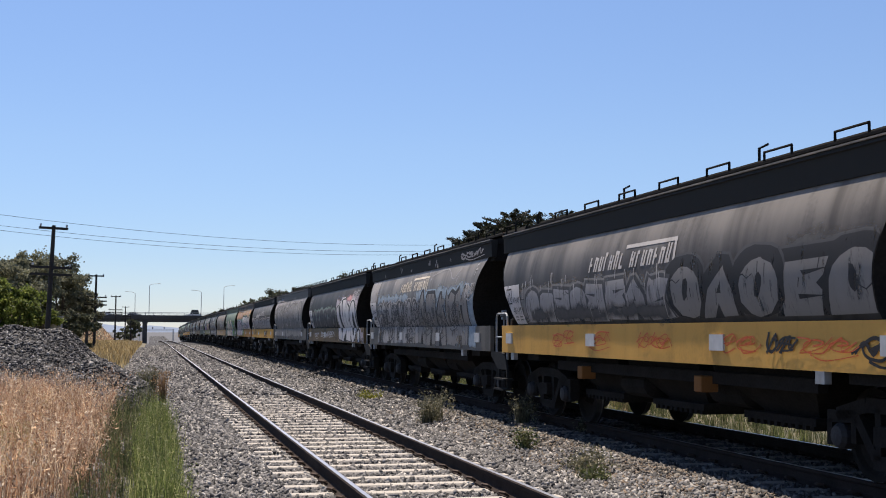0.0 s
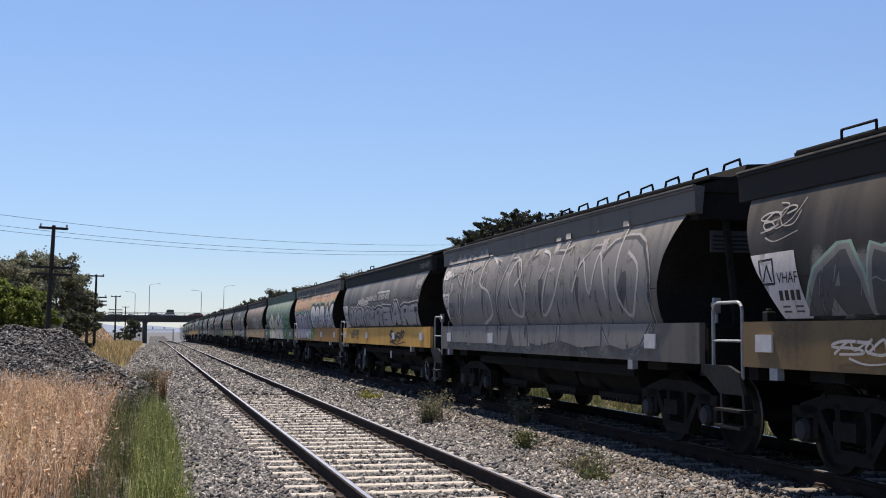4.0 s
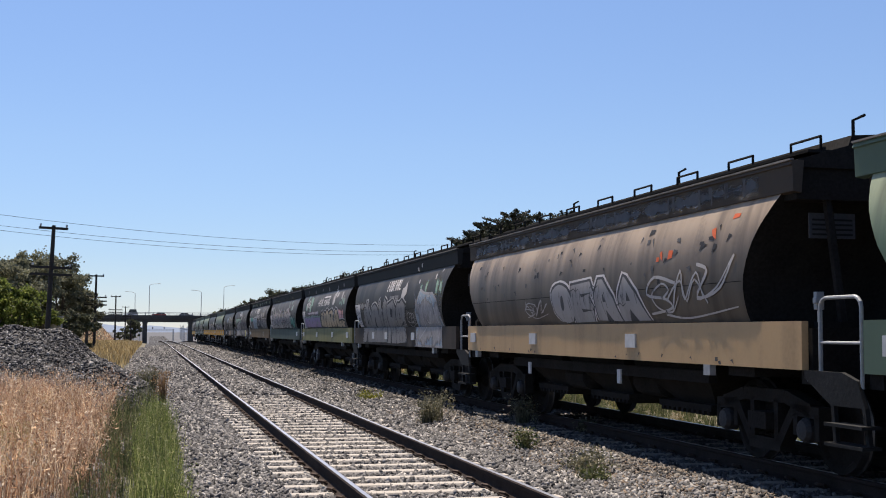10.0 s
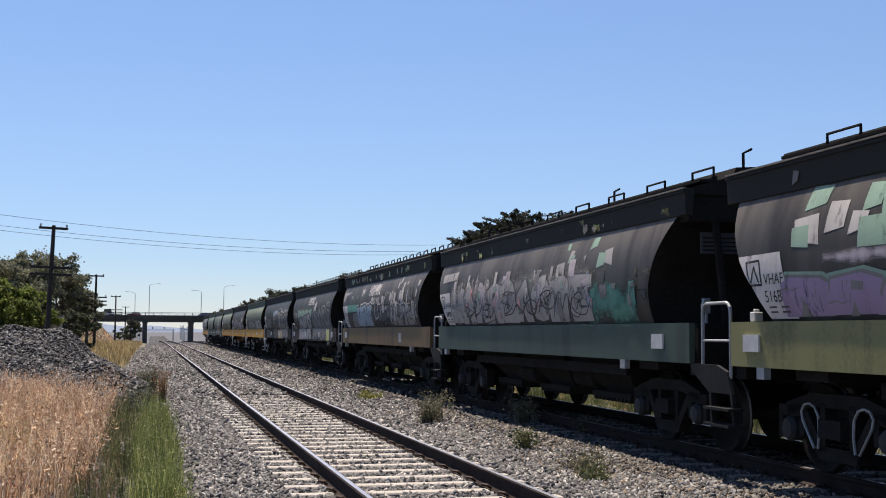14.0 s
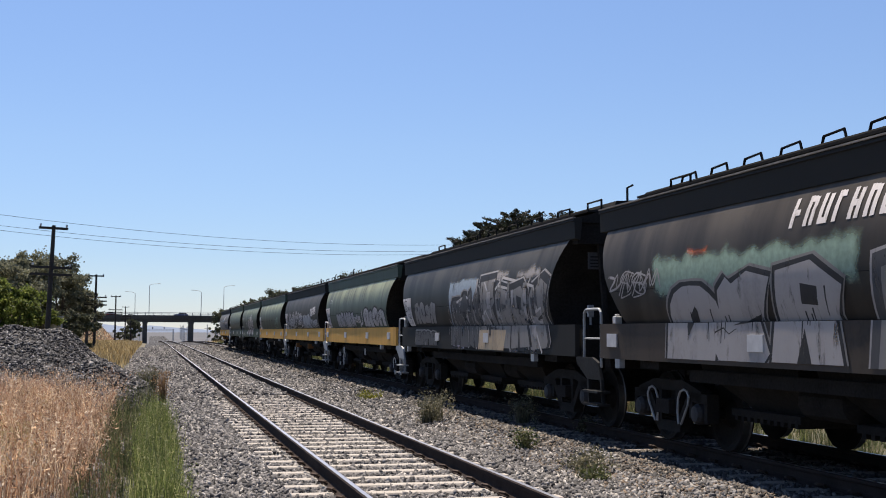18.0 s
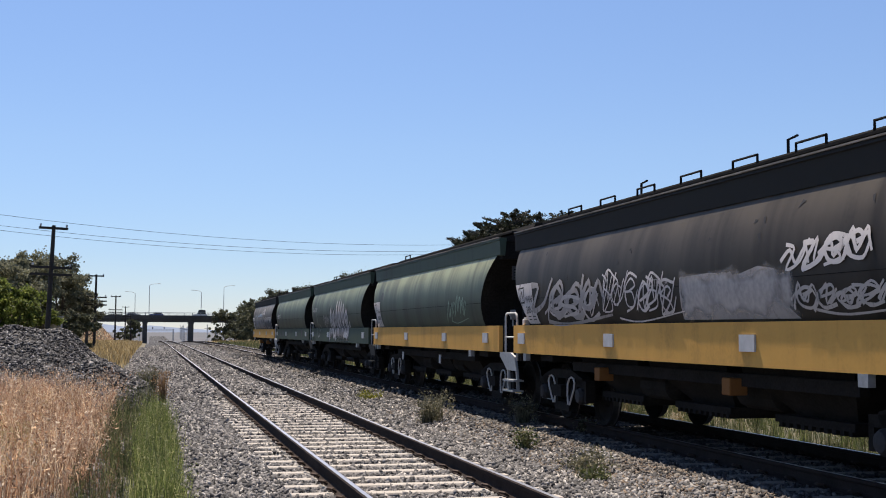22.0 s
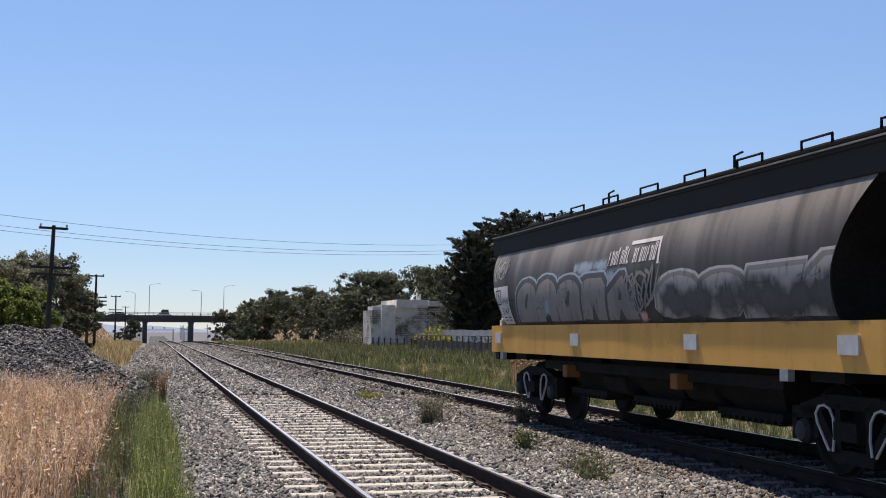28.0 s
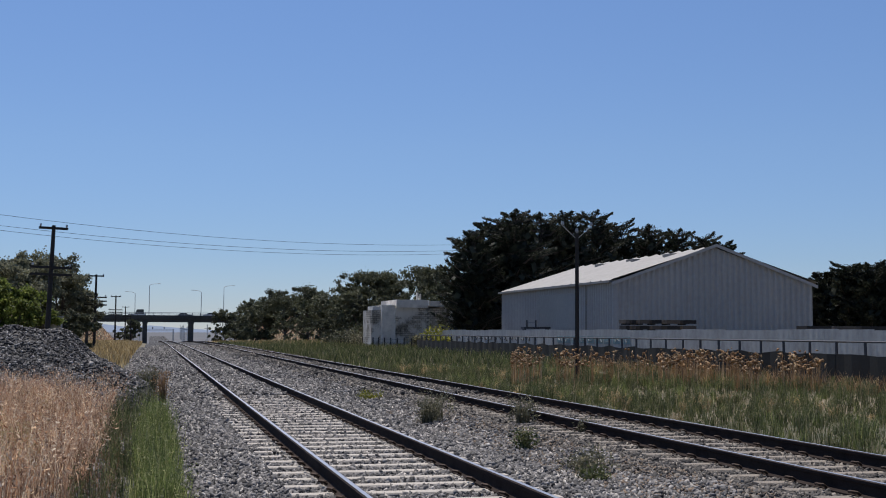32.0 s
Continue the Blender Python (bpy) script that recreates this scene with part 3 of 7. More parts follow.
def bar(bm, a, b, w, x0, x1):
    """A flat bar between two (y, z) points, of thickness x0..x1."""
    d = Vector((b[0] - a[0], b[1] - a[1])).normalized() * w / 2
    n = (-d[1], d[0])
    q = [(a[0] + n[0], a[1] + n[1]), (b[0] + n[0], b[1] + n[1]), (b[0] - n[0], b[1] - n[1]), (a[0] - n[0], a[1] - n[1])]
    A, B = [[bm.verts.new((x, y, z)) for y, z in q] for x in (x0, x1)]
    for i in range(4):
        bm.faces.new((A[i], A[(i + 1) % 4], B[(i + 1) % 4], B[i]))
    bm.faces.new(A[::-1])
    bm.faces.new(B)


def bm_sideframe(side):
    bm = bmesh.new()
    x0, x1 = sorted((side * 0.98, side * 1.12))
    for a, b, w in (((-0.95, 0.66), (-0.45, 0.78), 0.14), ((-0.45, 0.78), (0.45, 0.78), 0.14), ((0.45, 0.78), (0.95, 0.66), 0.14),
                    ((-0.62, 0.66), (-0.3, 0.28), 0.11), ((0.62, 0.66), (0.3, 0.28), 0.11), ((-0.34, 0.26), (0.34, 0.26), 0.13),
                    ((-0.26, 0.28), (-0.26, 0.76), 0.09), ((0.26, 0.28), (0.26, 0.76), 0.09),
                    ((-1.08, 0.62), (-1.08, 0.36), 0.09), ((1.08, 0.62), (1.08, 0.36), 0.09), ((-0.66, 0.62), (-0.66, 0.4), 0.09), ((0.66, 0.62), (0.66, 0.4), 0.09),
                    ((-1.12, 0.64), (-0.62, 0.66), 0.12), ((1.12, 0.64), (0.62, 0.66), 0.12)):
        bar(bm, a, b, w, x0, x1)
    return bm


def bm_springs(side):
    bm = bmesh.new()
    path = []
    for i, y in enumerate((-0.14, 0.0, 0.14)):
        turn = [(side * 1.05 + 0.05 * math.cos(q * math.pi / 3), y + 0.055 * math.sin(q * math.pi / 3), 0.33 + 0.2 * (q if i % 2 == 0 else 24 - q) / 24) for q in range(25)]
        path += turn
    tube(bm, path, 0.014, 5)
    return bm


def lathe(bm, prof, side=1, seg=20):
    """Rings (radius, x) round the x axis."""
    rows = [[bm.verts.new((side * x, r * math.cos(k * math.tau / seg), r * math.sin(k * math.tau / seg))) for k in range(seg)] for r, x in prof]
    for A, B in zip(rows, rows[1:]):
        for k in range(seg):
            bm.faces.new((A[k], A[(k + 1) % seg], B[(k + 1) % seg], B[k]))
    bm.faces.new(rows[0])
    bm.faces.new(rows[-1][::-1])


def bm_wheelset():
    bm = bmesh.new()
    tube(bm, [(-1.12, 0, 0), (1.12, 0, 0)], 0.075, 10)
    for s in (-1, 1):
        n0 = len(bm.faces)
        lathe(bm, [(0.12, 0.62), (0.3, 0.65), (0.39, 0.64), (0.48, 0.665), (0.483, 0.685), (0.463, 0.7), (0.46, 0.78), (0.4, 0.78), (0.36, 0.745), (0.18, 0.72), (0.13, 0.8), (0.1, 0.82)], s)
        bm.faces.ensure_lookup_table()
        for f in bm.faces[n0 + 20 * 4:n0 + 20 * 6]:
            f.material_index = 1
        n1 = len(bm.faces)
        lathe(bm, [(0.05, 1.0), (0.13, 1.02), (0.13, 1.13), (0.1, 1.17), (0.03, 1.18)], s, 12)
        bm.faces.ensure_lookup_table()
        for f in bm.faces[n1:]:
            f.material_index = 2
    for f in bm.faces:
        f.smooth = False
    return bm


WHEELSETS = []
R_WHEEL = 0.46


def bogie(wagon, y, white):
    b = shared("bolster", bm_bolster, M["black"], wagon, "bogie")
    b.location = (0, y, 0)
    for s in (-1, 1):
        shared("sideframe%d" % s, lambda: bm_sideframe(s), M["wheel"], b, "side_frame")
        shared("springs%d" % s, lambda: bm_springs(s), M["wheel"], b, "spring_nest")
    for dy in (-0.875, 0.875):
        w = shared("wheelset", bm_wheelset, [M["wheel"], M["tread"], M["bearing"]], b, "wheelset", "steel wheelset with polished treads")
        WHEELSETS.append((w, dy))
    if white:
        line = M["white"] if white == 1 else M["steelgrey"]

        def outline(sg):
            return tube(bmesh.new(), [(-1.13, sg * (0.36 + 0.28 * a), z) for a, z in ((-0.1, 0.3), (-0.2, 0.45), (-0.15, 0.62), (0.1, 0.71), (0.45, 0.74), (0.8, 0.72), (1.0, 0.65), (0.9, 0.56), (0.5, 0.42), (0.15, 0.3))], 0.014, 6)
        for sg in (-1, 1):
            shared("outline%d" % sg, lambda: outline(sg), M["white"], b, "painted_outline", "white paint line round the frame window", per_object=line)
    return b


def hopper_wagon(label, body_mat, sill_mat, rail_mat, hoops, white_bogies, boxes_mat, placards):
    w = tagged(new("grain_hopper_wagon"), label, "railway wagon", "wagons of the grain train")
    w.scale = (1.095, 1, 1)
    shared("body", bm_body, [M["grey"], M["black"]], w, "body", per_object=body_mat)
    for s in (-1, 1):
        shared("cantrail%d" % s, lambda: bm_cantrail(s), M["grey"], w, "cantrail", per_object=rail_mat)
        # added strip that draws the sunlit line along the roof edge
        shared("lip%d" % s, lambda: boxes((*sorted((s * 1.352, s * 1.392)), -6.06, 6.62, 3.186, 3.205)), M["lip"], w, "gutter_lip", "pale strip painted as the sunlit roof edge")
        shared("sill%d" % s, lambda: bm_sill(s), M["grey"], w, "side_sill", per_object=sill_mat)
        shared("end%d" % s, lambda: bm_end_frame(s), M["black"], w, "end_frame")
        shared("coupler%d" % s, lambda: bm_coupler(s), M["black"], w, "coupler")
        bogie(w, s * 4.9, white_bogies)
    shared("roof", bm_roof, M["black"], w, "roof")
    for y in (-2.6, 0.0, 2.6):
        shared("hopper", bm_hopper, M["black"], w, "discharge_hopper").location = (0, y, 0)
        shared("gate", bm_gate, M["black"], w, "discharge_gate").location = (0, y, 0.16)
    shared("centre_sill", lambda: boxes((-0.25, 0.25, -6.4, 6.4, 0.85, 1.2)), M["black"], w, "centre_sill")
    for s in (-1, 1):
        shared("end_beam%d" % s, lambda: boxes((-1.38, 1.38, min(s * 6.2, s * 6.41), max(s * 6.2, s * 6.41), 0.95, 1.5)), M["black"], w, "end_beam")
        shared("bolster_beam%d" % s, lambda: boxes((-1.36, 1.36, s * 4.9 - 0.3, s * 4.9 + 0.3, 0.98, 1.5)), M["black"], w, "bolster_beam")
        shared("slope_sheet%d" % s, lambda: boxes((-1.3, 1.3, min(s * 3.7, s * 6.2), max(s * 3.7, s * 6.2), 1.5, 1.56)), M["black"], w, "floor_sheet")
        shared("pipe%d" % s, lambda: boxes((s * 1.22 - 0.05, s * 1.22 + 0.05, -3.9, 3.9, 0.86, 1.0)), M["black"], w, "lower_longitudinal")
    shared("tank", bm_tank, M["black"], w, "air_reservoir").location = (0, 1.3, 0)
    shared("cylinder", bm_tank, M["black"], w, "brake_cylinder").location = (0.1, -1.3, 0.02)
    shared("seam", lambda: boxes((-1.5045, -1.47, -5.22, 5.8, 1.994, 2.001)), M["black"], w, "weld_seam")
    pale, dull = (M["white"], M["steelgrey"]) if white_bogies == 1 else (M["steelgrey"], M["dullsteel"])
    lad = shared("ladder", bm_ladder, M["white"], w, "ladder", "steel step ladder below the end platform", per_object=dull)
    for z in (0.42, 0.6):
        shared("step", bm_step, M["white"], lad, "step", per_object=dull).location = (0, 0, z)
    shared("handrail", bm_handrail, M["white"], w, "handrail", per_object=pale)
    shared("brake_valve", lambda: boxes((-1.2, -1.12, -6.16, -6.1, 1.68, 1.86), (-1.23, -1.17, -6.2, -6.14, 1.74, 1.8), (-1.17, -1.14, -6.14, -6.11, 1.5, 1.68), bevel=0.006), M["steelgrey"], w, "brake_valve")
    shared("junction_box", lambda: boxes((-1.41, -1.32, 5.93, 6.04, 1.566, 1.67), (-1.39, -1.34, 5.96, 6.01, 1.67, 1.7), bevel=0.008), M["white"], w, "junction_box", "small white box on the end platform", per_object=M["white"] if white_bogies else M["dullsteel"])
    shared("walkway", lambda: boxes((-1.12, -0.76, -5.9, 5.9, 3.3, 3.33)), M["black"], w, "roof_walkway")
    for i in range(8 if hoops == 1 else 1):
        h = shared("hoop", bm_hoop, M["black"], w, "roof_handrail")
        h.location = (-0.78, 5.6 - i * 1.5, 3.36)
        if i % 3 == 1:
            h = shared("hatch_handle", lambda: tube(bmesh.new(), [(0, 0, 0), (0, 0, 0.27), (0, -0.22, 0.29)], 0.018, 6), M["black"], w, "hatch_handle")
            h.location = (-0.3, 5.2 - i * 1.5, 3.5)
    if hoops == 2:
        for i in range(13):
            h = shared("hatch_loop", lambda: tube(bmesh.new(), [(0, 0.05, 0), (0, 0, 0.11), (0, -0.4, 0.13), (0, -0.45, 0)], 0.016, 6), M["black"], w, "hatch_handle")
            h.location = (-0.62, 5.6 - i * 0.9, 3.47)
    for y in (-4.3, 5.7):
        shared("bracket", bm_bracket, M["steelgrey"], w, "jacking_bracket").location = (0, y, 0)
    for y in (2.5, -1.5):
        if boxes_mat is LIVERY["yellow"]:
            shared("toolbox", lambda: boxes((-1.4, -1.2, -0.1, 0.1, 0.76, 0.95), bevel=0.01), M["grey"], w, "valve_box", per_object=LIVERY["ochre"]).location = (0, y, 0)
        elif boxes_mat:
            shared("plate", lambda: boxes((-1.42, -1.4, -0.06, 0.06, 0.76, 0.95)), M["white"], w, "release_plate").location = (0, y, 0)
    plate = shared("notice", lambda: boxes((-1.1, -0.62, -5.86, -5.84, 2.42, 2.68)), M["post"], w, "notice_plate", "small dull notice plate on the end wall")
    for i in range(4):
        shared("notice_bar", lambda: boxes((-1.07, -0.65, -5.865, -5.862, 0, 0.02)), M["dullsteel"], plate, "notice_line").location = (0, 0, 2.45 + i * 0.05)
    for y in placards:
        shared("placard", lambda: boxes((-1.487, -1.466, -0.17, 0.17, 1.25, 1.43)), M["white"], w, "placard", "small white route-card holder").location = (0, y, 0)
    return w


# body colour, sill colour, cantrail colour, roof hoops, white bogies
C = {
    "dark": (0.065, 0.066, 0.068), "silver": (0.075, 0.074, 0.071), "grey": (0.09, 0.086, 0.088), "green": (0.05, 0.08, 0.062),
    "sage": (0.15, 0.168, 0.1), "bottle": (0.027, 0.044, 0.031), "brown": (0.14, 0.122, 0.105), "umber": (0.04, 0.035, 0.031),
    "yellow": (0.66, 0.36, 0.095), "tan": (0.28, 0.2, 0.115), "olive": (0.125, 0.128, 0.062), "teal": (0.032, 0.052, 0.046), "orange": (0.095, 0.068, 0.036), "ochre": (0.2, 0.09, 0.03),
    "mustard": (0.22, 0.115, 0.032), "forest": (0.03, 0.048, 0.038), "charcoal": (0.014, 0.015, 0.0155),
}
for k in C:
    if k not in ("yellow", "ochre"):
        C[k] = (C[k][0] * 1.75, C[k][1] * 1.6, C[k][2] * 1.45)
LIVERY = {k: paint("wagon_paint_" + k, c, amount=0.55 if k not in ("yellow", "tan") else 0.25, rough=0.75 if k in ("yellow", "charcoal", "umber", "ochre") else 0.6, shine=0.12 if k in ("yellow", "charcoal", "umber", "ochre") else 0.2) for k, c in C.items()}
# side colours with light painted in: chalky sunlit tops, darker shaded lower sheets
LOW_SHADE = {"grey": (0.07, 0.0624, 0.0595), "silver": (0.149, 0.133, 0.116), "tan": (0.525, 0.344, 0.189), "green": (0.105, 0.16, 0.104), "brown": (0.123, 0.096, 0.0725), "umber": (0.0385, 0.032, 0.0261),
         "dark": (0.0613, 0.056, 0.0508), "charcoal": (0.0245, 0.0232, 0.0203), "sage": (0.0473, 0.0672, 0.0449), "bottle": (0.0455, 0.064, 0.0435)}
CHALKY_LIT = {"grey": (0.198, 0.179, 0.159), "silver": (0.251, 0.223, 0.193), "tan": (0.54, 0.385, 0.245), "green": (0.251, 0.285, 0.19), "brown": (0.356, 0.273, 0.196), "umber": (0.0792, 0.067, 0.0529),
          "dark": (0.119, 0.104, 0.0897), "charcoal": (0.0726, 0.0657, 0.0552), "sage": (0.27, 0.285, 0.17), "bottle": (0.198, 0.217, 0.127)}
BODY_PAINT = {k: paint("bleached_lit_wagon_paint_" + k, CHALKY_LIT[k], amount=0.5, rough=0.5, shine=0.12 if k in ("umber", "charcoal", "dark", "grey") else 0.25, low_shade=LOW_SHADE[k]) for k in LOW_SHADE}
WAGONS = [
    ("grey", "yellow", "charcoal", 1, 0), ("silver", "silver", "charcoal", 1, 0), ("umber", "orange", "charcoal", 1, 0), ("silver", "silver", "dark", 2, 0),
    ("grey", "yellow", "charcoal", 0, 2), ("tan", "mustard", "brown", 0, 2), ("green", "green", "green", 0, 0), ("brown", "tan", "umber", 1, 0),
    ("umber", "umber", "charcoal", 1, 0), ("dark", "olive", "charcoal", 1, 2), ("dark", "teal", "charcoal", 1, 0), ("dark", "orange", "charcoal", 2, 0),
    ("umber", "umber", "charcoal", 2, 2), ("charcoal", "charcoal", "charcoal", 1, 0), ("sage", "yellow", "forest", 0, 1), ("umber", "yellow", "charcoal", 1, 1),
    ("sage", "yellow", "forest", 0, 1), ("bottle", "bottle", "bottle", 0, 0), ("bottle", "bottle", "bottle", 0, 0), ("grey", "yellow", "charcoal", 1, 1),
]
NAMES = {"grey": "grey", "silver": "silver-grey", "tan": "tan", "green": "green", "brown": "brown-grey", "umber": "dark brown", "dark": "dark grey",
         "charcoal": "black", "sage": "sage-green", "bottle": "dark green", "yellow": "yellow", "mustard": "mustard", "orange": "rusty brown", "olive": "olive", "teal": "teal"}
TRAIN = []
PLACARDS = {3: (0.8, 4.0, 11.4), 7: (0.5, 4.3, 8.5), 8: (3.3, 5.2, 8.6), 10: (11.9,), 11: (0.8,), 13: (3.9, 7.9)}
for k, (body, sill, cant, hoops, white) in enumerate(WAGONS):
    yellow = sill in ("yellow",)
    label = "graffiti-covered %s grain hopper wagon%s" % (NAMES[body], " with a %s side sill" % NAMES[sill] if sill != body else "")
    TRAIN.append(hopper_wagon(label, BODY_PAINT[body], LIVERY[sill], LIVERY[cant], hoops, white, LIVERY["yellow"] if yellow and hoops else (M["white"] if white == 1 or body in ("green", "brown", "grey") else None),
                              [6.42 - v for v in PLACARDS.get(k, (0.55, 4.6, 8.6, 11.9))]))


# ---- painting on the wagon sides ----
# v runs from the far end of a wagon towards its near end, z upwards
BANDS = [(1.1, 1.563)] + [(a[0], c[0]) for a, c in zip(BODY_PROFILE[:-1], BODY_PROFILE[1:-1])] + [(2.76, 2.872), (2.88, 3.13)]


class Coat:
    """Flat paint on the side of one wagon, gathered into parts: letters, tags, plates, patches."""
    def __init__(self, wagon, seed):
        self.wagon, self.rnd, self.pieces = wagon, random.Random(seed), []
        self.begin("tag")

    def begin(self, name, kind=""):
        kind = kind or ("stuff" if name in ("tag", "stencilled_number", "overspray", "class_plate") else "")
        self.verts, self.faces, self.slots, self.mats, self.soft = [], [], [], [], []
        self.pieces.append((name, kind, self.verts, self.faces, self.slots, self.mats, self.soft))

    def at(self, v, z, lift, lo=0.0, hi=9.0):
        z = min(3.12, max(1.1, z))
        mid = (lo + hi) / 2 if hi < 9 else z
        far, near, x = 6.35, 6.36, 1.467
        if mid > 2.88:
            x, far, near = 1.372, 6.6, 6.04
        elif mid > 1.57:
            zz = min(2.88, max(1.571, z))
            x = side_x(zz)
            for (z0, _, f0, n0), (z1, _, f1, n1) in zip(BODY_PROFILE, BODY_PROFILE[1:]):
                if z0 <= zz <= z1:
                    far = f0 + (f1 - f0) * (zz - z0) / (z1 - z0) - 0.01
                    near = n0 + (n1 - n0) * (zz - z0) / (z1 - z0) - 0.01
        y = min(far, max(-near, 6.42 - v))
        return (-x - lift, y, z)

    def slot(self, mat):
        if mat not in self.mats:
            self.mats.append(mat)
        return self.mats.index(mat)

    def quad(self, pts, mat, lift=0.004):
        """A flat shape, cut where the side sheet bends so that it lies close on every bend."""
        for lo, hi in BANDS:
            poly = [(v, z) for v, z in pts]
            for bound, keep in ((lo, 1), (hi, -1)):
                cut = []
                for a, b in zip(poly, poly[1:] + poly[:1]):
                    ina, inb = (a[1] - bound) * keep >= 0, (b[1] - bound) * keep >= 0
                    if ina:
                        cut.append(a)
                    if ina != inb:
                        t = (bound - a[1]) / (b[1] - a[1])
                        cut.append((a[0] + (b[0] - a[0]) * t, bound))
                poly = cut
                if len(poly) < 3:
                    break
            if len(poly) < 3:
                continue
            k = len(self.verts)
            self.verts += [self.at(v, z, lift, lo, hi) for v, z in poly]
            self.faces.append(tuple(range(k, k + len(poly))))
            self.slots.append(self.slot(mat))

    def ribbon(self, pts, width, mat, lift=0.006, smooth=True, taper=0.0):
        pts = [Vector(p) for p in pts]
        if smooth and len(pts) > 2:
            fine = []
            for i in range(len(pts) - 1):
                p0, p1, p2, p3 = pts[max(0, i - 1)], pts[i], pts[i + 1], pts[min(len(pts) - 1, i + 2)]
                for s in range(4):
                    t = s / 4
                    fine.append(0.5 * ((2 * p1) + (p2 - p0) * t + (2 * p0 - 5 * p1 + 4 * p2 - p3) * t * t + (3 * p1 - p0 - 3 * p2 + p3) * t ** 3))
            pts = fine + [pts[-1]]
        else:
            fine = []
            for a, b in zip(pts, pts[1:]):
                n = max(1, int((b - a).length / 0.2))
                fine += [a + (b - a) * s / n for s in range(n)]
            pts = fine + [pts[-1]]
        edge = []
        for i, p in enumerate(pts):
            d = pts[min(len(pts) - 1, i + 1)] - pts[max(0, i - 1)]
            d = d.normalized() if d.length else Vector((1, 0))
            w = width / 2 * (1 - taper * i / len(pts))
            n = Vector((-d.y, d.x)) * w
            e = d * (-w * 0.6 if i == 0 else (w * 0.6 if i == len(pts) - 1 else 0))
            edge.append((p + n + e, p - n + e))
        for a, b in zip(edge, edge[1:]):
            self.quad((a[0], b[0], b[1]), mat, lift)
            self.quad((a[0], b[1], a[1]), mat, lift)

    def letters(self, v0, v1, z0, z1, n, fill, line, shine=None, slant=0.1, edge=0.06, styles=(), widths=()):
        """Fat outlined graffiti shapes that crowd into one another: silhouette, dark outline, slits and cracks, pale outer line."""
        R = self.rnd
        total = sum(widths) or n
        a = v0
        for i in range(n):
            w = (v1 - v0) * ((widths[i] if widths else 1) / total)
            outline, slits = BLOBS[styles[i % len(styles)] if styles else R.randrange(len(BLOBS))]
            flip = R.random() < 0.4 and not styles
            top = z1 - R.uniform(0, 0.16) * (z1 - z0)
            base = z0 + R.uniform(0.0, 0.03) * (z1 - z0)
            tilt = slant + R.uniform(-0.16, 0.16) * (0 if styles else 1)
            rough = 0.25 if len(outline) > 10 else 1.0
            jig = [(R.uniform(-0.06, 0.06) * rough, R.uniform(-0.05, 0.05) * rough) for _ in outline]
            lift = 0.0011 * (i % 3)

            def at(x, y, grow=0.0):
                x = 1 - x if flip else x
                gx, gy = (grow if x > 0.5 else -grow), (grow if y > 0.5 else 0.0)
                return (a + w * (-0.03 + 1.06 * x) + tilt * (y - 0.5) + gx, base + (top - base) * y + gy)

            self.begin("graffiti_letter")
            shape = [(x + d, min(1.02, max(0, y + e))) for (x, y), (d, e) in zip(outline, jig)]
            if shine:
                self.quad([at(x, y, edge * 0.6 + 0.03) for x, y in shape], shine, 0.0044 + lift)
            self.quad([at(x, y, edge * 0.6) for x, y in shape], line, 0.0056 + lift)
            self.quad([at(x, y, -edge * 0.45) for x, y in shape], fill, 0.0068 + lift)
            for slit in slits:
                self.quad([at(x + R.uniform(-0.03, 0.03), y) for x, y in slit], line, 0.0096)
            if R.random() < 0.5:
                y = R.uniform(0.25, 0.8)
                self.ribbon([at(0.02, y), at(0.16, y + 0.05), at(0.26, y - 0.02), at(0.38, y + 0.04)], 0.018, line, 0.0099, False, 0.6)
            for _ in range(R.randint(2, 5)):
                x, y, d = R.uniform(0.08, 0.92), R.uniform(0.45, 0.95), R.uniform(0.1, 0.4)
                self.quad([at(x, y), at(x + 0.02, y), at(x + 0.014, y - d), at(x + 0.004, y - d)], line, 0.0092)
            a += w

    def scrawl(self, v0, v1, z0, z1, n, mat, width=0.03):
        """A loose hand-sprayed tag that cannot be read: crowded loops and slashes."""
        R = self.rnd
        self.begin("tag")
        n = max(2, n * 2 // 3)
        w = (v1 - v0) / n
        for i in range(n):
            a, top, base = v0 + i * w, z1 - R.uniform(0, 0.3) * (z1 - z0), z0 + R.uniform(0, 0.25) * (z1 - z0)
            for k in range(R.randint(2, 3)):
                pts = [(a + w * (-0.2 + 1.4 * x) + 0.25 * (top - base) * (y - 0.5) + R.uniform(-0.08, 0.08) * w, base + (top - base) * (y + R.uniform(-0.06, 0.06))) for x, y in R.choice(SQUIGGLES)]
                self.ribbon(pts, width * R.uniform(0.7, 1.1), mat, 0.0112 + 0.0003 * (3 * i % 6 + k), True, 0.3)
        tail = v1 + 0.1 * (v1 - v0)
        if R.random() < 0.6:
            self.ribbon([(v0 + 0.2 * (v1 - v0), z0 + 0.02), ((v0 + v1) / 2, z0 - 0.03), (tail, z0 + 0.12 * (z1 - z0))], width * 0.8, mat, 0.0133, True, 0.6)

    def patches(self, v0, v1, z0, z1, n, mats, size=(0.15, 0.4)):
        R = self.rnd
        for _ in range(n):
            v, z, w, h = R.uniform(v0, v1), R.uniform(z0, z1), R.uniform(*size), R.uniform(*size) * 0.7
            h = min(h, 3.1 - z)
            t = R.uniform(-0.06, 0.06)
            if z < 2.88 < z + h:
                continue
            self.begin("paint_patch")
            self.quad(((v, z), (v + w, z + t), (v + w + t, z + h), (v + t, z + h + t * 0.5)), R.choice(mats), R.uniform(0.0035, 0.0045))
        self.begin("tag")

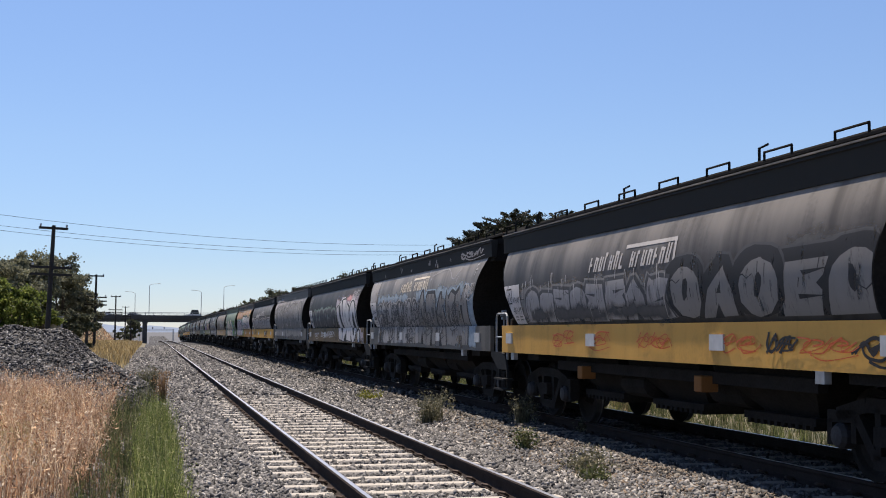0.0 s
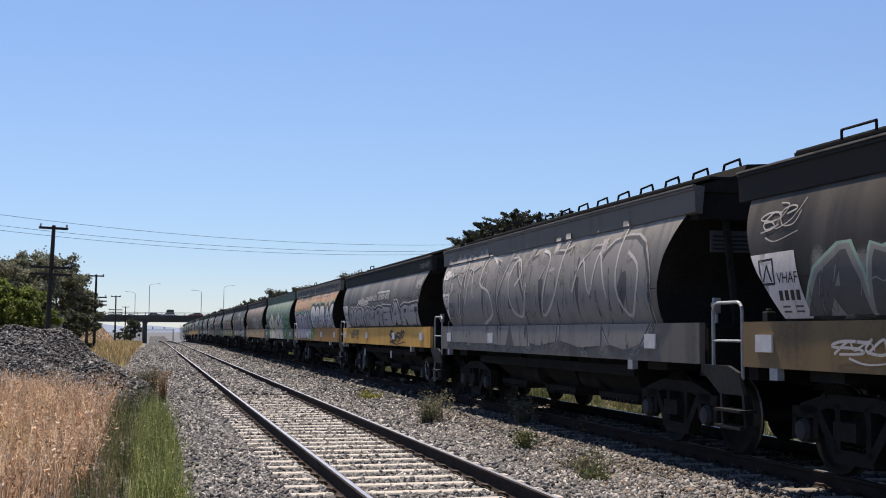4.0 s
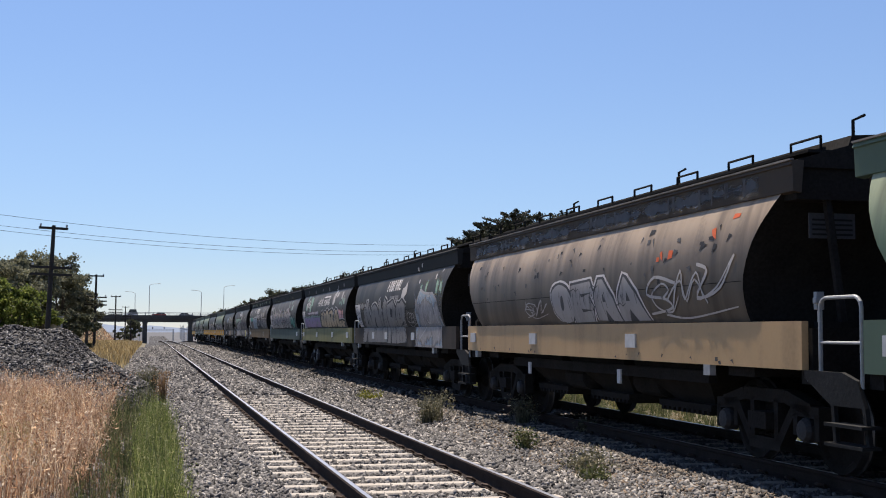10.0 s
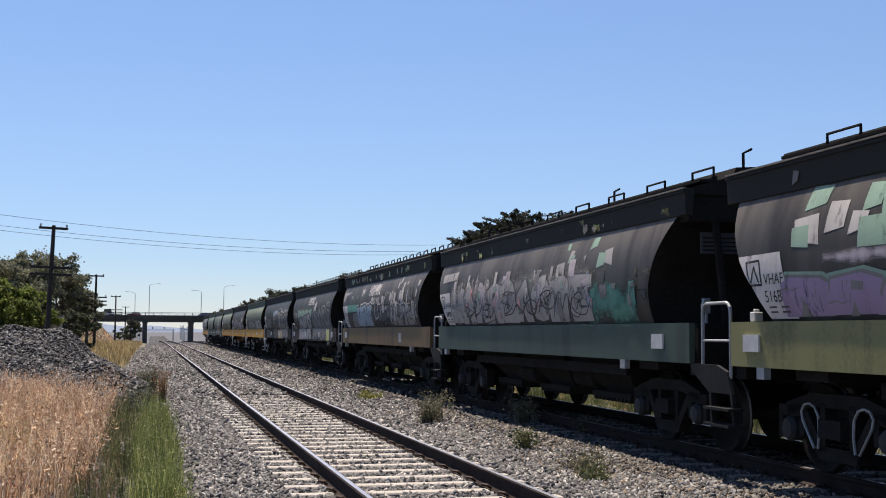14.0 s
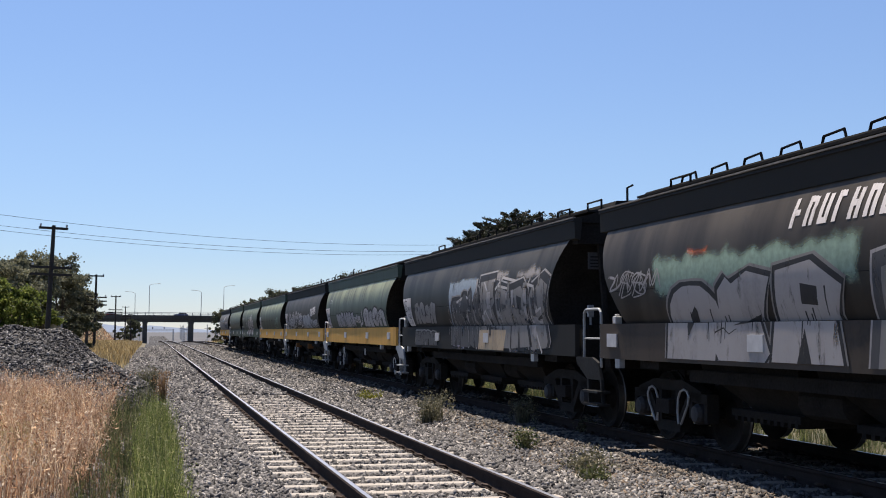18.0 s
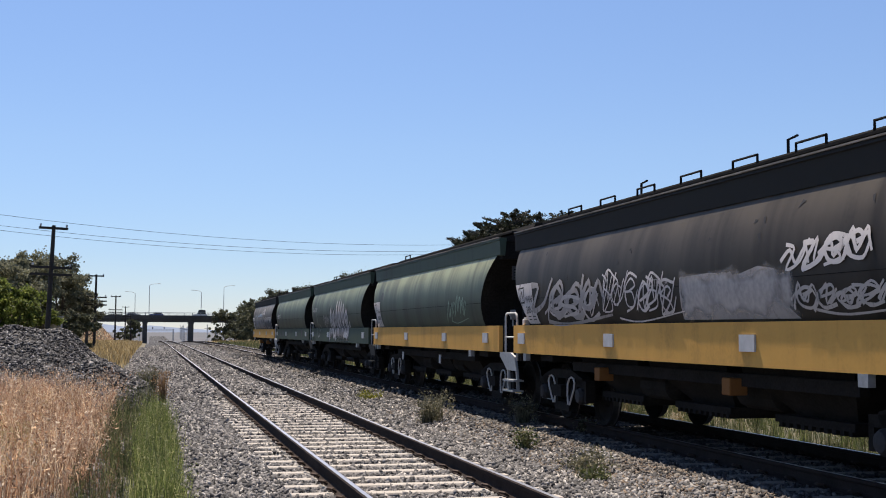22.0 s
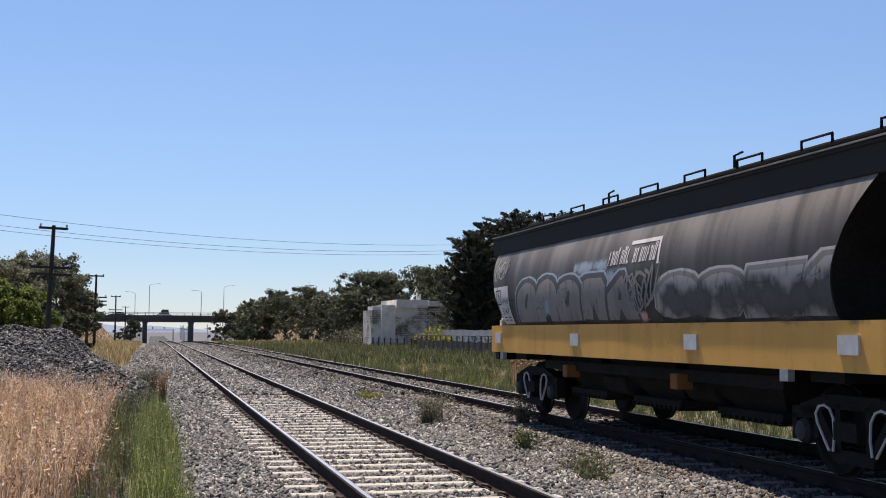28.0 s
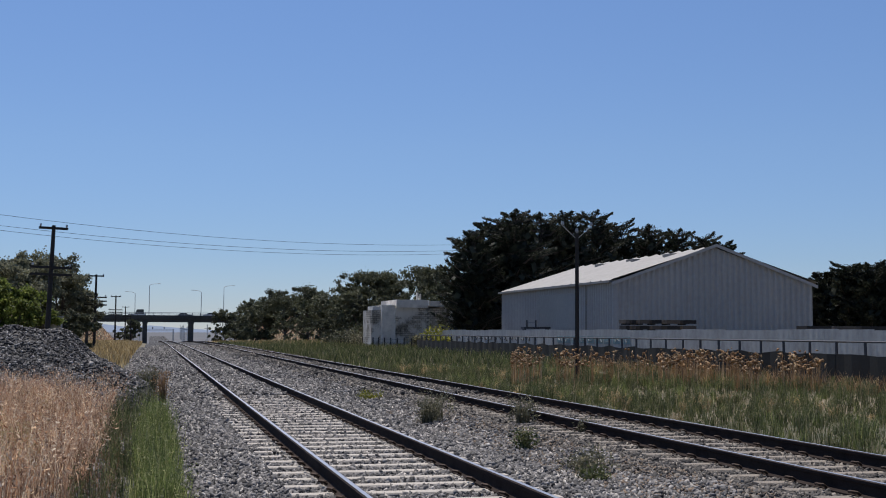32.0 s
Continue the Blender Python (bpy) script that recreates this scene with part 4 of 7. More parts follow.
    def fog(self, v0, v1, z0, z1, n, mat, size=0.25, lift=0.0032):
        """A cloud of overspray with soft, ragged edges; size is the width of the fade."""
        self.begin("overspray")
        g = 0.5 * size
        v0, v1, z0, z1 = v0 - g, v1 + g, z0 - g, z1 + g
        lift += self.rnd.uniform(0, 0.001)
        for lo, hi in BANDS:
            a, b = max(lo, z0), min(hi, z1)
            if b - a < 0.01:
                continue
            k = len(self.verts)
            for v, z in ((v0, a), (v1, a), (v1, b), (v0, b)):
                p = self.at(v, z, lift, lo, hi)
                self.verts.append(p)
                vv = 6.42 - p[1]
                self.soft.append(((vv - v0) / size, (v1 - vv) / size, (z - z0) / size, (z1 - z) / size))
            self.faces.append((k, k + 1, k + 2, k + 3))
            self.slots.append(self.slot(FOG[mat.name]))
        self.begin("tag")

    def smears(self, v0, v1, z0, z1, n, mats, wide=(0.08, 0.3), tall=(0.15, 0.5)):
        """Upright dabs of thin paint with soft ends, brushed over older paint."""
        R = self.rnd
        self.begin("overspray")
        for _ in range(n):
            a, z, w, h = R.uniform(v0, v1), R.uniform(z0, z1), R.uniform(*wide), R.uniform(*tall)
            mat, lift = R.choice(mats), 0.0104 + R.uniform(0, 0.0012)
            for lo, hi in BANDS:
                p0, p1 = max(lo, z - h), min(hi, z)
                if p1 - p0 < 0.01:
                    continue
                k = len(self.verts)
                for v, q in ((a, p0), (a + w, p0), (a + w, p1), (a, p1)):
                    self.verts.append(self.at(v, q, lift, lo, hi))
                    self.soft.append(((v - a) / 0.05 + 0.3, (a + w - v) / 0.05 + 0.3, (q - z + h) / 0.2, (z - q) / 0.06 + 0.3))
                self.faces.append((k, k + 1, k + 2, k + 3))
                self.slots.append(self.slot(FOG[mat.name]))
        self.begin("tag")

    def logo(self, v0, v1, z0, z1, mat, framed=True):
        """The operator's mark, drawn as plain slanted blocks, with a bracket over its second half."""
        self.begin("worn_mark", "stuff")
        n = 15 if framed else 7
        w, h = (v1 - v0) / n, z1 - z0
        for i in range(n):
            if framed and i == 7:
                continue
            a, t = v0 + i * w, h * (0.98 if not framed or i in (3, 5, 14) else 0.8)
            self.quad(((a, z0), (a + 0.26 * w, z0), (a + 0.26 * w + 0.05, z0 + t), (a + 0.05, z0 + t)), mat, 0.0052)
            if i % 3:
                self.quad(((a + 0.42 * w, z0), (a + 0.68 * w, z0), (a + 0.68 * w + 0.05, z0 + 0.95 * t), (a + 0.42 * w + 0.05, z0 + 0.95 * t)), mat, 0.0052)
            b = z0 + t * (0.4, 0.78, 0.0, 0.78)[i % 4]
            self.quad(((a + 0.26 * w, b), (a + 0.68 * w, b), (a + 0.68 * w, b + 0.2 * t), (a + 0.26 * w, b + 0.2 * t)), mat, 0.0056)
        if framed:
            self.quad(((v0 + 7 * w, z1), (v1 + 0.1, z1), (v1 + 0.1, z1 + 0.05), (v0 + 7 * w, z1 + 0.05)), mat, 0.0052)
            self.quad(((v1 + 0.04, z0 - 0.05), (v1 + 0.1, z0 - 0.05), (v1 + 0.1, z1), (v1 + 0.04, z1)), mat, 0.0052)

    def text(self, body, v, z, size, mat, lift=0.009):
        if self.pieces[-1][0] != "class_plate":
            self.begin("stencilled_number")
        cu = bpy.data.curves.new("lettering", 'FONT')
        cu.body, cu.size, cu.resolution_u = body, size, 3
        ob = bpy.data.objects.new("lettering", cu)
        scene.collection.objects.link(ob)
        me = bpy.data.meshes.new_from_object(ob.evaluated_get(bpy.context.evaluated_depsgraph_get()))
        bpy.data.objects.remove(ob)
        k = len(self.verts)
        self.verts += [self.at(v + p.co.x, z + p.co.y, lift) for p in me.vertices]
        for f in me.polygons:
            self.faces.append(tuple(k + i for i in f.vertices))
            self.slots.append(self.slot(mat))

    def mass(self, pts, fill, line, edge=0.1):
        """The joined body of a graffiti word: one filled outline."""
        self.begin("graffiti_body")
        self.quad(pts, fill, 0.0046)
        self.begin("graffiti_outline")
        self.ribbon(list(pts) + [pts[0]], edge, line, 0.005, False)

    def drips(self, v0, v1, z0, z1, n, mat):
        self.begin("paint_drip", "stuff")
        R = self.rnd
        for _ in range(n):
            v, z = R.uniform(v0, v1), R.uniform(z0, z1)
            h = R.uniform(0.08, 0.3)
            self.quad(((v, z), (v + 0.02, z), (v + 0.016, z - h), (v + 0.004, z - h)), mat, 0.0125)

    def done(self, label=""):
        for name, kind, verts, faces, slots, mats, soft in self.pieces:
            if not faces:
                continue
            me = bpy.data.meshes.new(name)
            turned = []
            for f in faces:
                area = sum(verts[a][1] * verts[c][2] - verts[c][1] * verts[a][2] for a, c in zip(f, f[1:] + f[:1]))
                turned.append(f if area < 0 else f[::-1])
            me.from_pydata(verts, [], turned)
            for m in mats:
                me.materials.append(m)
            me.polygons.foreach_set("material_index", slots)
            me.polygons.foreach_set("use_smooth", [True] * len(faces))
            me.update()
            if soft:
                for layer, k in (("across", 0), ("upright", 2)):
                    uv = me.uv_layers.new(name=layer)
                    for lp in me.loops:
                        uv.data[lp.index].uv = soft[lp.vertex_index][k:k + 2]
            me.normals_split_custom_set_from_vertices([side_normal(p[2]) for p in verts])
            ob = new(name, me)
            ob.parent = self.wagon
            if kind:
                tagged(ob, kind=kind)


ARCH = [(0.5 - 0.5 * math.cos(k * math.pi / 8), 0.62 + 0.38 * math.sin(k * math.pi / 8)) for k in range(9)]
RINGLET = [(0.5 + 0.07 * math.cos(k * math.tau / 9) + 0.05 * math.sin(k * math.tau / 9), 0.5 + 0.2 * math.sin(k * math.tau / 9)) for k in range(9)]
# letter silhouettes in a unit cell, each with its dark slits
BLOBS = [
    ([(0, 0), (0.05, 0.88), (0.2, 1), (0.85, 0.95), (1, 0.8), (0.96, 0)], [[(0.4, 0), (0.5, 0.42), (0.6, 0)]]),
    ([(0.02, 0)] + ARCH + [(0.98, 0)], [RINGLET]),
    ([(0, 0.04), (0, 0.92), (0.3, 1), (0.5, 0.72), (0.68, 1), (1, 0.93), (0.98, 0.02), (0.5, -0.02)], [[(0.44, 0.7), (0.5, 0.25), (0.58, 0.7)]]),
    ([(0.04, 0), (0, 0.95), (0.95, 1), (1, 0.74), (0.86, 0.6), (1, 0.4), (0.95, 0)], [[(1, 0.3), (0.45, 0.34), (0.5, 0.26)], [(0.98, 0.72), (0.45, 0.7), (0.5, 0.62)]]),
    ([(0, 0), (0.02, 0.9), (0.6, 1), (0.98, 0.8), (0.9, 0.48), (1.04, 0)], [[(0.4, 0.78), (0.62, 0.74), (0.6, 0.56), (0.42, 0.58)], [(0.4, 0), (0.48, 0.34), (0.56, 0)]]),
    ([(0, 0), (0.1, 0.62), (0.46, 1.02), (0.6, 1), (0.9, 0.55), (1.02, 0)], [[(0.36, 0), (0.48, 0.26), (0.62, 0)], [(0.45, 0.44), (0.5, 0.66), (0.57, 0.44)]]),
    ([(0, 0.1), (0.04, 0.8), (0.14, 0.98), (0.34, 0.9), (0.62, 1), (0.98, 0.9), (0.8, 0.5), (1, 0.1), (0.9, 0), (0.1, 0)], [[(0.3, 0.4), (0.72, 0.52), (0.7, 0.44)]]),
    ([(0.02, 0)] + ARCH + [(0.98, 0), (0.66, 0), (0.6, 0.5), (0.4, 0.5), (0.36, 0)], []),
    ([(0.02, 0.25)] + ARCH + [(0.98, 0.25), (0.8, 0.05), (0.5, 0), (0.2, 0.05)], [RINGLET]),
    ([(0.05, 0)] + ARCH + [(0.95, 0)], []),
]
# loose spray strokes in a unit cell: hooks, loops, waves and slashes
SQUIGGLES = [
    [(0.1, 0.1), (0.35, 0.95), (0.5, 0.3), (0.75, 0.9), (0.95, 0.4)], [(0.85, 0.85), (0.3, 0.98), (0.1, 0.6), (0.6, 0.45), (0.75, 0.15), (0.2, 0.0)],
    [(0.5, 0.5), (0.75, 0.65), (0.5, 0.85), (0.2, 0.6), (0.35, 0.2), (0.8, 0.1), (1.0, 0.5)], [(0.05, 0.9), (0.4, 0.75), (0.15, 0.1), (0.7, 0.35), (0.95, 1.0)],
    [(0.0, 0.35), (0.3, 0.7), (0.55, 0.3), (0.8, 0.75), (1.05, 0.25)], [(0.2, 1.0), (0.1, 0.35), (0.45, 0.05), (0.7, 0.5), (0.4, 0.7)],
    [(0.15, 0.0), (0.55, 1.0), (0.6, 0.15), (0.95, 0.75)], [(0.9, 0.2), (0.5, 0.05), (0.3, 0.5), (0.65, 0.95), (0.85, 0.6), (0.35, 0.4)],
]

SPRAY = {
    "white": (0.43, 0.43, 0.45), "chalk": (0.31, 0.31, 0.32), "silver": (0.235, 0.235, 0.245), "steel": (0.145, 0.145, 0.148), "ink": (0.018, 0.018, 0.02), "lilac": (0.3, 0.28, 0.33),
    "purple": (0.22, 0.17, 0.28), "mint": (0.16, 0.25, 0.21), "teal": (0.06, 0.2, 0.17), "sky": (0.16, 0.26, 0.4), "blue": (0.025, 0.03, 0.1), "paleblue": (0.18, 0.24, 0.31),
    "lime": (0.07, 0.2, 0.05), "cream": (0.46, 0.43, 0.38), "lemon": (0.42, 0.42, 0.18), "pink": (0.45, 0.25, 0.26), "rust": (0.38, 0.08, 0.03), "sand": (0.33, 0.27, 0.19),
    "ochre": (0.42, 0.2, 0.04), "slate": (0.05, 0.052, 0.057), "peach": (0.34, 0.22, 0.14), "moss": (0.14, 0.17, 0.08)}
SPRAY = {k: (c[0] * 1.5, c[1] * 1.38, c[2] * 1.26) for k, c in SPRAY.items()}
SP = {k: scuffed(paint("spray_paint_" + k, c, tone(c, 0.25), 0.34, 0.62, 0.25)) for k, c in SPRAY.items()}
FOG = {SP[k].name: soft_spray(k, c) for k, c in SPRAY.items()}


def sign(c, number=""):
    """The pale plate with the wagon's class at the far end of the side."""
    c.begin("class_plate")
    c.quad(((0.35, 2.25), (1.22, 2.26), (1.42, 1.59), (0.72, 1.59)), SP["white"], 0.006)
    for a, b in (((0.58, 1.94), (0.53, 2.18)), ((0.53, 2.18), (0.8, 2.19)), ((0.8, 2.19), (0.84, 1.94)), ((0.84, 1.94), (0.58, 1.94)), ((0.62, 1.97), (0.69, 2.13)), ((0.69, 2.13), (0.78, 1.97))):
        c.ribbon([a, b], 0.025, SP["ink"], 0.009, False)
    c.text("VHAF", 0.89, 1.94, 0.16, SP["ink"])
    if number:
        c.text(number, 0.87, 1.76, 0.17, SP["ink"])
    for i in range(0 if number else 4):
        c.quad(((0.9 + i * 0.11, 1.77), (0.97 + i * 0.11, 1.77), (0.97 + i * 0.11, 1.87), (0.9 + i * 0.11, 1.87)), SP["ink"], 0.009)
    for i in range(4):
        a = 0.92 + 0.24 * (i % 2)
        z = 1.7 - 0.05 * (i // 2)
        c.quad(((a, z), (a + 0.15, z), (a + 0.15, z + 0.018), (a, z + 0.018)), SP["slate"], 0.009)


def paint_train():
    c = Coat(TRAIN[0], 10)
    sign(c, "461-M")
    c.fog(1.3, 7.4, 1.62, 2.2, 60, SP["steel"], 0.3)
    c.fog(10.2, 11.8, 2.2, 2.4, 9, SP["slate"], 0.2)
    c.logo(4.6, 7.45, 2.3, 2.56, SP["chalk"])
    c.letters(1.6, 7.4, 1.6, 2.2, 8, SP["silver"], SP["slate"], SP["steel"], edge=0.05)
    c.letters(7.4, 11.8, 1.6, 2.3, 5, SP["steel"], SP["ink"], SP["slate"], edge=0.13)
    c.fog(1.8, 7.4, 1.6, 1.85, 9, SP["slate"], 0.2, 0.0105)
    for v in (3.0, 4.4, 6.4, 8.6, 10.4):
        c.scrawl(v, v + 0.9, 1.22, 1.48, 4, SP["rust"], 0.02)
    c.scrawl(9.75, 10.3, 1.2, 1.5, 3, SP["ink"], 0.035)
    c.scrawl(11.4, 12.2, 1.18, 1.5, 4, SP["ink"], 0.04)
    c.drips(1.4, 7.4, 1.9, 2.4, 40, SP["chalk"])
    c.done()

    c = Coat(TRAIN[1], 11)
    sign(c)
    c.fog(0.3, 1.4, 2.2, 2.85, 9, SP["silver"], 0.15)
    c.logo(4.5, 7.4, 2.42, 2.68, SP["cream"])
    c.fog(1.5, 5.6, 2.2, 2.42, 9, SP["paleblue"], 0.2)
    c.fog(6.4, 11.5, 2.1, 2.42, 9, SP["paleblue"], 0.22)
    c.letters(1.5, 6.6, 1.15, 2.3, 8, SP["silver"], SP["slate"], SP["silver"], edge=0.06)
    c.letters(6.6, 11.2, 1.13, 2.42, 5, SP["steel"], SP["ink"], SP["paleblue"], edge=0.07, styles=(5, 0, 5, 6, 2))
    for v, z in ((1.7, 1.3), (2.3, 1.55), (2.9, 1.25), (3.5, 1.6), (4.1, 1.3), (4.7, 1.5), (5.3, 1.25), (5.9, 1.6), (7.2, 1.4), (8.4, 1.3), (9.6, 1.5)):
        c.scrawl(v, v + 0.75, z, z + 0.62, 3, SP["slate"], 0.045)
        c.scrawl(v + 0.2, v + 0.8, z + 0.05, z + 0.5, 3, SP["silver"], 0.022)
    c.smears(1.5, 11.0, 1.35, 2.2, 60, [SP["slate"], SP["steel"], SP["steel"]], (0.08, 0.26), (0.15, 0.4))
    c.scrawl(5.3, 5.9, 1.16, 1.34, 4, SP["ink"], 0.02)
    c.drips(1.5, 7.0, 1.9, 2.4, 40, SP["chalk"])
    c.fog(11.2, 11.8, 1.12, 2.2, 9, SP["paleblue"], 0.2)
    c.text("F", 11.6, 2.55, 0.34, SP["chalk"])
    c.scrawl(10.3, 11.9, 2.92, 3.11, 6, SP["silver"], 0.035)
    c.scrawl(11.1, 11.7, 2.1, 2.5, 5, SP["chalk"], 0.03)
    c.ribbon([(7.8, 2.7), (9.2, 2.8), (9.9, 2.55), (10.4, 2.75), (10.2, 2.45)], 0.025, SP["silver"], 0.006)
    c.patches(1.0, 10.4, 2.5, 3.0, 16, [SP["silver"], SP["steel"]], (0.05, 0.13))
    c.patches(1.6, 11, 2.9, 3.0, 4, [SP["steel"]], (0.1, 0.18))
    c.done()

    c = Coat(TRAIN[2], 12)
    sign(c)
    c.fog(7.4, 11.9, 2.1, 2.56, 26, SP["lilac"], 0.3)
    c.fog(9.6, 10.6, 2.4, 2.6, 26, SP["pink"], 0.2)
    c.fog(11.2, 11.9, 2.2, 2.45, 26, SP["lilac"], 0.2)
    c.fog(11.8, 12.7, 1.12, 1.5, 26, SP["lilac"], 0.2)
    c.fog(1.6, 7.2, 1.6, 2.2, 14, SP["steel"], 0.3)
    c.letters(1.5, 7.3, 1.6, 2.3, 6, SP["slate"], SP["steel"], SP["mint"], edge=0.05)
    # the word UNO! in fat white shapes
    rim = lambda cv, cz, rv, rz, lean: [(cv + rv * math.cos(q * math.tau / 18) + lean * math.sin(q * math.tau / 18), cz + rz * math.sin(q * math.tau / 18)) for q in range(18)]
    white = [[(7.67, 2.21), (8.67, 2.45), (9.2, 1.41), (9.01, 1.14), (8.07, 1.2)], [(8.89, 2.47), (9.42, 2.48), (9.74, 2.1), (9.78, 2.34), (10.23, 2.22), (10.18, 1.8), (10.43, 1.14), (9.2, 1.2), (9.04, 1.78)],
             rim(10.88, 1.76, 0.58, 0.64, 0.04), [(11.48, 2.19), (12.02, 2.03), (11.81, 1.57), (11.73, 1.5)], rim(11.9, 1.31, 0.18, 0.18, 0)]
    for shape in white:
        c.begin("graffiti_letter")
        cv, cz = sum(p[0] for p in shape) / len(shape), sum(p[1] for p in shape) / len(shape)
        c.quad([(v + (0.14 if v > cv else -0.14), max(1.12, z + (0.08 if z > cz else -0.06))) for v, z in shape], SP["white"], 0.0078)
        c.quad([(v + (0.1 if v > cv else -0.1), max(1.12, z + (0.05 if z > cz else -0.05))) for v, z in shape], SP["ink"], 0.0088)
        c.quad(shape, SP["white"], 0.0105)
    for slit in ([(8.08, 2.28), (8.4, 2.34), (8.9, 1.5), (8.82, 1.4), (8.62, 1.38)], [(9.07, 1.13), (9.61, 1.55), (9.58, 1.13)], rim(10.98, 1.68, 0.2, 0.37, 0.05)):
        c.begin("graffiti_counter")
        c.quad(slit, SP["ink"], 0.0122)
    c.text("KONOS", 10.6, 2.5, 0.34, SP["chalk"], 0.007)
    c.text("RUST PROOF", 7.0, 1.16, 0.13, SP["ink"], 0.007)
    c.text("HOAX.MTW", 12.05, 1.16, 0.14, SP["ink"], 0.007)
    c.scrawl(1.9, 3.0, 1.2, 1.46, 4, SP["chalk"], 0.03)
    c.scrawl(3.6, 6.8, 1.2, 1.46, 9, SP["chalk"], 0.035)
    c.scrawl(0.5, 1.2, 2.4, 2.8, 4, SP["silver"], 0.02)
    c.done()

    c = Coat(TRAIN[3], 13)
    sign(c, "383-Q")
    c.fog(0.4, 3.4, 2.2, 3.05, 9, SP["silver"], 0.5)
    c.fog(0.6, 11.4, 1.2, 2.7, 9, SP["steel"], 0.5)
    c.letters(0.9, 11.4, 1.2, 2.82, 6, SP["steel"], SP["slate"], SP["silver"], edge=0.05)
    c.smears(0.8, 11.4, 2.2, 3.05, 30, [SP["silver"], SP["steel"]])
    for k, v in enumerate((1.6, 3.2, 5.0, 6.9, 8.6, 10.2)):
        c.ribbon([(v + 1.3 * x, 1.6 + 1.3 * y) for x, y in SQUIGGLES[k]], 0.05, SP["chalk"], 0.0118)
    c.scrawl(0.3, 1.0, 2.5, 2.8, 3, SP["white"], 0.05)
    c.done()

    c = Coat(TRAIN[4], 14)
    sign(c, "537-D")
    c.logo(4.9, 7.9, 2.32, 2.5, SP["chalk"])
    c.fog(1.7, 12, 2.1, 2.3, 40, SP["slate"], 0.15)
    c.letters(1.6, 5.9, 1.6, 2.2, 6, SP["silver"], SP["ink"], SP["chalk"], edge=0.045)
    c.letters(5.9, 12.0, 1.6, 2.22, 5, SP["silver"], SP["ink"], SP["chalk"], edge=0.055)
    c.scrawl(3.2, 5.0, 2.2, 2.45, 7, SP["chalk"], 0.04)
    c.scrawl(1.8, 3.2, 1.2, 1.5, 6, SP["slate"], 0.035)
    c.scrawl(8.1, 9.9, 1.16, 1.52, 7, SP["ink"], 0.045)
    c.text("RAGS!", 8.25, 2.26, 0.3, SP["steel"])
    c.text("RAGS!", 11.0, 2.26, 0.24, SP["steel"])
    c.scrawl(11.2, 12.3, 2.92, 3.1, 6, SP["slate"], 0.03)
    c.scrawl(11.3, 11.9, 2.5, 2.75, 5, SP["silver"], 0.04)
    c.done()

    c = Coat(TRAIN[5], 15)
    c.fog(0.4, 11.9, 2.3, 2.8, 9, SP["peach"], 0.3)
    c.fog(0.6, 11.6, 1.65, 2.35, 90, SP["teal"], 0.3)
    c.fog(6.0, 12.2, 2.46, 2.56, 40, SP["lemon"], 0.14)
    c.fog(0.4, 5.6, 1.15, 1.7, 40, SP["lime"], 0.22)
    c.fog(5.5, 6.6, 1.12, 1.9, 40, SP["lime"], 0.5)
    c.letters(0.7, 5.7, 1.13, 2.34, 5, SP["lilac"], SP["ink"], SP["paleblue"], edge=0.07)
    c.letters(5.9, 12.3, 1.6, 2.5, 5, SP["white"], SP["ink"], SP["teal"], edge=0.1, styles=(9, 7, 0, 5, 1), slant=-0.2)
    c.fog(6.3, 12.0, 1.62, 1.9, 9, SP["lilac"], 0.3, 0.0105)
    c.fog(0.3, 11.8, 2.9, 3.1, 9, SP["slate"], 0.25)
    for i in range(60):
        v = c.rnd.uniform(0.3, 12.2)
        c.ribbon([(v, 3.1), (v + c.rnd.uniform(-0.05, 0.05), c.rnd.uniform(2.45, 2.95))], c.rnd.uniform(0.02, 0.1), SP["slate"], 0.006, False, 0.7)
    for v in (1.2, 3.6, 6.0, 9.3):
        c.ribbon([(v, 2.95), (v + 0.5, 2.45), (v + 0.9, 3.0)], 0.07, SP["paleblue"], 0.0075, False, 0.5)
    c.fog(2.0, 5.2, 2.5, 2.95, 6, SP["slate"], 0.3)
    c.patches(0.6, 8.0, 2.4, 2.8, 16, [SP["slate"], SP["ink"]], (0.03, 0.1))
    c.done()

    c = Coat(TRAIN[6], 16)
    c.fog(1.5, 10.6, 1.12, 2.2, 150, SP["lime"], 0.5)
    c.text("VHAF 502D", 0.72, 2.13, 0.27, SP["white"])
    peaks = [(1.94, 1.88), (2.78, 2.13), (3.4, 2.4), (4.64, 2.07), (5.17, 1.9), (6.15, 2.24), (6.59, 2.42), (7.14, 2.22), (8.34, 1.96), (8.56, 1.6), (8.54, 1.1), (2.3, 1.1), (2.25, 1.4)]
    c.begin("graffiti_letter")
    c.quad([(v + (0.05 if v > 5 else -0.05) * (1 if z < 2.05 else 0.3), z + 0.05) for v, z in peaks], SP["blue"], 0.0055)
    c.quad(peaks, SP["cream"], 0.0072)
    for v, z, r in ((4.9, 1.6, 0.2), (3.1, 1.5, 0.12), (6.2, 1.75, 0.14), (7.6, 1.85, 0.2), (8.1, 1.7, 0.15), (7.0, 1.25, 0.1), (5.7, 1.5, 0.12)):
        c.fog(v - r, v + r, z - r, z + r, 1, SP["lemon"], 0.16, 0.0075)
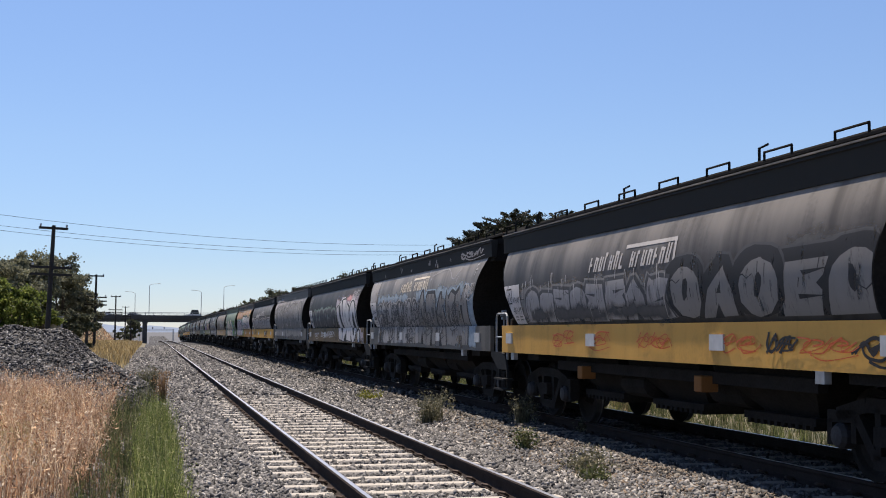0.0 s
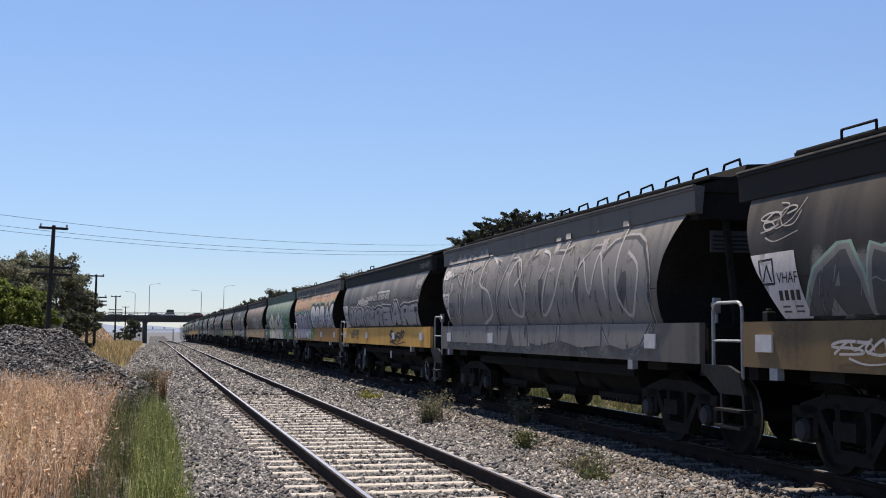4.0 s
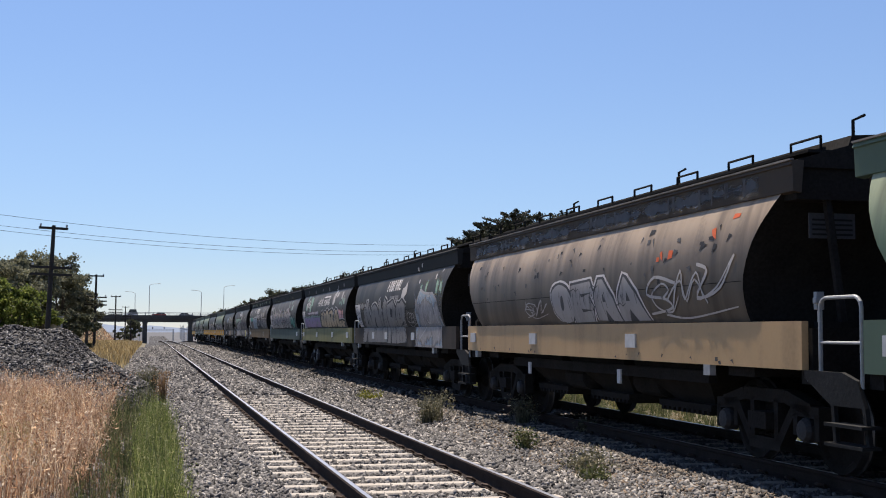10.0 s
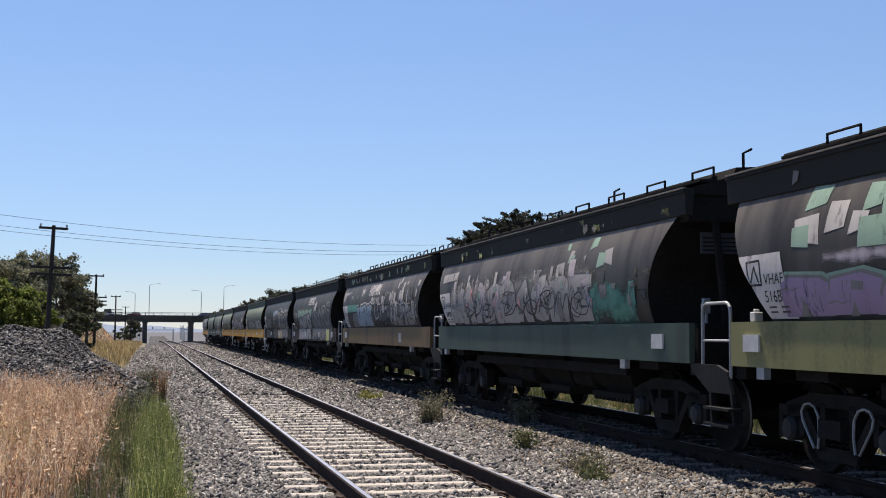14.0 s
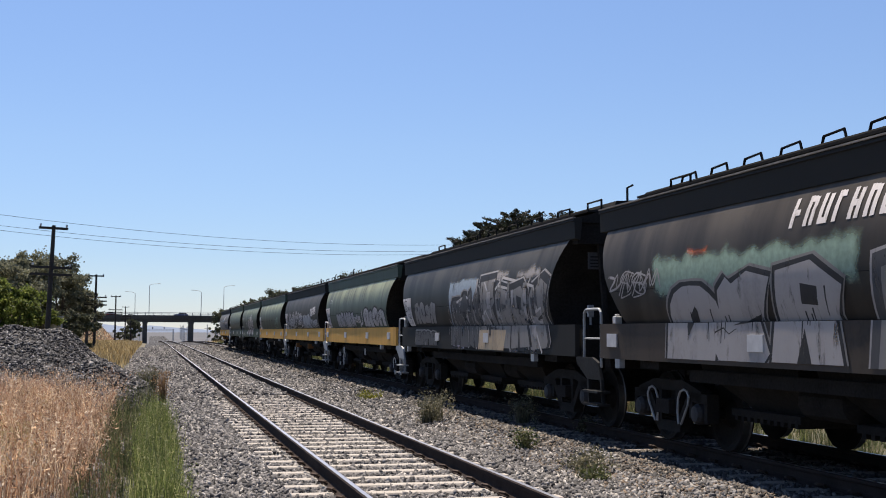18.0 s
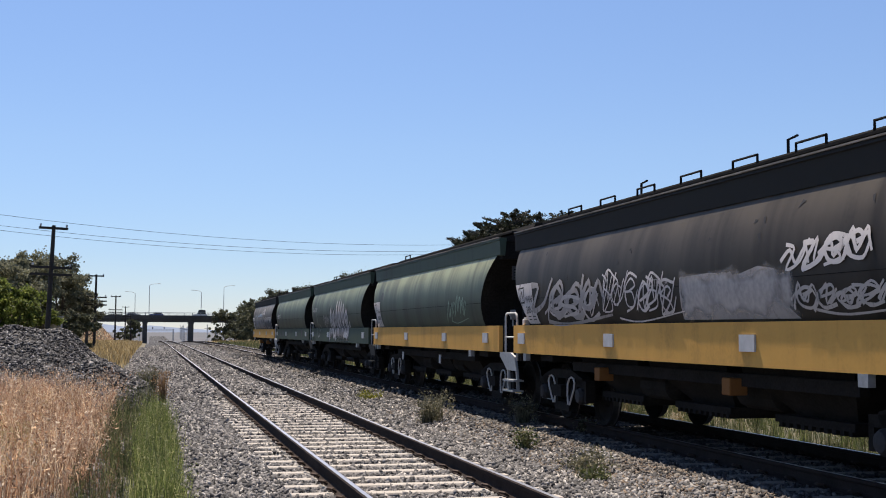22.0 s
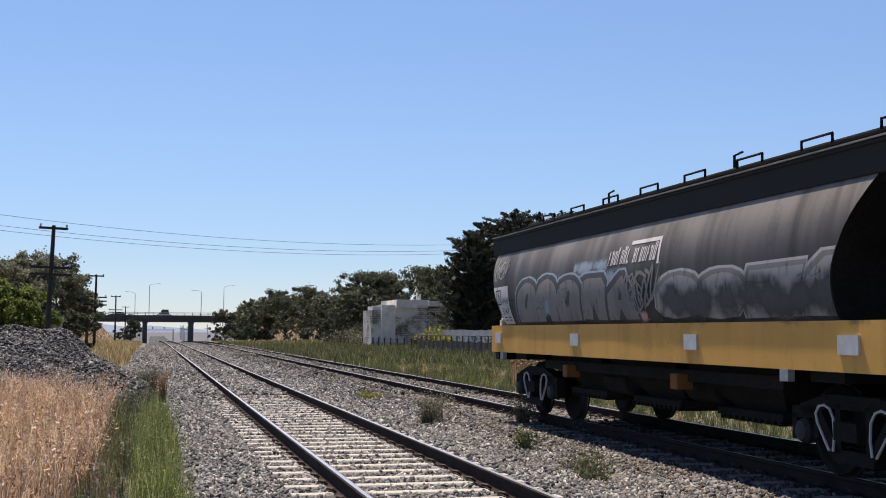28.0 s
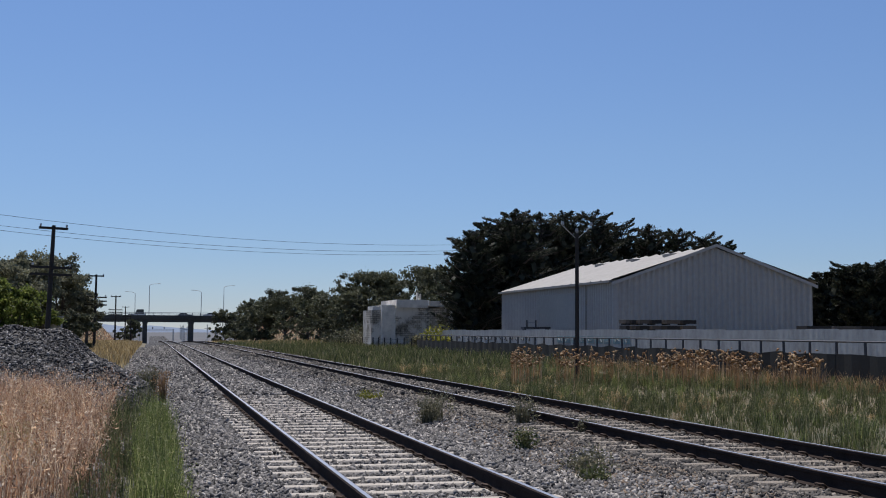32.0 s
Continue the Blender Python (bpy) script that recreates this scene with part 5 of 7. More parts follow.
    for shape in ([(3.01, 2.2), (3.4, 2.39), (3.35, 2.1), (3.62, 1.55), (3.52, 1.5), (3.15, 1.95)], [(6.12, 2.2), (6.57, 2.41), (6.51, 2.02), (6.85, 1.38), (6.62, 1.5), (6.36, 1.83)], [(5.5, 1.46), (5.62, 1.09), (5.34, 1.09), (5.3, 1.46)], [(2.05, 1.72), (2.35, 1.5), (2.5, 1.1), (2.25, 1.1)]):
        c.begin("graffiti_letter")
        c.quad(shape, SP["blue"], 0.0098)
    for v, z, rv, rz in ((7.39, 2.04, 0.13, 0.17), (6.75, 1.8, 0.22, 0.13), (4.05, 1.58, 0.14, 0.07), (3.11, 1.22, 0.1, 0.1), (6.1, 1.24, 0.15, 0.16), (7.45, 1.24, 0.22, 0.18), (8.36, 1.53, 0.2, 0.12)):
        c.begin("graffiti_counter")
        c.quad([(v + rv * math.cos(q * math.tau / 14) - 0.3 * rz * math.sin(q * math.tau / 14), z + rz * math.sin(q * math.tau / 14)) for q in range(14)], SP["blue"], 0.0098)
    for pts in ([(2.3, 1.35), (2.66, 1.56), (3.44, 1.48), (3.65, 1.63), (4.05, 1.53), (4.44, 1.57), (5.07, 1.41), (5.3, 1.5), (5.2, 1.88)], [(5.2, 1.88), (5.4, 1.6), (5.33, 1.12)], [(5.2, 1.44), (5.75, 1.69), (6.58, 1.57), (6.92, 1.56), (7.39, 1.68), (8.1, 1.36), (8.5, 1.27)], [(6.6, 1.57), (6.78, 1.38), (6.84, 1.1)]):
        c.begin("graffiti_outline")
        c.ribbon(pts, 0.03, SP["blue"], 0.0104, False)
    c.begin("graffiti_shape")
    limb = [(8.62, 1.16), (9.0, 1.14), (9.3, 1.25), (9.39, 1.5), (9.38, 1.78)]
    c.ribbon(limb, 0.18, SP["blue"], 0.0108)
    c.ribbon(limb, 0.12, SP["sky"], 0.0122)
    head = [(8.2, 2.0), (8.27, 2.16), (8.5, 2.24), (8.74, 2.14), (8.88, 1.8), (9.0, 1.5), (8.93, 1.36), (8.8, 1.36), (8.76, 1.1), (8.54, 1.1), (8.55, 1.6), (8.38, 1.86)]
    c.quad([(8.62 + (v - 8.62) * 1.13, z + (0.03 if z > 1.6 else -0.01)) for v, z in head], SP["blue"], 0.0115)
    c.quad(head, SP["sky"], 0.013)
    for a, b in (((9.36, 1.74), (9.12, 2.04)), ((9.37, 1.76), (9.22, 2.06)), ((9.38, 1.78), (9.36, 2.0))):
        c.begin("graffiti_outline")
        c.ribbon([a, b], 0.05, SP["sky"], 0.0124, False)
    c.scrawl(9.8, 11.0, 1.75, 1.95, 6, SP["chalk"], 0.02)
    c.scrawl(9.9, 10.8, 1.5, 1.65, 5, SP["chalk"], 0.02)
    c.done()

    c = Coat(TRAIN[7], 17)
    c.letters(5.4, 8.9, 1.58, 2.22, 4, SP["silver"], SP["slate"], SP["white"], edge=0.035, slant=-0.1)
    c.scrawl(4.0, 5.0, 1.7, 2.0, 4, SP["chalk"], 0.02)
    c.scrawl(9.2, 11.3, 1.65, 2.3, 5, SP["chalk"], 0.04)
    c.patches(0.4, 11.6, 2.0, 2.75, 48, [SP["ink"], SP["slate"]], (0.03, 0.12))
    c.patches(9.0, 11.4, 2.3, 2.7, 10, [SP["ink"], SP["rust"]], (0.06, 0.16))
    c.fog(0.3, 11.8, 2.92, 3.12, 9, SP["slate"], 0.2)
    for i in range(26):
        v = c.rnd.uniform(0.3, 12)
        c.ribbon([(v, 3.1), (v, c.rnd.uniform(2.9, 3.0))], c.rnd.uniform(0.03, 0.1), SP["slate"], 0.006, False)
    c.patches(0.5, 12, 1.1, 1.16, 14, [SP["slate"]], (0.03, 0.08))
    c.done("white tag shapes, rust spots and grime")

    c = Coat(TRAIN[8], 18)
    sign(c)
    c.logo(5.25, 7.1, 2.5, 2.79, SP["white"], False)
    c.logo(5.8, 7.0, 2.22, 2.38, SP["silver"], False)
    c.begin("worn_mark")
    c.quad(((7.28, 2.31), (7.35, 2.52), (7.6, 2.56), (7.77, 2.7), (7.9, 2.5), (7.88, 2.38), (7.63, 2.29)), SP["chalk"], 0.006)
    c.fog(0.6, 2.2, 2.1, 2.3, 9, SP["steel"], 0.2)
    c.letters(1.8, 7.8, 1.14, 2.36, 5, SP["steel"], SP["ink"], SP["chalk"], edge=0.05, styles=(5, 1, 2, 4, 6))
    c.mass([(8.94, 1.12), (8.96, 1.98), (9.48, 2.43), (9.9, 2.34), (10.4, 2.31), (10.77, 2.31), (11.15, 2.16), (11.45, 1.81), (11.55, 1.5), (11.6, 1.12)], SP["paleblue"], SP["silver"], 0.06)
    c.fog(9.0, 11.5, 1.12, 2.2, 9, SP["silver"], 0.5, 0.0056)
    for pts in ([(9.3, 1.9), (9.6, 2.3), (9.75, 1.6)], [(10.3, 2.25), (10.7, 2.2), (11.1, 1.7), (11.3, 1.15)], [(9.4, 1.3), (10.2, 1.6), (10.6, 1.9)], [(10.0, 2.2), (10.1, 1.7), (10.4, 1.65)]):
        c.ribbon(pts, 0.03, SP["chalk"], 0.0076)
    for v in (9.4, 9.9, 11.0, 11.35):
        c.fog(v, v + 0.25, 2.3, 2.6, 2, SP["mint"], 0.2)
    c.scrawl(8.0, 8.8, 1.6, 2.0, 4, SP["silver"], 0.03)
    c.patches(8.2, 11.5, 2.5, 3.0, 7, [SP["silver"], SP["chalk"]], (0.1, 0.16))
    c.done()

    c = Coat(TRAIN[9], 19)
    sign(c, "516B")
    c.logo(4.93, 7.8, 2.38, 2.66, SP["white"])
    c.letters(1.2, 5.6, 1.6, 2.05, 5, SP["purple"], SP["steel"], SP["mint"], edge=0.03)
    c.fog(2, 5, 2.1, 2.2, 12, SP["lilac"], 0.13)
    c.letters(6.0, 10.2, 1.6, 2.24, 4, SP["sand"], SP["ink"], SP["chalk"], edge=0.07, styles=(2, 9, 4, 5), widths=(1.2, 0.7, 1.2, 1.2))
    c.letters(10.2, 11.3, 1.6, 1.86, 1, SP["sand"], SP["ink"], SP["chalk"], edge=0.05)
    c.fog(10.2, 11.2, 1.65, 2.2, 12, SP["pink"], 0.2)
    c.patches(0.8, 3.0, 2.2, 2.7, 9, [SP["mint"], SP["chalk"]], (0.2, 0.45))
    c.patches(8.6, 11.4, 2.25, 2.7, 14, [SP["mint"], SP["chalk"], SP["steel"]], (0.12, 0.4))
    c.patches(1, 12, 2.9, 2.95, 6, [SP["steel"]], (0.1, 0.2))
    c.done("letter shapes, cover-up patches and a worn mark")

    c = Coat(TRAIN[10], 20)
    sign(c)
    c.begin("paint_patch")
    c.quad(((0.5, 2.48), (1.7, 2.52), (1.75, 2.68), (0.5, 2.66)), SP["silver"], 0.006)
    c.fog(1.2, 9.6, 1.65, 2.4, 80, SP["steel"], 0.4)
    c.letters(1.4, 9.6, 1.6, 2.42, 9, SP["silver"], SP["slate"], None, edge=0.03)
    c.smears(1.2, 9.6, 1.9, 2.6, 80, [SP["chalk"], SP["silver"], SP["steel"], SP["lilac"]])
    c.smears(1.2, 9.6, 1.8, 2.4, 26, [SP["mint"], SP["paleblue"], SP["pink"]], (0.08, 0.22), (0.15, 0.35))
    c.scrawl(2.6, 4.4, 1.62, 2.1, 5, SP["ink"], 0.025)
    c.scrawl(5.2, 9.4, 1.62, 2.2, 9, SP["ink"], 0.025)
    c.fog(9.2, 11.2, 1.6, 2.1, 26, SP["teal"], 0.4)
    c.smears(0.4, 12, 2.98, 3.12, 20, [SP["slate"], SP["steel"], SP["moss"]], (0.12, 0.3), (0.1, 0.24))
    c.patches(8.0, 11.6, 2.3, 2.7, 7, [SP["mint"], SP["silver"]], (0.12, 0.3))
    c.smears(9.6, 11.6, 1.9, 2.4, 14, [SP["slate"], SP["teal"], SP["steel"]])
    c.done()

    c = Coat(TRAIN[11], 21)
    sign(c, "384-C")
    c.fog(3.0, 10.5, 1.65, 2.2, 50, SP["slate"], 0.3)
    c.begin("paint_patch")
    c.quad(((1.0, 2.04), (3.1, 2.06), (3.1, 2.26), (1.05, 2.28)), SP["teal"], 0.0045)
    c.quad(((0.3, 2.4), (0.6, 2.4), (0.75, 2.6), (1.5, 2.62), (1.5, 2.7), (0.3, 2.68)), SP["silver"], 0.0048)
    c.letters(2.3, 3.2, 1.58, 2.0, 2, SP["steel"], SP["slate"], SP["silver"], edge=0.03)
    c.letters(3.1, 5.6, 1.58, 2.3, 3, SP["paleblue"], SP["slate"], SP["white"], edge=0.05, styles=(2, 4, 6))
    c.logo(4.95, 6.75, 2.47, 2.78, SP["white"], False)
    c.logo(5.4, 6.8, 2.22, 2.4, SP["chalk"], False)
    c.ribbon([(6.0, 2.2), (6.1, 1.8), (6.6, 1.85), (6.5, 2.2), (6.9, 2.2), (6.95, 1.85)], 0.05, SP["chalk"], 0.006, False)
    c.patches(0.3, 12, 2.9, 3.0, 26, [SP["steel"], SP["moss"], SP["mint"]], (0.1, 0.26))
    c.patches(1.6, 11.5, 2.3, 2.7, 20, [SP["silver"], SP["chalk"], SP["steel"]], (0.1, 0.24))
    c.smears(7.0, 11.4, 1.9, 2.6, 70, [SP["chalk"], SP["silver"], SP["steel"], SP["slate"]])
    c.letters(8.6, 11.2, 1.6, 2.2, 3, SP["steel"], SP["ink"], SP["chalk"])
    c.patches(9.0, 9.4, 1.18, 1.22, 1, [SP["silver"]], (0.3, 0.4))
    c.done("pale blue letter shapes and mint cover-up patches")

    c = Coat(TRAIN[12], 22)
    c.logo(5.3, 7.1, 2.48, 2.78, SP["white"], False)
    c.begin("worn_mark")
    c.quad(((7.2, 2.27), (7.8, 2.22), (7.92, 2.45), (7.8, 2.62), (7.66, 2.5), (7.56, 2.62), (7.4, 2.48)), SP["chalk"], 0.006)
    c.fog(2.0, 6.6, 1.9, 2.36, 34, SP["mint"], 0.24)
    c.fog(3.0, 3.5, 2.34, 2.42, 4, SP["rust"], 0.16)
    c.letters(2.4, 6.3, 1.13, 2.2, 3, SP["silver"], SP["ink"], SP["steel"], edge=0.05, styles=(1, 6, 4))
    c.letters(6.8, 11.7, 1.13, 2.3, 4, SP["steel"], SP["slate"], SP["silver"], edge=0.12, styles=(4, 5, 1, 5))
    c.fog(7.0, 11.4, 1.14, 2.0, 9, SP["steel"], 0.5, 0.012)
    c.scrawl(0.6, 2.2, 1.9, 2.3, 6, SP["silver"], 0.03)
    c.scrawl(10.6, 11.6, 2.3, 2.6, 4, SP["silver"], 0.02)
    c.begin("paint_patch")
    c.quad(((10.5, 1.12), (11.2, 1.12), (11.15, 1.53), (10.45, 1.53)), SP["lemon"], 0.0135)
    c.done()

    c = Coat(TRAIN[13], 23)
    sign(c, "513U")
    c.letters(1.7, 3.8, 1.62, 2.16, 4, SP["steel"], SP["ink"], None, edge=0.03)
    c.letters(1.7, 3.8, 1.14, 1.5, 4, SP["slate"], SP["ink"], SP["steel"], edge=0.03)
    c.letters(5.3, 7.4, 1.13, 2.3, 3, SP["slate"], SP["ink"], SP["steel"], edge=0.07)
    c.letters(7.5, 11.6, 1.13, 2.5, 4, SP["steel"], SP["ink"], SP["silver"], edge=0.12, styles=(3, 0, 4, 6))
    c.smears(5.2, 11.4, 1.7, 2.5, 50, [SP["steel"], SP["slate"], SP["silver"], SP["ink"]])
    c.fog(5.1, 7.3, 1.56, 2.5, 60, SP["paleblue"], 0.12)
    c.fog(5.3, 6.2, 1.12, 1.5, 9, SP["lilac"], 0.2)
    c.begin("paint_patch")
    c.quad(((7.43, 1.49), (9.23, 1.49), (9.05, 1.12), (7.32, 1.12)), SP["sand"], 0.0102)
    for v0, v1, z0, z1 in ((7.6, 8.0, 2.4, 2.5), (8.2, 9.4, 2.42, 2.52), (9.9, 11.2, 2.36, 2.48)):
        c.fog(v0, v1, z0, z1, 5, SP["silver"], 0.2)
    c.fog(9.3, 11.3, 1.14, 1.9, 9, SP["steel"], 0.4)
    for shape in ([(5.7, 1.6), (5.9, 2.1), (7.1, 2.05), (7.0, 1.2), (6.2, 1.15)], [(7.3, 1.55), (7.5, 2.2), (8.3, 2.1), (8.6, 1.6)], [(8.7, 1.55), (8.8, 2.25), (10.9, 2.15), (10.95, 1.85), (9.9, 1.7), (9.6, 1.5)], [(9.5, 1.15), (9.6, 1.3), (10.3, 1.25), (10.3, 1.12)]):
        c.begin("graffiti_body")
        c.quad(shape, SP["ink"], 0.0048)
    for line in ([(8.77, 2.28), (9.49, 2.21), (9.48, 1.97), (9.71, 1.83), (9.82, 1.65), (9.55, 1.65)], [(9.99, 2.2), (10.12, 1.72)], [(9.48, 1.83), (9.67, 1.83), (9.82, 1.61), (10.26, 1.61), (10.35, 1.31), (9.46, 1.32), (9.46, 1.12)],
                 [(10.63, 1.71), (10.63, 1.62), (11.13, 1.61), (11.23, 1.84), (10.93, 1.78)], [(5.8, 2.05), (6.41, 2.15), (7.23, 2.04), (7.21, 1.13)], [(7.87, 2.38), (8.26, 2.07)], [(8.64, 2.22), (9.08, 2.42), (9.95, 2.32), (10.91, 2.2), (11.02, 1.81)],
                 [(10.92, 1.48), (11.24, 1.12)], [(8.8, 1.64), (9.14, 1.54), (8.8, 1.5)], [(6.3, 1.9), (6.5, 1.5), (6.6, 1.15)], [(7.6, 1.7), (7.9, 1.85), (8.1, 1.6)]):
        c.begin("graffiti_outline")
        c.ribbon(line, 0.05, SP["chalk"], 0.0075, False)
    c.drips(5, 9.5, 1.4, 2.2, 60, SP["silver"])
    c.done()

    c = Coat(TRAIN[14], 24)
    sign(c, "304H")
    c.letters(2.9, 6.4, 1.6, 2.1, 7, SP["silver"], SP["ink"], None, edge=0.035, slant=-0.25, styles=(0, 7, 1, 7, 9, 7, 0))
    c.letters(8.1, 11.4, 1.59, 2.16, 4, SP["chalk"], SP["ink"], None, edge=0.05, slant=0.0, styles=(1, 9, 8, 7), widths=(1.2, 0.75, 1.1, 1.2))
    c.ribbon([(11.7, 1.9), (11.75, 1.66), (12.1, 1.7)], 0.12, SP["chalk"], 0.006)
    c.ribbon([(7.3, 1.62), (7.5, 1.68), (7.75, 1.7), (7.85, 1.85), (7.8, 2.05)], 0.07, SP["chalk"], 0.006)
    c.scrawl(6.2, 7.5, 1.65, 2.0, 5, SP["chalk"], 0.05)
    c.text("304H", 1.3, 2.4, 0.2, SP["white"])
    c.drips(8.2, 11.3, 1.85, 2.15, 50, SP["slate"])
    for v in (4.2, 4.8, 5.3, 6.1, 7.7, 8.0):
        c.ribbon([(v, 2.86), (v + 0.05, 2.3)], 0.05, SP["slate"], 0.0035, False)
    c.done("silver bubble letter shapes and rain streaks")

    c = Coat(TRAIN[15], 25)
    sign(c, "380-M")
    c.scrawl(1.3, 4.4, 1.6, 2.35, 7, SP["silver"], 0.09)
    c.scrawl(2.0, 4.2, 1.6, 2.1, 5, SP["chalk"], 0.05)
    c.scrawl(4.5, 6.8, 1.62, 2.3, 9, SP["white"], 0.035)
    c.begin("paint_patch")
    c.quad(((6.93, 1.6), (9.6, 1.59), (9.3, 1.8), (9.25, 2.1), (8.9, 2.14), (8.4, 2.06), (7.8, 2.12), (7.0, 2.1)), SP["silver"], 0.005)
    c.fog(7.0, 9.6, 1.65, 2.1, 50, SP["chalk"], 0.25, 0.0065)
    c.scrawl(9.5, 10.9, 2.05, 2.45, 6, SP["white"], 0.055)
    c.scrawl(9.6, 11.4, 1.65, 1.95, 8, SP["chalk"], 0.04)
    c.text("AUSTRALIA", 6.0, 2.02, 0.13, SP["chalk"])
    c.patches(0.6, 11.5, 2.2, 2.8, 18, [SP["ink"]], (0.04, 0.1))
    c.done("white tag shapes and a silver block")

    c = Coat(TRAIN[16], 26)
    sign(c)
    c.scrawl(8.9, 10.5, 1.66, 2.2, 7, SP["mint"], 0.03)
    c.patches(1.3, 1.5, 2.3, 2.32, 1, [SP["slate"]], (0.25, 0.3))
    c.done("thin mint-green tag")

    c = Coat(TRAIN[17], 27)
    c.text("VHAF 476T", 0.82, 2.17, 0.24, SP["chalk"])
    c.fog(5.2, 9.2, 1.3, 2.2, 9, SP["steel"], 0.4)
    for k, (v, w, top, kind) in enumerate(((4.8, 1.2, 2.3, 6), (5.5, 1.0, 2.2, 7), (6.2, 1.1, 2.5, 6), (6.9, 1.1, 2.6, 0), (7.6, 1.0, 2.4, 7), (8.3, 1.0, 2.3, 2), (8.4, 0.9, 1.8, 5))):
        pts = [(v + w * x + 0.1 * y, 1.2 + (top - 1.2) * y) for x, y in SQUIGGLES[kind]]
        c.ribbon(pts, 0.18, SP["silver"], 0.0065 + 0.0002 * k, False, 0.3)
        c.ribbon(pts, 0.09, SP["white"], 0.0085 + 0.0003 * k, False, 0.4)
    c.fog(5.2, 9.2, 1.2, 1.8, 9, SP["steel"], 0.5)
    c.drips(5.2, 9.3, 1.3, 2.1, 90, SP["silver"])
    c.ribbon([(1.9, 2.1), (1.9, 1.4), (2.3, 1.25), (2.6, 1.5), (2.3, 1.7)], 0.05, SP["silver"], 0.008)
    c.scrawl(3.6, 4.9, 1.6, 2.1, 6, SP["silver"], 0.02)
    c.done("large white sprayed tag with drips")

    c = Coat(TRAIN[18], 28)
    c.text("VHAF 217M", 0.95, 2.07, 0.27, SP["white"])
    c.patches(0.8, 11, 1.2, 1.3, 4, [SP["slate"]], (0.2, 0.4))
    c.done("white stencilled wagon number")

    c = Coat(TRAIN[19], 29)
    sign(c, "314-P")
    c.logo(6.0, 7.65, 2.36, 2.6, SP["white"])
    c.fog(4.6, 6.0, 2.28, 2.5, 16, SP["paleblue"], 0.16)
    c.fog(2.0, 6.6, 1.7, 2.3, 9, SP["paleblue"], 0.25)
    c.letters(1.8, 7.0, 1.6, 2.34, 5, SP["steel"], SP["slate"], SP["paleblue"], edge=0.07, styles=(1, 7, 1, 0, 5))
    c.letters(7.7, 12.2, 1.6, 2.2, 4, SP["silver"], SP["steel"], SP["chalk"], edge=0.05)
    c.fog(7.7, 12.2, 1.6, 2.0, 9, SP["slate"], 0.3, 0.0105)
    c.scrawl(6.6, 7.7, 1.65, 2.3, 5, SP["steel"], 0.05)
    c.fog(6.9, 7.3, 1.6, 1.72, 4, SP["pink"], 0.18)
    c.fog(10.5, 11.1, 1.6, 1.8, 5, SP["pink"], 0.2)
    c.scrawl(0.4, 1.1, 2.35, 2.8, 5, SP["silver"], 0.025)
    c.done()


paint_train()


# ---- motion of the train ----
RUN_FIT = (-5.0060017e-05, 0.0040464379, -0.091275792, -8.7902514, 20.984832)      # metres against seconds
SLACK = (0.07, -0.13, -0.08, 0.0, 0.14, 0.19, -0.03, 0.05, 0.07, -0.31, -0.23, -0.32, 0.23, 0.29, 0.2, 0.06, -0.01, -0.14, -0.17, 0.07)    # stretch of the couplings, wagon by wagon


def far_end(t):
    return float(np.polyval(RUN_FIT, t))


def wagon_pose(k, t):
    y = far_end(t) + PITCH * k + SLACK[k] - 6.42
    slope = (grade(y + 4.9) - grade(y - 4.9)) / 9.8
    return pose(TRACK_B, y, (grade(y + 4.9) + grade(y - 4.9)) / 2, math.degrees(math.atan(slope)))


def motions():
    traffic()
    for k, w in enumerate(TRAIN):
        walk(w, [(t / 2, wagon_pose(k, t / 2)) for t in range(65)])
    steps = [i / 15 for i in range(481)]
    for w, dy in WHEELSETS:
        walk(w, [(t, pose(0, dy, R_WHEEL, math.degrees((far_end(0) - far_end(t)) / R_WHEEL))) for t in steps])

# ---- bridge ----
def make_bridge():
    b = tagged(new("road_bridge"), "long stained concrete road bridge over the railway, with guard rails", "bridge")
    y = 390
    def bx(name, x0, x1, y0, y1, z0, z1, mat="bridge", label=""):
        return part(name, boxes((x0, x1, y0, y1, z0, z1)), M[mat], b, label)
    bx("deck", -80, 90, y, y + 11, 5.2, 5.75)
    for i in range(4):
        bx("girder", -17.5, 44, y + 0.6 + i * 2.9, y + 1.3 + i * 2.9, 4.25, 5.2)
    bx("parapet", -80, 90, y - 0.15, y + 0.15, 5.75, 6.35)
    bx("parapet", -80, 90, y + 10.85, y + 11.15, 5.75, 6.35)
    for i in range(28):
        bx("rail_post", -18.5 + i * 2.4, -18.3 + i * 2.4, y - 0.1, y + 0.1, 6.35, 7.15, "steelgrey")
    for z in (6.7, 7.1):
        bx("guard_rail", -19, 60, y - 0.06, y + 0.06, z, z + 0.13, "steelgrey")
    for x in (-1.7, 12.5, 28):
        for yy in (y + 0.8, y + 5, y + 9.2):
            bx("column", x - 0.7, x + 0.7, yy, yy + 1.1, -7, 4.25)
        bx("crosshead", x - 0.85, x + 0.85, y + 0.4, y + 10.6, 3.75, 4.25)
    bx("abutment", -21, -17.4, y + 0.2, y + 10.8, -6, 5.2)
    return b


make_bridge()


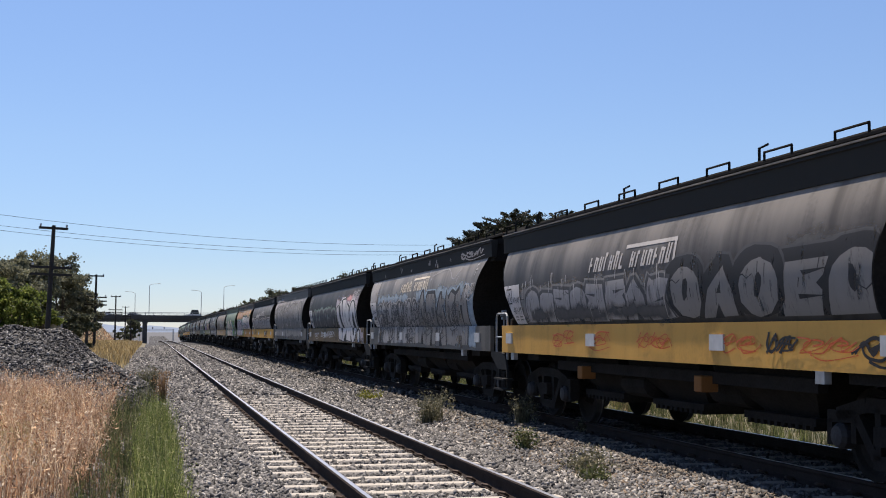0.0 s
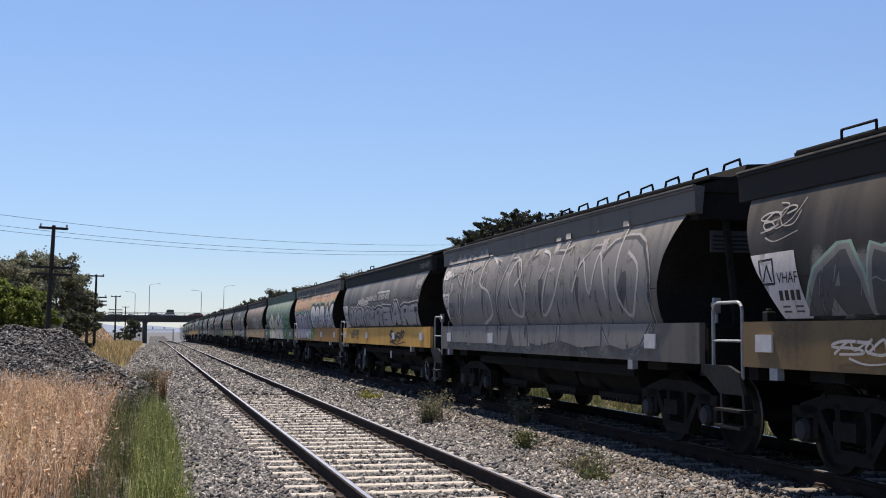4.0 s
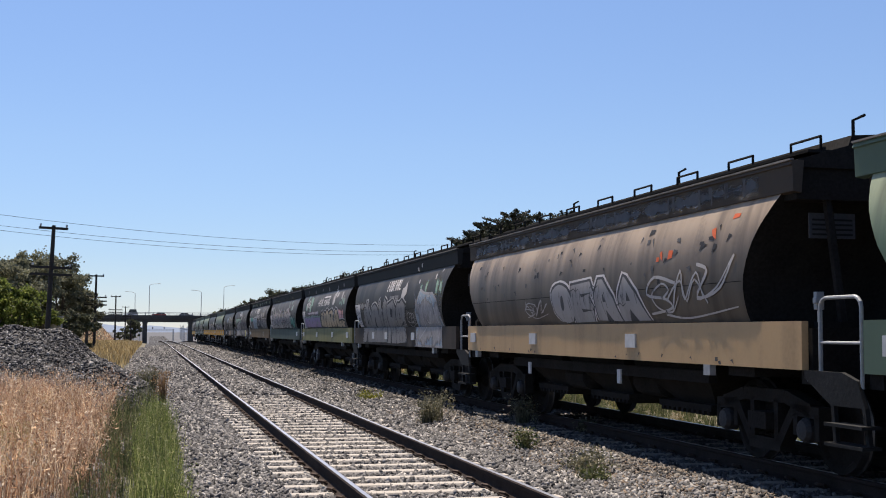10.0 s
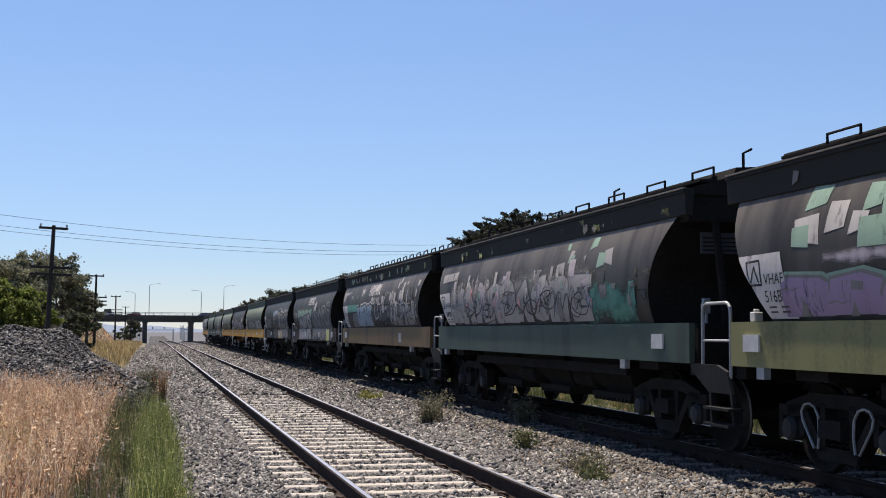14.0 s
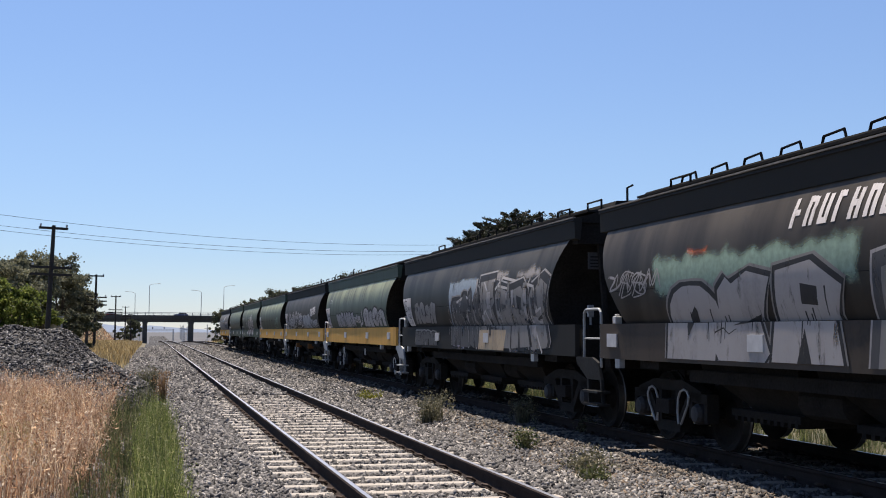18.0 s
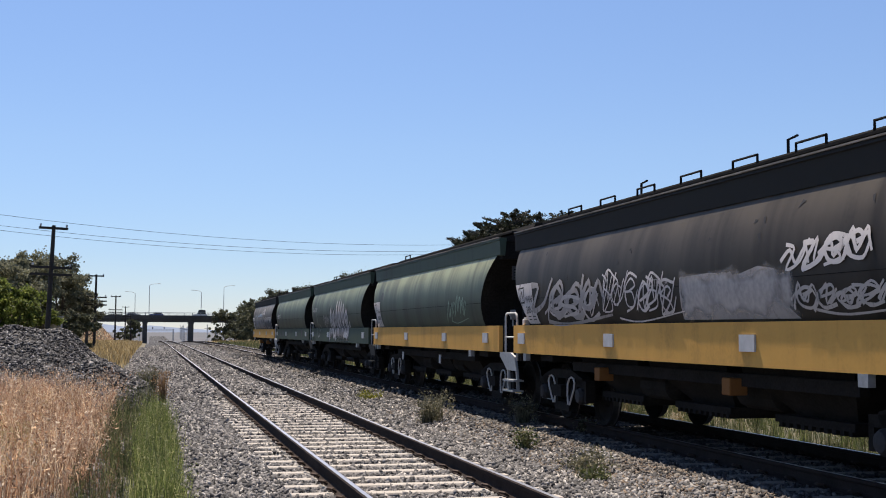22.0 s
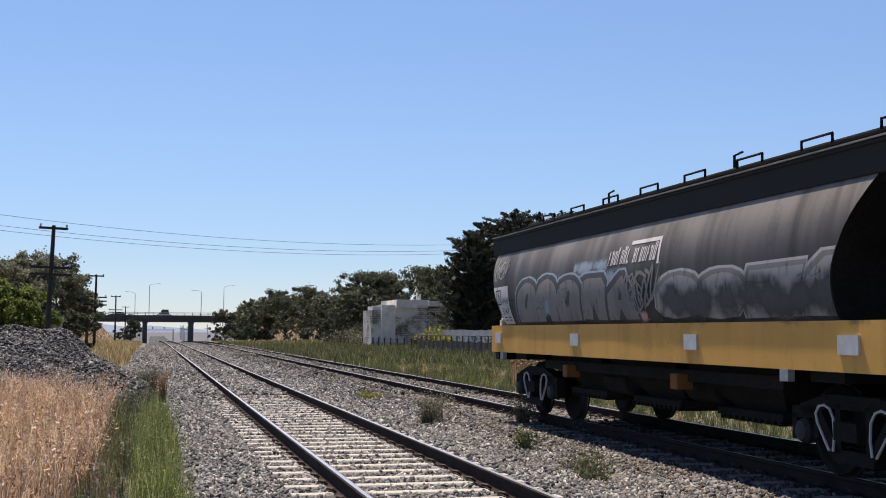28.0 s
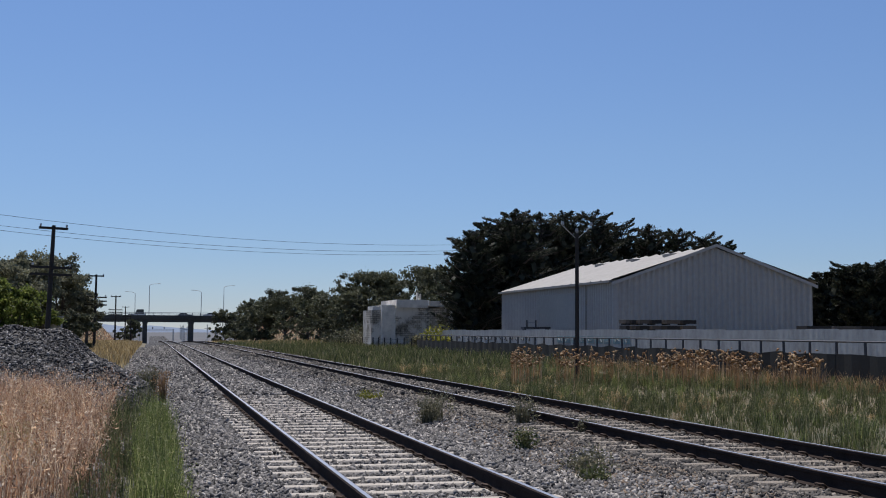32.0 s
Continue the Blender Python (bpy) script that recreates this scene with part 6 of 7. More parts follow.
def street_lamp(x, y, h, reach, base=5.75):
    p = tagged(new("street_lamp"), "tall grey street lamp with a curved arm on the bridge", "street lamp", "street lamps on the bridge")
    p.location = (x, y, base)
    part("mast", tube(bmesh.new(), [(0, 0, -0.3), (0, 0, h * 0.6), (0, 0, h)], 0.1, 6, taper=[0.12, 0.1, 0.07]), M["steelgrey"], p)
    part("arm", tube(bmesh.new(), [(0, 0, h - 0.05), (reach * 0.4, 0, h + 0.35), (reach, 0, h + 0.5)], 0.06, 6), M["steelgrey"], p)
    part("lamp_head", boxes((min(reach, reach * 1.28), max(reach, reach * 1.28), -0.15, 0.15, h + 0.42, h + 0.56), bevel=0.03), M["steelgrey"], p)


for px, h, reach in ((139, 8.0, 2.4), (238, 7.7, -2.4), (263, 10.0, 2.6), (356, 8.4, -2.4), (397, 9.7, 2.6), (493, 8.7, -2.4), (553, 7.9, 2.6)):
    d = 400 if reach < 0 else 390
    x, y = (px - 266) / 2275 * d, d
    street_lamp(x, y + (0.5 if reach < 0 else 1.0), h, reach)


def make_car(x, y, z, paint_key, van):
    c = tagged(new("car"), "small %s %s on the bridge road" % (paint_key[4:], "van" if van else "car"), "car", "traffic on the bridge")
    c.location = (x, y, z)
    h = 1.9 if van else 1.0
    bm = extrude_profile(bmesh.new(), [(-2.2, 0.35), (2.2, 0.35), (2.25, 0.8), (1.9, 0.95), (-2.1, 1.0), (-2.25, 0.7)], -0.85, 0.85)
    part("body", bm, M[paint_key], c)
    bm = extrude_profile(bmesh.new(), [(-1.9, 0.97), (1.0, 0.95), (0.4, 0.5 + h), (-1.6, 0.5 + h)], -0.75, 0.75)
    part("cabin", bm, M["glass"], c)
    part("roof", boxes((-1.55, 0.4, -0.74, 0.74, 0.49 + h, 0.54 + h)), M[paint_key], c)
    for wx in (-1.35, 1.35):
        for s in (-1, 1):
            wbm = bmesh.new()
            lathe(wbm, [(0.05, 0.68), (0.32, 0.7), (0.32, 0.86), (0.18, 0.88), (0.05, 0.86)], s, 12)
            for v in wbm.verts:
                v.co = Vector((v.co.y, v.co.x, v.co.z))
            part("wheel", wbm, M["black"], c).location = (wx, 0, 0.32)
    return c


CARS = []
for i in range(10):
    far = i % 3 == 1
    x = -14 + i * 11.5 + (i * 37 % 5)
    CARS.append((make_car(x, 397.5 if far else 393, 5.75, ("car_white", "car_grey", "car_white", "car_red", "car_grey", "car_blue")[i % 6], i % 4 == 2), x, far))


def traffic():
    for c, x, far in CARS:
        v = 1.6 if far else -1.9
        y = 397.5 if far else 393
        x = x - 40 if far else x
        walk(c, [(0.0, pose(x, y, 5.75, 0, 0, 0 if far else 180)), (16.0, pose(x + 16 * v, y, 5.75, 0, 0, 0 if far else 180)), (32.0, pose(x + 32 * v, y, 5.75, 0, 0, 0 if far else 180))])


# ---- telegraph poles ----
def telegraph_pole(x, y, top, base, arms, label):
    p = tagged(new("telegraph_pole"), label, "pole", "telegraph poles along the line")
    p.location = (x, y, base)
    h = top - base
    part("mast", tube(bmesh.new(), [(0, 0, -0.4), (0, 0, h * 0.5), (0, 0, h)], 0.13, 8, taper=[0.15, 0.12, 0.09]), M["timber"], p)
    for z, w, n in arms:
        arm = part("crossarm", boxes((-w, w, -0.13, -0.03, h - z - 0.06, h - z + 0.06)), M["timber"], p)
        for i in range(n):
            xx = -w * 0.88 + 2 * w * 0.88 * i / max(1, n - 1)
            part("insulator", tube(bmesh.new(), [(xx, -0.08, h - z + 0.06), (xx, -0.08, h - z + 0.12), (xx, -0.08, h - z + 0.2)], 0.05, 6, taper=[0.02, 0.06, 0.045]), M["white"], arm)
    return p


for x, y, top, lean in ((-5.0, 63, 6.65, 1.9), (-5.0, 116, 6.6, 0.6), (-5.05, 185, 6.6, 0.3), (-5.1, 261, 6.5, 0), (-5.2, 340, 6.0, 0)):
    p = telegraph_pole(x, y, top, -0.4 + grade(y), [(0.15, 0.7, 2), (2.1, 1.0, 2), (2.45, 1.0, 0), (2.8, 1.0, 0)][:3 if y < 80 else 4], "dark weathered timber pole with crossarms")
    p.rotation_euler = (0, radians(lean), 0)


def plan(px, dist):
    """Place in the plan by its bearing (the picture's column) and its depth before the camera."""
    a = 0.23555
    X = (px - 784) / 2150 * dist
    return X * math.cos(a) + dist * math.sin(a), dist * math.cos(a) - X * math.sin(a)


def power_pole():
    x, y = plan(1021.5, 50)
    p = tagged(new("power_pole"), "slim dark steel pole with a V-shaped top bracket", "pole")
    p.location = (x, y, -0.4)
    h = 5.95
    part("mast", tube(bmesh.new(), [(0, 0, -0.3), (0, 0, 3), (0, 0, h)], 0.1, 8, taper=[0.1, 0.09, 0.075]), M["timber"], p)
    for s in (-1, 1):
        br = part("bracket", tube(bmesh.new(), [(0, 0, h - 0.25), (s * 0.45, 0, h + 0.15), (s * 0.62, 0, h + 0.3)], 0.016, 6), M["steelgrey"], p)
        part("insulator", tube(bmesh.new(), [(s * 0.62, 0, h + 0.3), (s * 0.62, 0, h + 0.36), (s * 0.62, 0, h + 0.48)], 0.05, 6, taper=[0.02, 0.07, 0.05]), M["steelgrey"], br)
    part("insulator", tube(bmesh.new(), [(0, 0, h), (0, 0, h + 0.08), (0, 0, h + 0.2)], 0.05, 6, taper=[0.02, 0.07, 0.05]), M["steelgrey"], p)


power_pole()


def overhead_wires():
    (xa, ya), (xb, yb) = plan(-260, 82), plan(880, 124)
    for x, y, z in ((xa, ya, 11.6), (xb, yb, 11.2)):
        q = tagged(new("wire_pole"), "dark timber pole that carries the overhead wires", "pole")
        q.location = (x, y, -0.4)
        part("mast", tube(bmesh.new(), [(0, 0, -0.4), (0, 0, z)], 0.13, 8), M["timber"], q)
        part("crossarm", boxes((-0.9, 0.9, -0.06, 0.06, z - 0.9, z - 0.78)), M["timber"], q)
    for za, zb, off in ((10.6, 10.55, 0.0), (9.75, 9.95, -0.6), (9.4, 9.75, 0.6)):
        bm = bmesh.new()
        tube(bm, [(xa + (xb - xa) * t / 24 + off * 0.5, ya + (yb - ya) * t / 24 + off, za + (zb - za) * t / 24 - 1.3 * (1 - (t / 12 - 1) ** 2)) for t in range(25)], 0.016, 4)
        tagged(put(bm, "overhead_wire", M["timber"]), "thin dark sagging wire between tall poles", "wire", "overhead wires")


overhead_wires()

# relay hut behind the heap
x, y = plan(97, 84)
hut = tagged(new("relay_hut"), "plain pale grey metal relay hut beside the line", "hut")
hut.location = (x, y, -0.4)
part("wall", boxes((-0.55, 0.55, -0.5, 0.5, -0.2, 2.75), bevel=0.02), M["fence_white"], hut)
part("roof", boxes((-0.62, 0.62, -0.58, 0.58, 2.75, 2.83)), M["steelgrey"], hut)
part("door", boxes((-0.42, 0.42, -0.53, -0.5, 0.1, 2.4)), M["fence_white"], hut)


# ---- shed ----
def make_shed():
    s = tagged(new("storage_shed"), "large grey corrugated-iron shed with a low gable roof", "shed")
    x0, x1, y0, y1, e, r = 30.4, 45.2, 77, 104, 5.0, 7.35
    xm = (x0 + x1) / 2
    def corr(n, a, b, z0, z1f, along_x, fixed):
        bm = bmesh.new()
        rows = []
        for i in range(n * 4 + 1):
            t = i / (n * 4)
            u = a + (b - a) * t
            d = (0, 0.1, 0.1, 0)[i % 4]
            zt = z1f(u)
            p = (u, fixed - d) if along_x else (fixed - d, u)
            rows.append((bm.verts.new((*p, z0)), bm.verts.new((*p, zt))))
        for A, B in zip(rows, rows[1:]):
            bm.faces.new((A[0], B[0], B[1], A[1]))
        return bm
    g = lambda u: e + (r - e) * (1 - abs(u - xm) / (xm - x0))
    part("gable_wall", corr(34, x0, x1, -0.4, g, True, y0), M["shed_wall"], s)
    part("gable_wall", corr(34, x0, x1, -0.4, g, True, y1), M["shed_wall"], s)
    part("side_wall", corr(60, y0, y1, -0.4, lambda u: e, False, x0), M["shed_wall"], s)
    part("side_wall", corr(60, y0, y1, -0.4, lambda u: e, False, x1), M["shed_wall"], s)
    for sg in (-1, 1):
        bm = bmesh.new()
        xe = xm + sg * (xm - x0 + 0.3)
        zz = e - 0.3 * (r - e) / (xm - x0)
        prev = None
        for i in range(55):
            y = y0 - 0.25 + (y1 - y0 + 0.5) * i / 54
            d = 0.12 if i % 4 == 0 else 0
            a, b = bm.verts.new((xe, y, zz + 0.06 + d)), bm.verts.new((xm, y, r + 0.06 + d))
            if prev:
                bm.faces.new((prev[0], a, b, prev[1]))
            prev = (a, b)
        part("roof_slope", bm, M["shed_roof"], s, "pale ribbed roof sheets")
    for y in (82, 89, 96):
        part("ridge_vent", boxes((xm - 1.4, xm - 0.7, y - 0.7, y + 0.7, r - 0.5, r - 0.12)), M["shed_roof"], s)
    part("downpipe", tube(bmesh.new(), [(x0 - 0.12, 82.2, -0.3), (x0 - 0.12, 82.2, e - 0.1)], 0.06, 6), M["shed_roof"], s)
    part("roller_door", boxes((x0 - 0.1, x0 - 0.04, 83.5, 93, -0.3, 4.4)), M["shed_wall"], s)
    for sg in (-1, 1):
        bm = bmesh.new()
        vs = [bm.verts.new((xm + sg * (xm - x0 + 0.3) * a, y0 - 0.28 + d, e - 0.35 + (r - e + 0.4) * (1 - a) + dz)) for a in (0, 1) for d in (0, 0.04) for dz in (0, 0.22)]
        for q in ((0, 1, 5, 4), (2, 6, 7, 3), (0, 4, 6, 2), (1, 3, 7, 5), (0, 2, 3, 1), (4, 5, 7, 6)):
            bm.faces.new([vs[k] for k in q])
        part("barge_board", bm, M["shed_wall"], s)
    part("gutter", boxes((x0 - 0.4, x0 - 0.2, y0, y1, e - 0.14, e + 0.02)), M["shed_roof"], s)
    return s


make_shed()


# ---- fences ----
def make_fences():
    f = tagged(new("sheet_fence"), "long pale corrugated sheet fence", "fence")
    def panel():
        bm = bmesh.new()
        rows = []
        for i in range(25):
            d = 0.006 if i % 4 in (1, 2) else 0.0
            rows.append([bm.verts.new((d + t, i * 0.0998, z)) for t, z in ((0, -0.5), (0, 1.62), (0.012, 1.62), (0.012, -0.5))])
        for A, B in zip(rows, rows[1:]):
            for k in range(4):
                bm.faces.new((A[k], B[k], B[(k + 1) % 4], A[(k + 1) % 4]))
        return bm
    for i in range(36):
        shared("fence_panel", panel, M["fence_white"], f, "fence_panel").location = (26.0, 28 + i * 2.4, 0.03 * math.sin(i * 1.3) + 0.0012 * i)
    g = tagged(new("mesh_fence"), "wire fence with dark posts and sagging dark shade cloth", "fence")
    for i in range(44):
        ob = shared("fence_post", lambda: tube(bmesh.new(), [(0, 0, -0.6), (0, 0, 1.2)], 0.05, 6), M["post"], g, "fence_post")
        ob.location, ob.rotation_euler = (22.6, 26.5 + i * 1.75, 0), (radians(2.5 * math.sin(i * 2.1)), 0, 0)
    part("top_rail", tube(bmesh.new(), [(22.6, 26.5, 1.2), (22.6, 60, 1.19), (22.6, 103.4, 1.2)], 0.035, 6), M["post"], g)
    for i in range(22):
        bm = bmesh.new()
        rows = []
        y0 = 26.5 + i * 3.5
        for k in range(8):
            top = 0.8 + 0.03 * math.sin(i * 1.7 + k) - 0.05 * math.sin(math.pi * k / 7)
            xx = 22.54 + 0.02 * math.sin(i + k * 1.9)
            rows.append([bm.verts.new((xx + d, y0 + k * 0.4985, z)) for d, z in ((0, -0.6), (0, top), (0.01, top), (0.01, -0.6))])
        for A, B in zip(rows, rows[1:]):
            for k in range(4):
                bm.faces.new((A[k], B[k], B[(k + 1) % 4], A[(k + 1) % 4]))
        part("shade_cloth", bm, M["cloth"], g)


make_fences()
tag_rnd = random.Random(5)
fence_tags = bpy.data.objects["sheet_fence"]
for i in range(16):
    y0 = 80.5 + i * 1.4
    pts = [(25.985, y0 + 0.22 * k, tag_rnd.uniform(0.84, 1.2)) for k in range(5)]
    part("sprayed_tag", tube(bmesh.new(), pts, 0.03, 4), M["post"], fence_tags, "dark sprayed tag on the pale sheet")

for i in range(9):
    y0 = 63.5 + i * 1.42
    part("painted_panel", boxes((25.978, 25.986, y0, y0 + 1.2, 0.82, 1.24)), M["teal_wash"], fence_tags, "faded teal paint on the pale sheet")
    pts = [(25.97, y0 + 0.15 + 0.2 * k, tag_rnd.uniform(0.88, 1.18)) for k in range(5)]
    part("sprayed_tag", tube(bmesh.new(), pts, 0.022, 4), M["fence_white"], fence_tags, "pale sprayed tag on a painted panel")

# low wire fence running on in front of the ruin
x0, y0 = plan(655, 122)
lf = tagged(new("post_fence"), "low old post-and-wire fence in dry grass", "fence")
for i in range(14):
    part("fence_post", tube(bmesh.new(), [(22.6, 106 + i * 3.2, -0.6), (22.6, 106 + i * 3.2, 0.9)], 0.06, 6), M["timber"], lf)
for z in (0.4, 0.75):
    part("wire", tube(bmesh.new(), [(22.6, 106, z), (22.6, 147.6, z)], 0.02, 4), M["post"], lf)


def blockwork(name):
    """Old painted blockwork: courses, peeling render, dark rain stains."""
    m = paint(name, (0.62, 0.58, 0.52), (0.07, 0.066, 0.06), 0.9, 0.9, 0.15)
    n, l = m.node_tree.nodes, m.node_tree.links
    b = n["Principled BSDF"]
    tc, turn, brick, peel = n.new("ShaderNodeTexCoord"), n.new("ShaderNodeMapping"), n.new("ShaderNodeTexBrick"), n.new("ShaderNodeTexNoise")
    turn.inputs["Rotation"].default_value = (math.pi / 2, 0, 0)
    brick.inputs["Scale"].default_value, brick.inputs["Brick Width"].default_value, brick.inputs["Row Height"].default_value = 1.0, 0.42, 0.22
    brick.inputs["Mortar Size"].default_value = 0.022
    brick.inputs["Color1"].default_value, brick.inputs["Color2"].default_value, brick.inputs["Mortar"].default_value = (0.95, 0.92, 0.86, 1), (0.5, 0.48, 0.45, 1), (0.3, 0.29, 0.28, 1)
    peel.inputs["Scale"].default_value, peel.inputs["Detail"].default_value = 0.55, 6
    l.new(tc.outputs["Object"], turn.inputs["Vector"])
    l.new(turn.outputs[0], brick.inputs["Vector"])
    l.new(tc.outputs["Object"], peel.inputs["Vector"])
    bare = ramp(n, l, peel.outputs[0], [(0.5, (0, 0, 0)), (0.56, (1, 1, 1))])
    mx = n.new("ShaderNodeMix")
    mx.data_type, mx.blend_type = 'RGBA', 'MULTIPLY'
    src = b.inputs["Base Color"].links[0].from_socket
    l.new(bare.outputs[0], mx.inputs[0])
    l.new(src, mx.inputs[6])
    l.new(brick.outputs["Color"], mx.inputs[7])
    l.new(mx.outputs[2], b.inputs["Base Color"])
    return m


M["ruin"] = blockwork("stained_painted_blockwork")


def make_ruin():
    r = tagged(new("ruined_building"), "roofless stained concrete building", "building")
    d = 128
    def block(name, pa, pb, zt, thick, mat, zb=-1.0, near=0.0):
        (xa, ya), (xb, yb) = plan(pa, d), plan(pb, d)
        y = (ya + yb) / 2 - near
        return part(name, boxes((xa, xb, y, y + thick, zb, zt)), M[mat], r)
    block("wall", 657, 705, 3.75, 5.0, "ruin")
    block("rendered_pier", 674, 699, 4.25, 5.5, "ruin_pale", near=0.6)
    block("wall", 699, 758, 4.0, 9.0, "ruin", near=0.3)
    block("wall", 758, 809, 4.0, 8.0, "ruin")
    block("roof_slab", 700, 758, 4.85, 9.0, "ruin_pale", 4.0, 0.5)
    block("roof_slab", 758, 806, 4.72, 8.0, "ruin_pale", 4.15, 0.3)
    block("parapet", 660, 676, 4.15, 3.0, "ruin_pale", 3.75)
    block("roof_vent", 738, 741, 5.6, 0.3, "ruin_pale", 4.8)
    block("roof_vent", 743, 746, 5.5, 0.3, "ruin_pale", 4.8)
    return r


make_ruin()


# ---- yard clutter behind the fence ----
def timber_stack(pa, pb, dist, z0, rows, label):
    (xa, ya), (xb, _) = plan(pa, dist), plan(pb, dist)
    s = tagged(new("timber_stack"), label, "timber stack")
    s.location = (xa, ya, z0)
    w = xb - xa
    n = max(2, int(w / 1.2))
    for k in range(rows):
        for i in range(n):
            a = i * w / n + 0.05 * ((i * 7 + k * 3) % 3)
            part("board", boxes((a, a + w / n - 0.12, -0.5, 0.5 + 0.1 * (k % 2), k * 0.34 + 0.08, k * 0.34 + 0.3)), M["bark" if (i + k) % 4 == 1 else "timber"], s)
            part("bearer", boxes((a + 0.1, a + 0.2, -0.5, 0.5, k * 0.34, k * 0.34 + 0.08)), M["timber"], s)
    return s


for px, wpx in ((1102, 22), (1127, 44), (1174, 60)):
    timber_stack(px, px + wpx, 72, 1.6, 2, "stack of weathered dark boards and pallets")
timber_stack(1418, 1580, 60, 1.55, 1, "low dark pile of boards behind the fence")
x, y = plan(925, 92)
rack = tagged(new("steel_rack"), "low steel frame with an uneven load of scrap", "rack")
rack.location = (x, y, 1.55)
part("deck", boxes((0, 2.1, -0.4, 0.4, 0.2, 0.34)), M["post"], rack)
for a in (0.3, 1.0):
    part("upright", boxes((a, a + 0.1, -0.05, 0.05, 0.34, 0.85)), M["post"], rack)
part("crossbar", boxes((0.3, 1.1, -0.04, 0.04, 0.62, 0.7)), M["steelgrey"], rack)
for a in (0.1, 1.9):
    part("leg", boxes((a, a + 0.1, -0.35, 0.35, -1.8, 0.2)), M["post"], rack)
for px, wpx, zt in ((1102, 132, 1.6), (1418, 160, 1.55)):
    (xa, ya), (xb, _) = plan(px, 72 if zt > 1.57 else 60), plan(px + wpx, 72 if zt > 1.57 else 60)
    st = tagged(new("loading_bench"), "dark timber bench that carries the stacked boards", "bench")
    part("bench_top", boxes((xa, xb, ya - 0.6, ya + 0.7, zt - 0.12, zt)), M["timber"], st)
    for a in (xa + 0.2, xb - 0.4):
        part("leg", boxes((a, a + 0.2, ya - 0.5, ya + 0.5, -0.6, zt - 0.12)), M["timber"], st)


# ---- trees ----
def leaf_cloud(centres, radii, per, size, flat=1.0):
    """Small leaf cards round many clump centres."""
    n = len(centres) * per
    c = np.repeat(np.asarray(centres), per, 0)
    rr = np.repeat(np.asarray(radii), per)
    d = rng.normal(size=(n, 3)) * (rr * 0.55)[:, None]
    d[:, 2] *= flat
    p = c + d
    q = np.array([(-1, -0.6, 0), (1, -0.6, 0), (0.8, 0.7, 0), (-0.8, 0.7, 0)]) * rng.uniform(0.6, 1.3, (n, 1, 1)) * size
    v = np.einsum('nij,nkj->nki', rotations(n), q) + p[:, None, :]
    return v.reshape(-1, 3), (np.arange(4)[None] + 4 * np.arange(n)[:, None])


def finish_tree(t, bm, centres, radii, per, size, flat, mat):
    part("trunk", bm, M["bark"], t)
    v, f = leaf_cloud(centres, radii, per, size, flat)
    np_mesh("crown", v, f, M[mat], t)
    return t


def gum(x, y, base, height, spread, label, clumps=60, per=70, size=0.2, trunk_h=0.3, mat="leaf_gum", flat=0.75):
    """A branching tree with a crown of separate leaf clumps."""
    t = tagged(new("tree"), label, "tree")
    t.location = (x, y, base)
    bm = bmesh.new()
    tube(bm, [(0, 0, -0.5), (0.1, 0, height * trunk_h), (0.2, 0.1, height * 0.7)], 0.2, 8, taper=[0.04 * height, 0.028 * height, 0.01 * height])
    centres, radii = [], []
    boughs, per, size = 11, int(per * 1.5), size * 0.52
    for k in range(boughs):
        a, u = k * 2.4 + rng.uniform(-0.4, 0.4), rng.uniform(0.08, 1) if trunk_h < 0.15 else rng.uniform(0.25, 1)
        r = spread * rng.uniform(0.35, 0.95) * math.sin(math.pi * (0.3 + 0.55 * u))
        hub = Vector((r * math.cos(a), r * math.sin(a), height * (trunk_h + (0.93 - trunk_h) * u)))
        s = Vector((0.1, 0, height * (trunk_h * 0.9 + 0.2 * u)))
        tube(bm, [s, (s + hub) / 2 + Vector((0, 0, -0.05 * height)), hub], 0.1, 5, taper=[0.016 * height, 0.01 * height, 0.004 * height])
        for _ in range(2 * clumps // boughs):
            d = Vector(rng.normal(size=3)) * spread * 0.27
            d.z *= 0.55
            c = hub + d
            c.z = min(c.z, height * 0.95)
            centres.append(tuple(c))
            radii.append(0.055 * height * rng.uniform(0.5, 1.3))
    return finish_tree(t, bm, centres, radii, per, size, flat, mat)


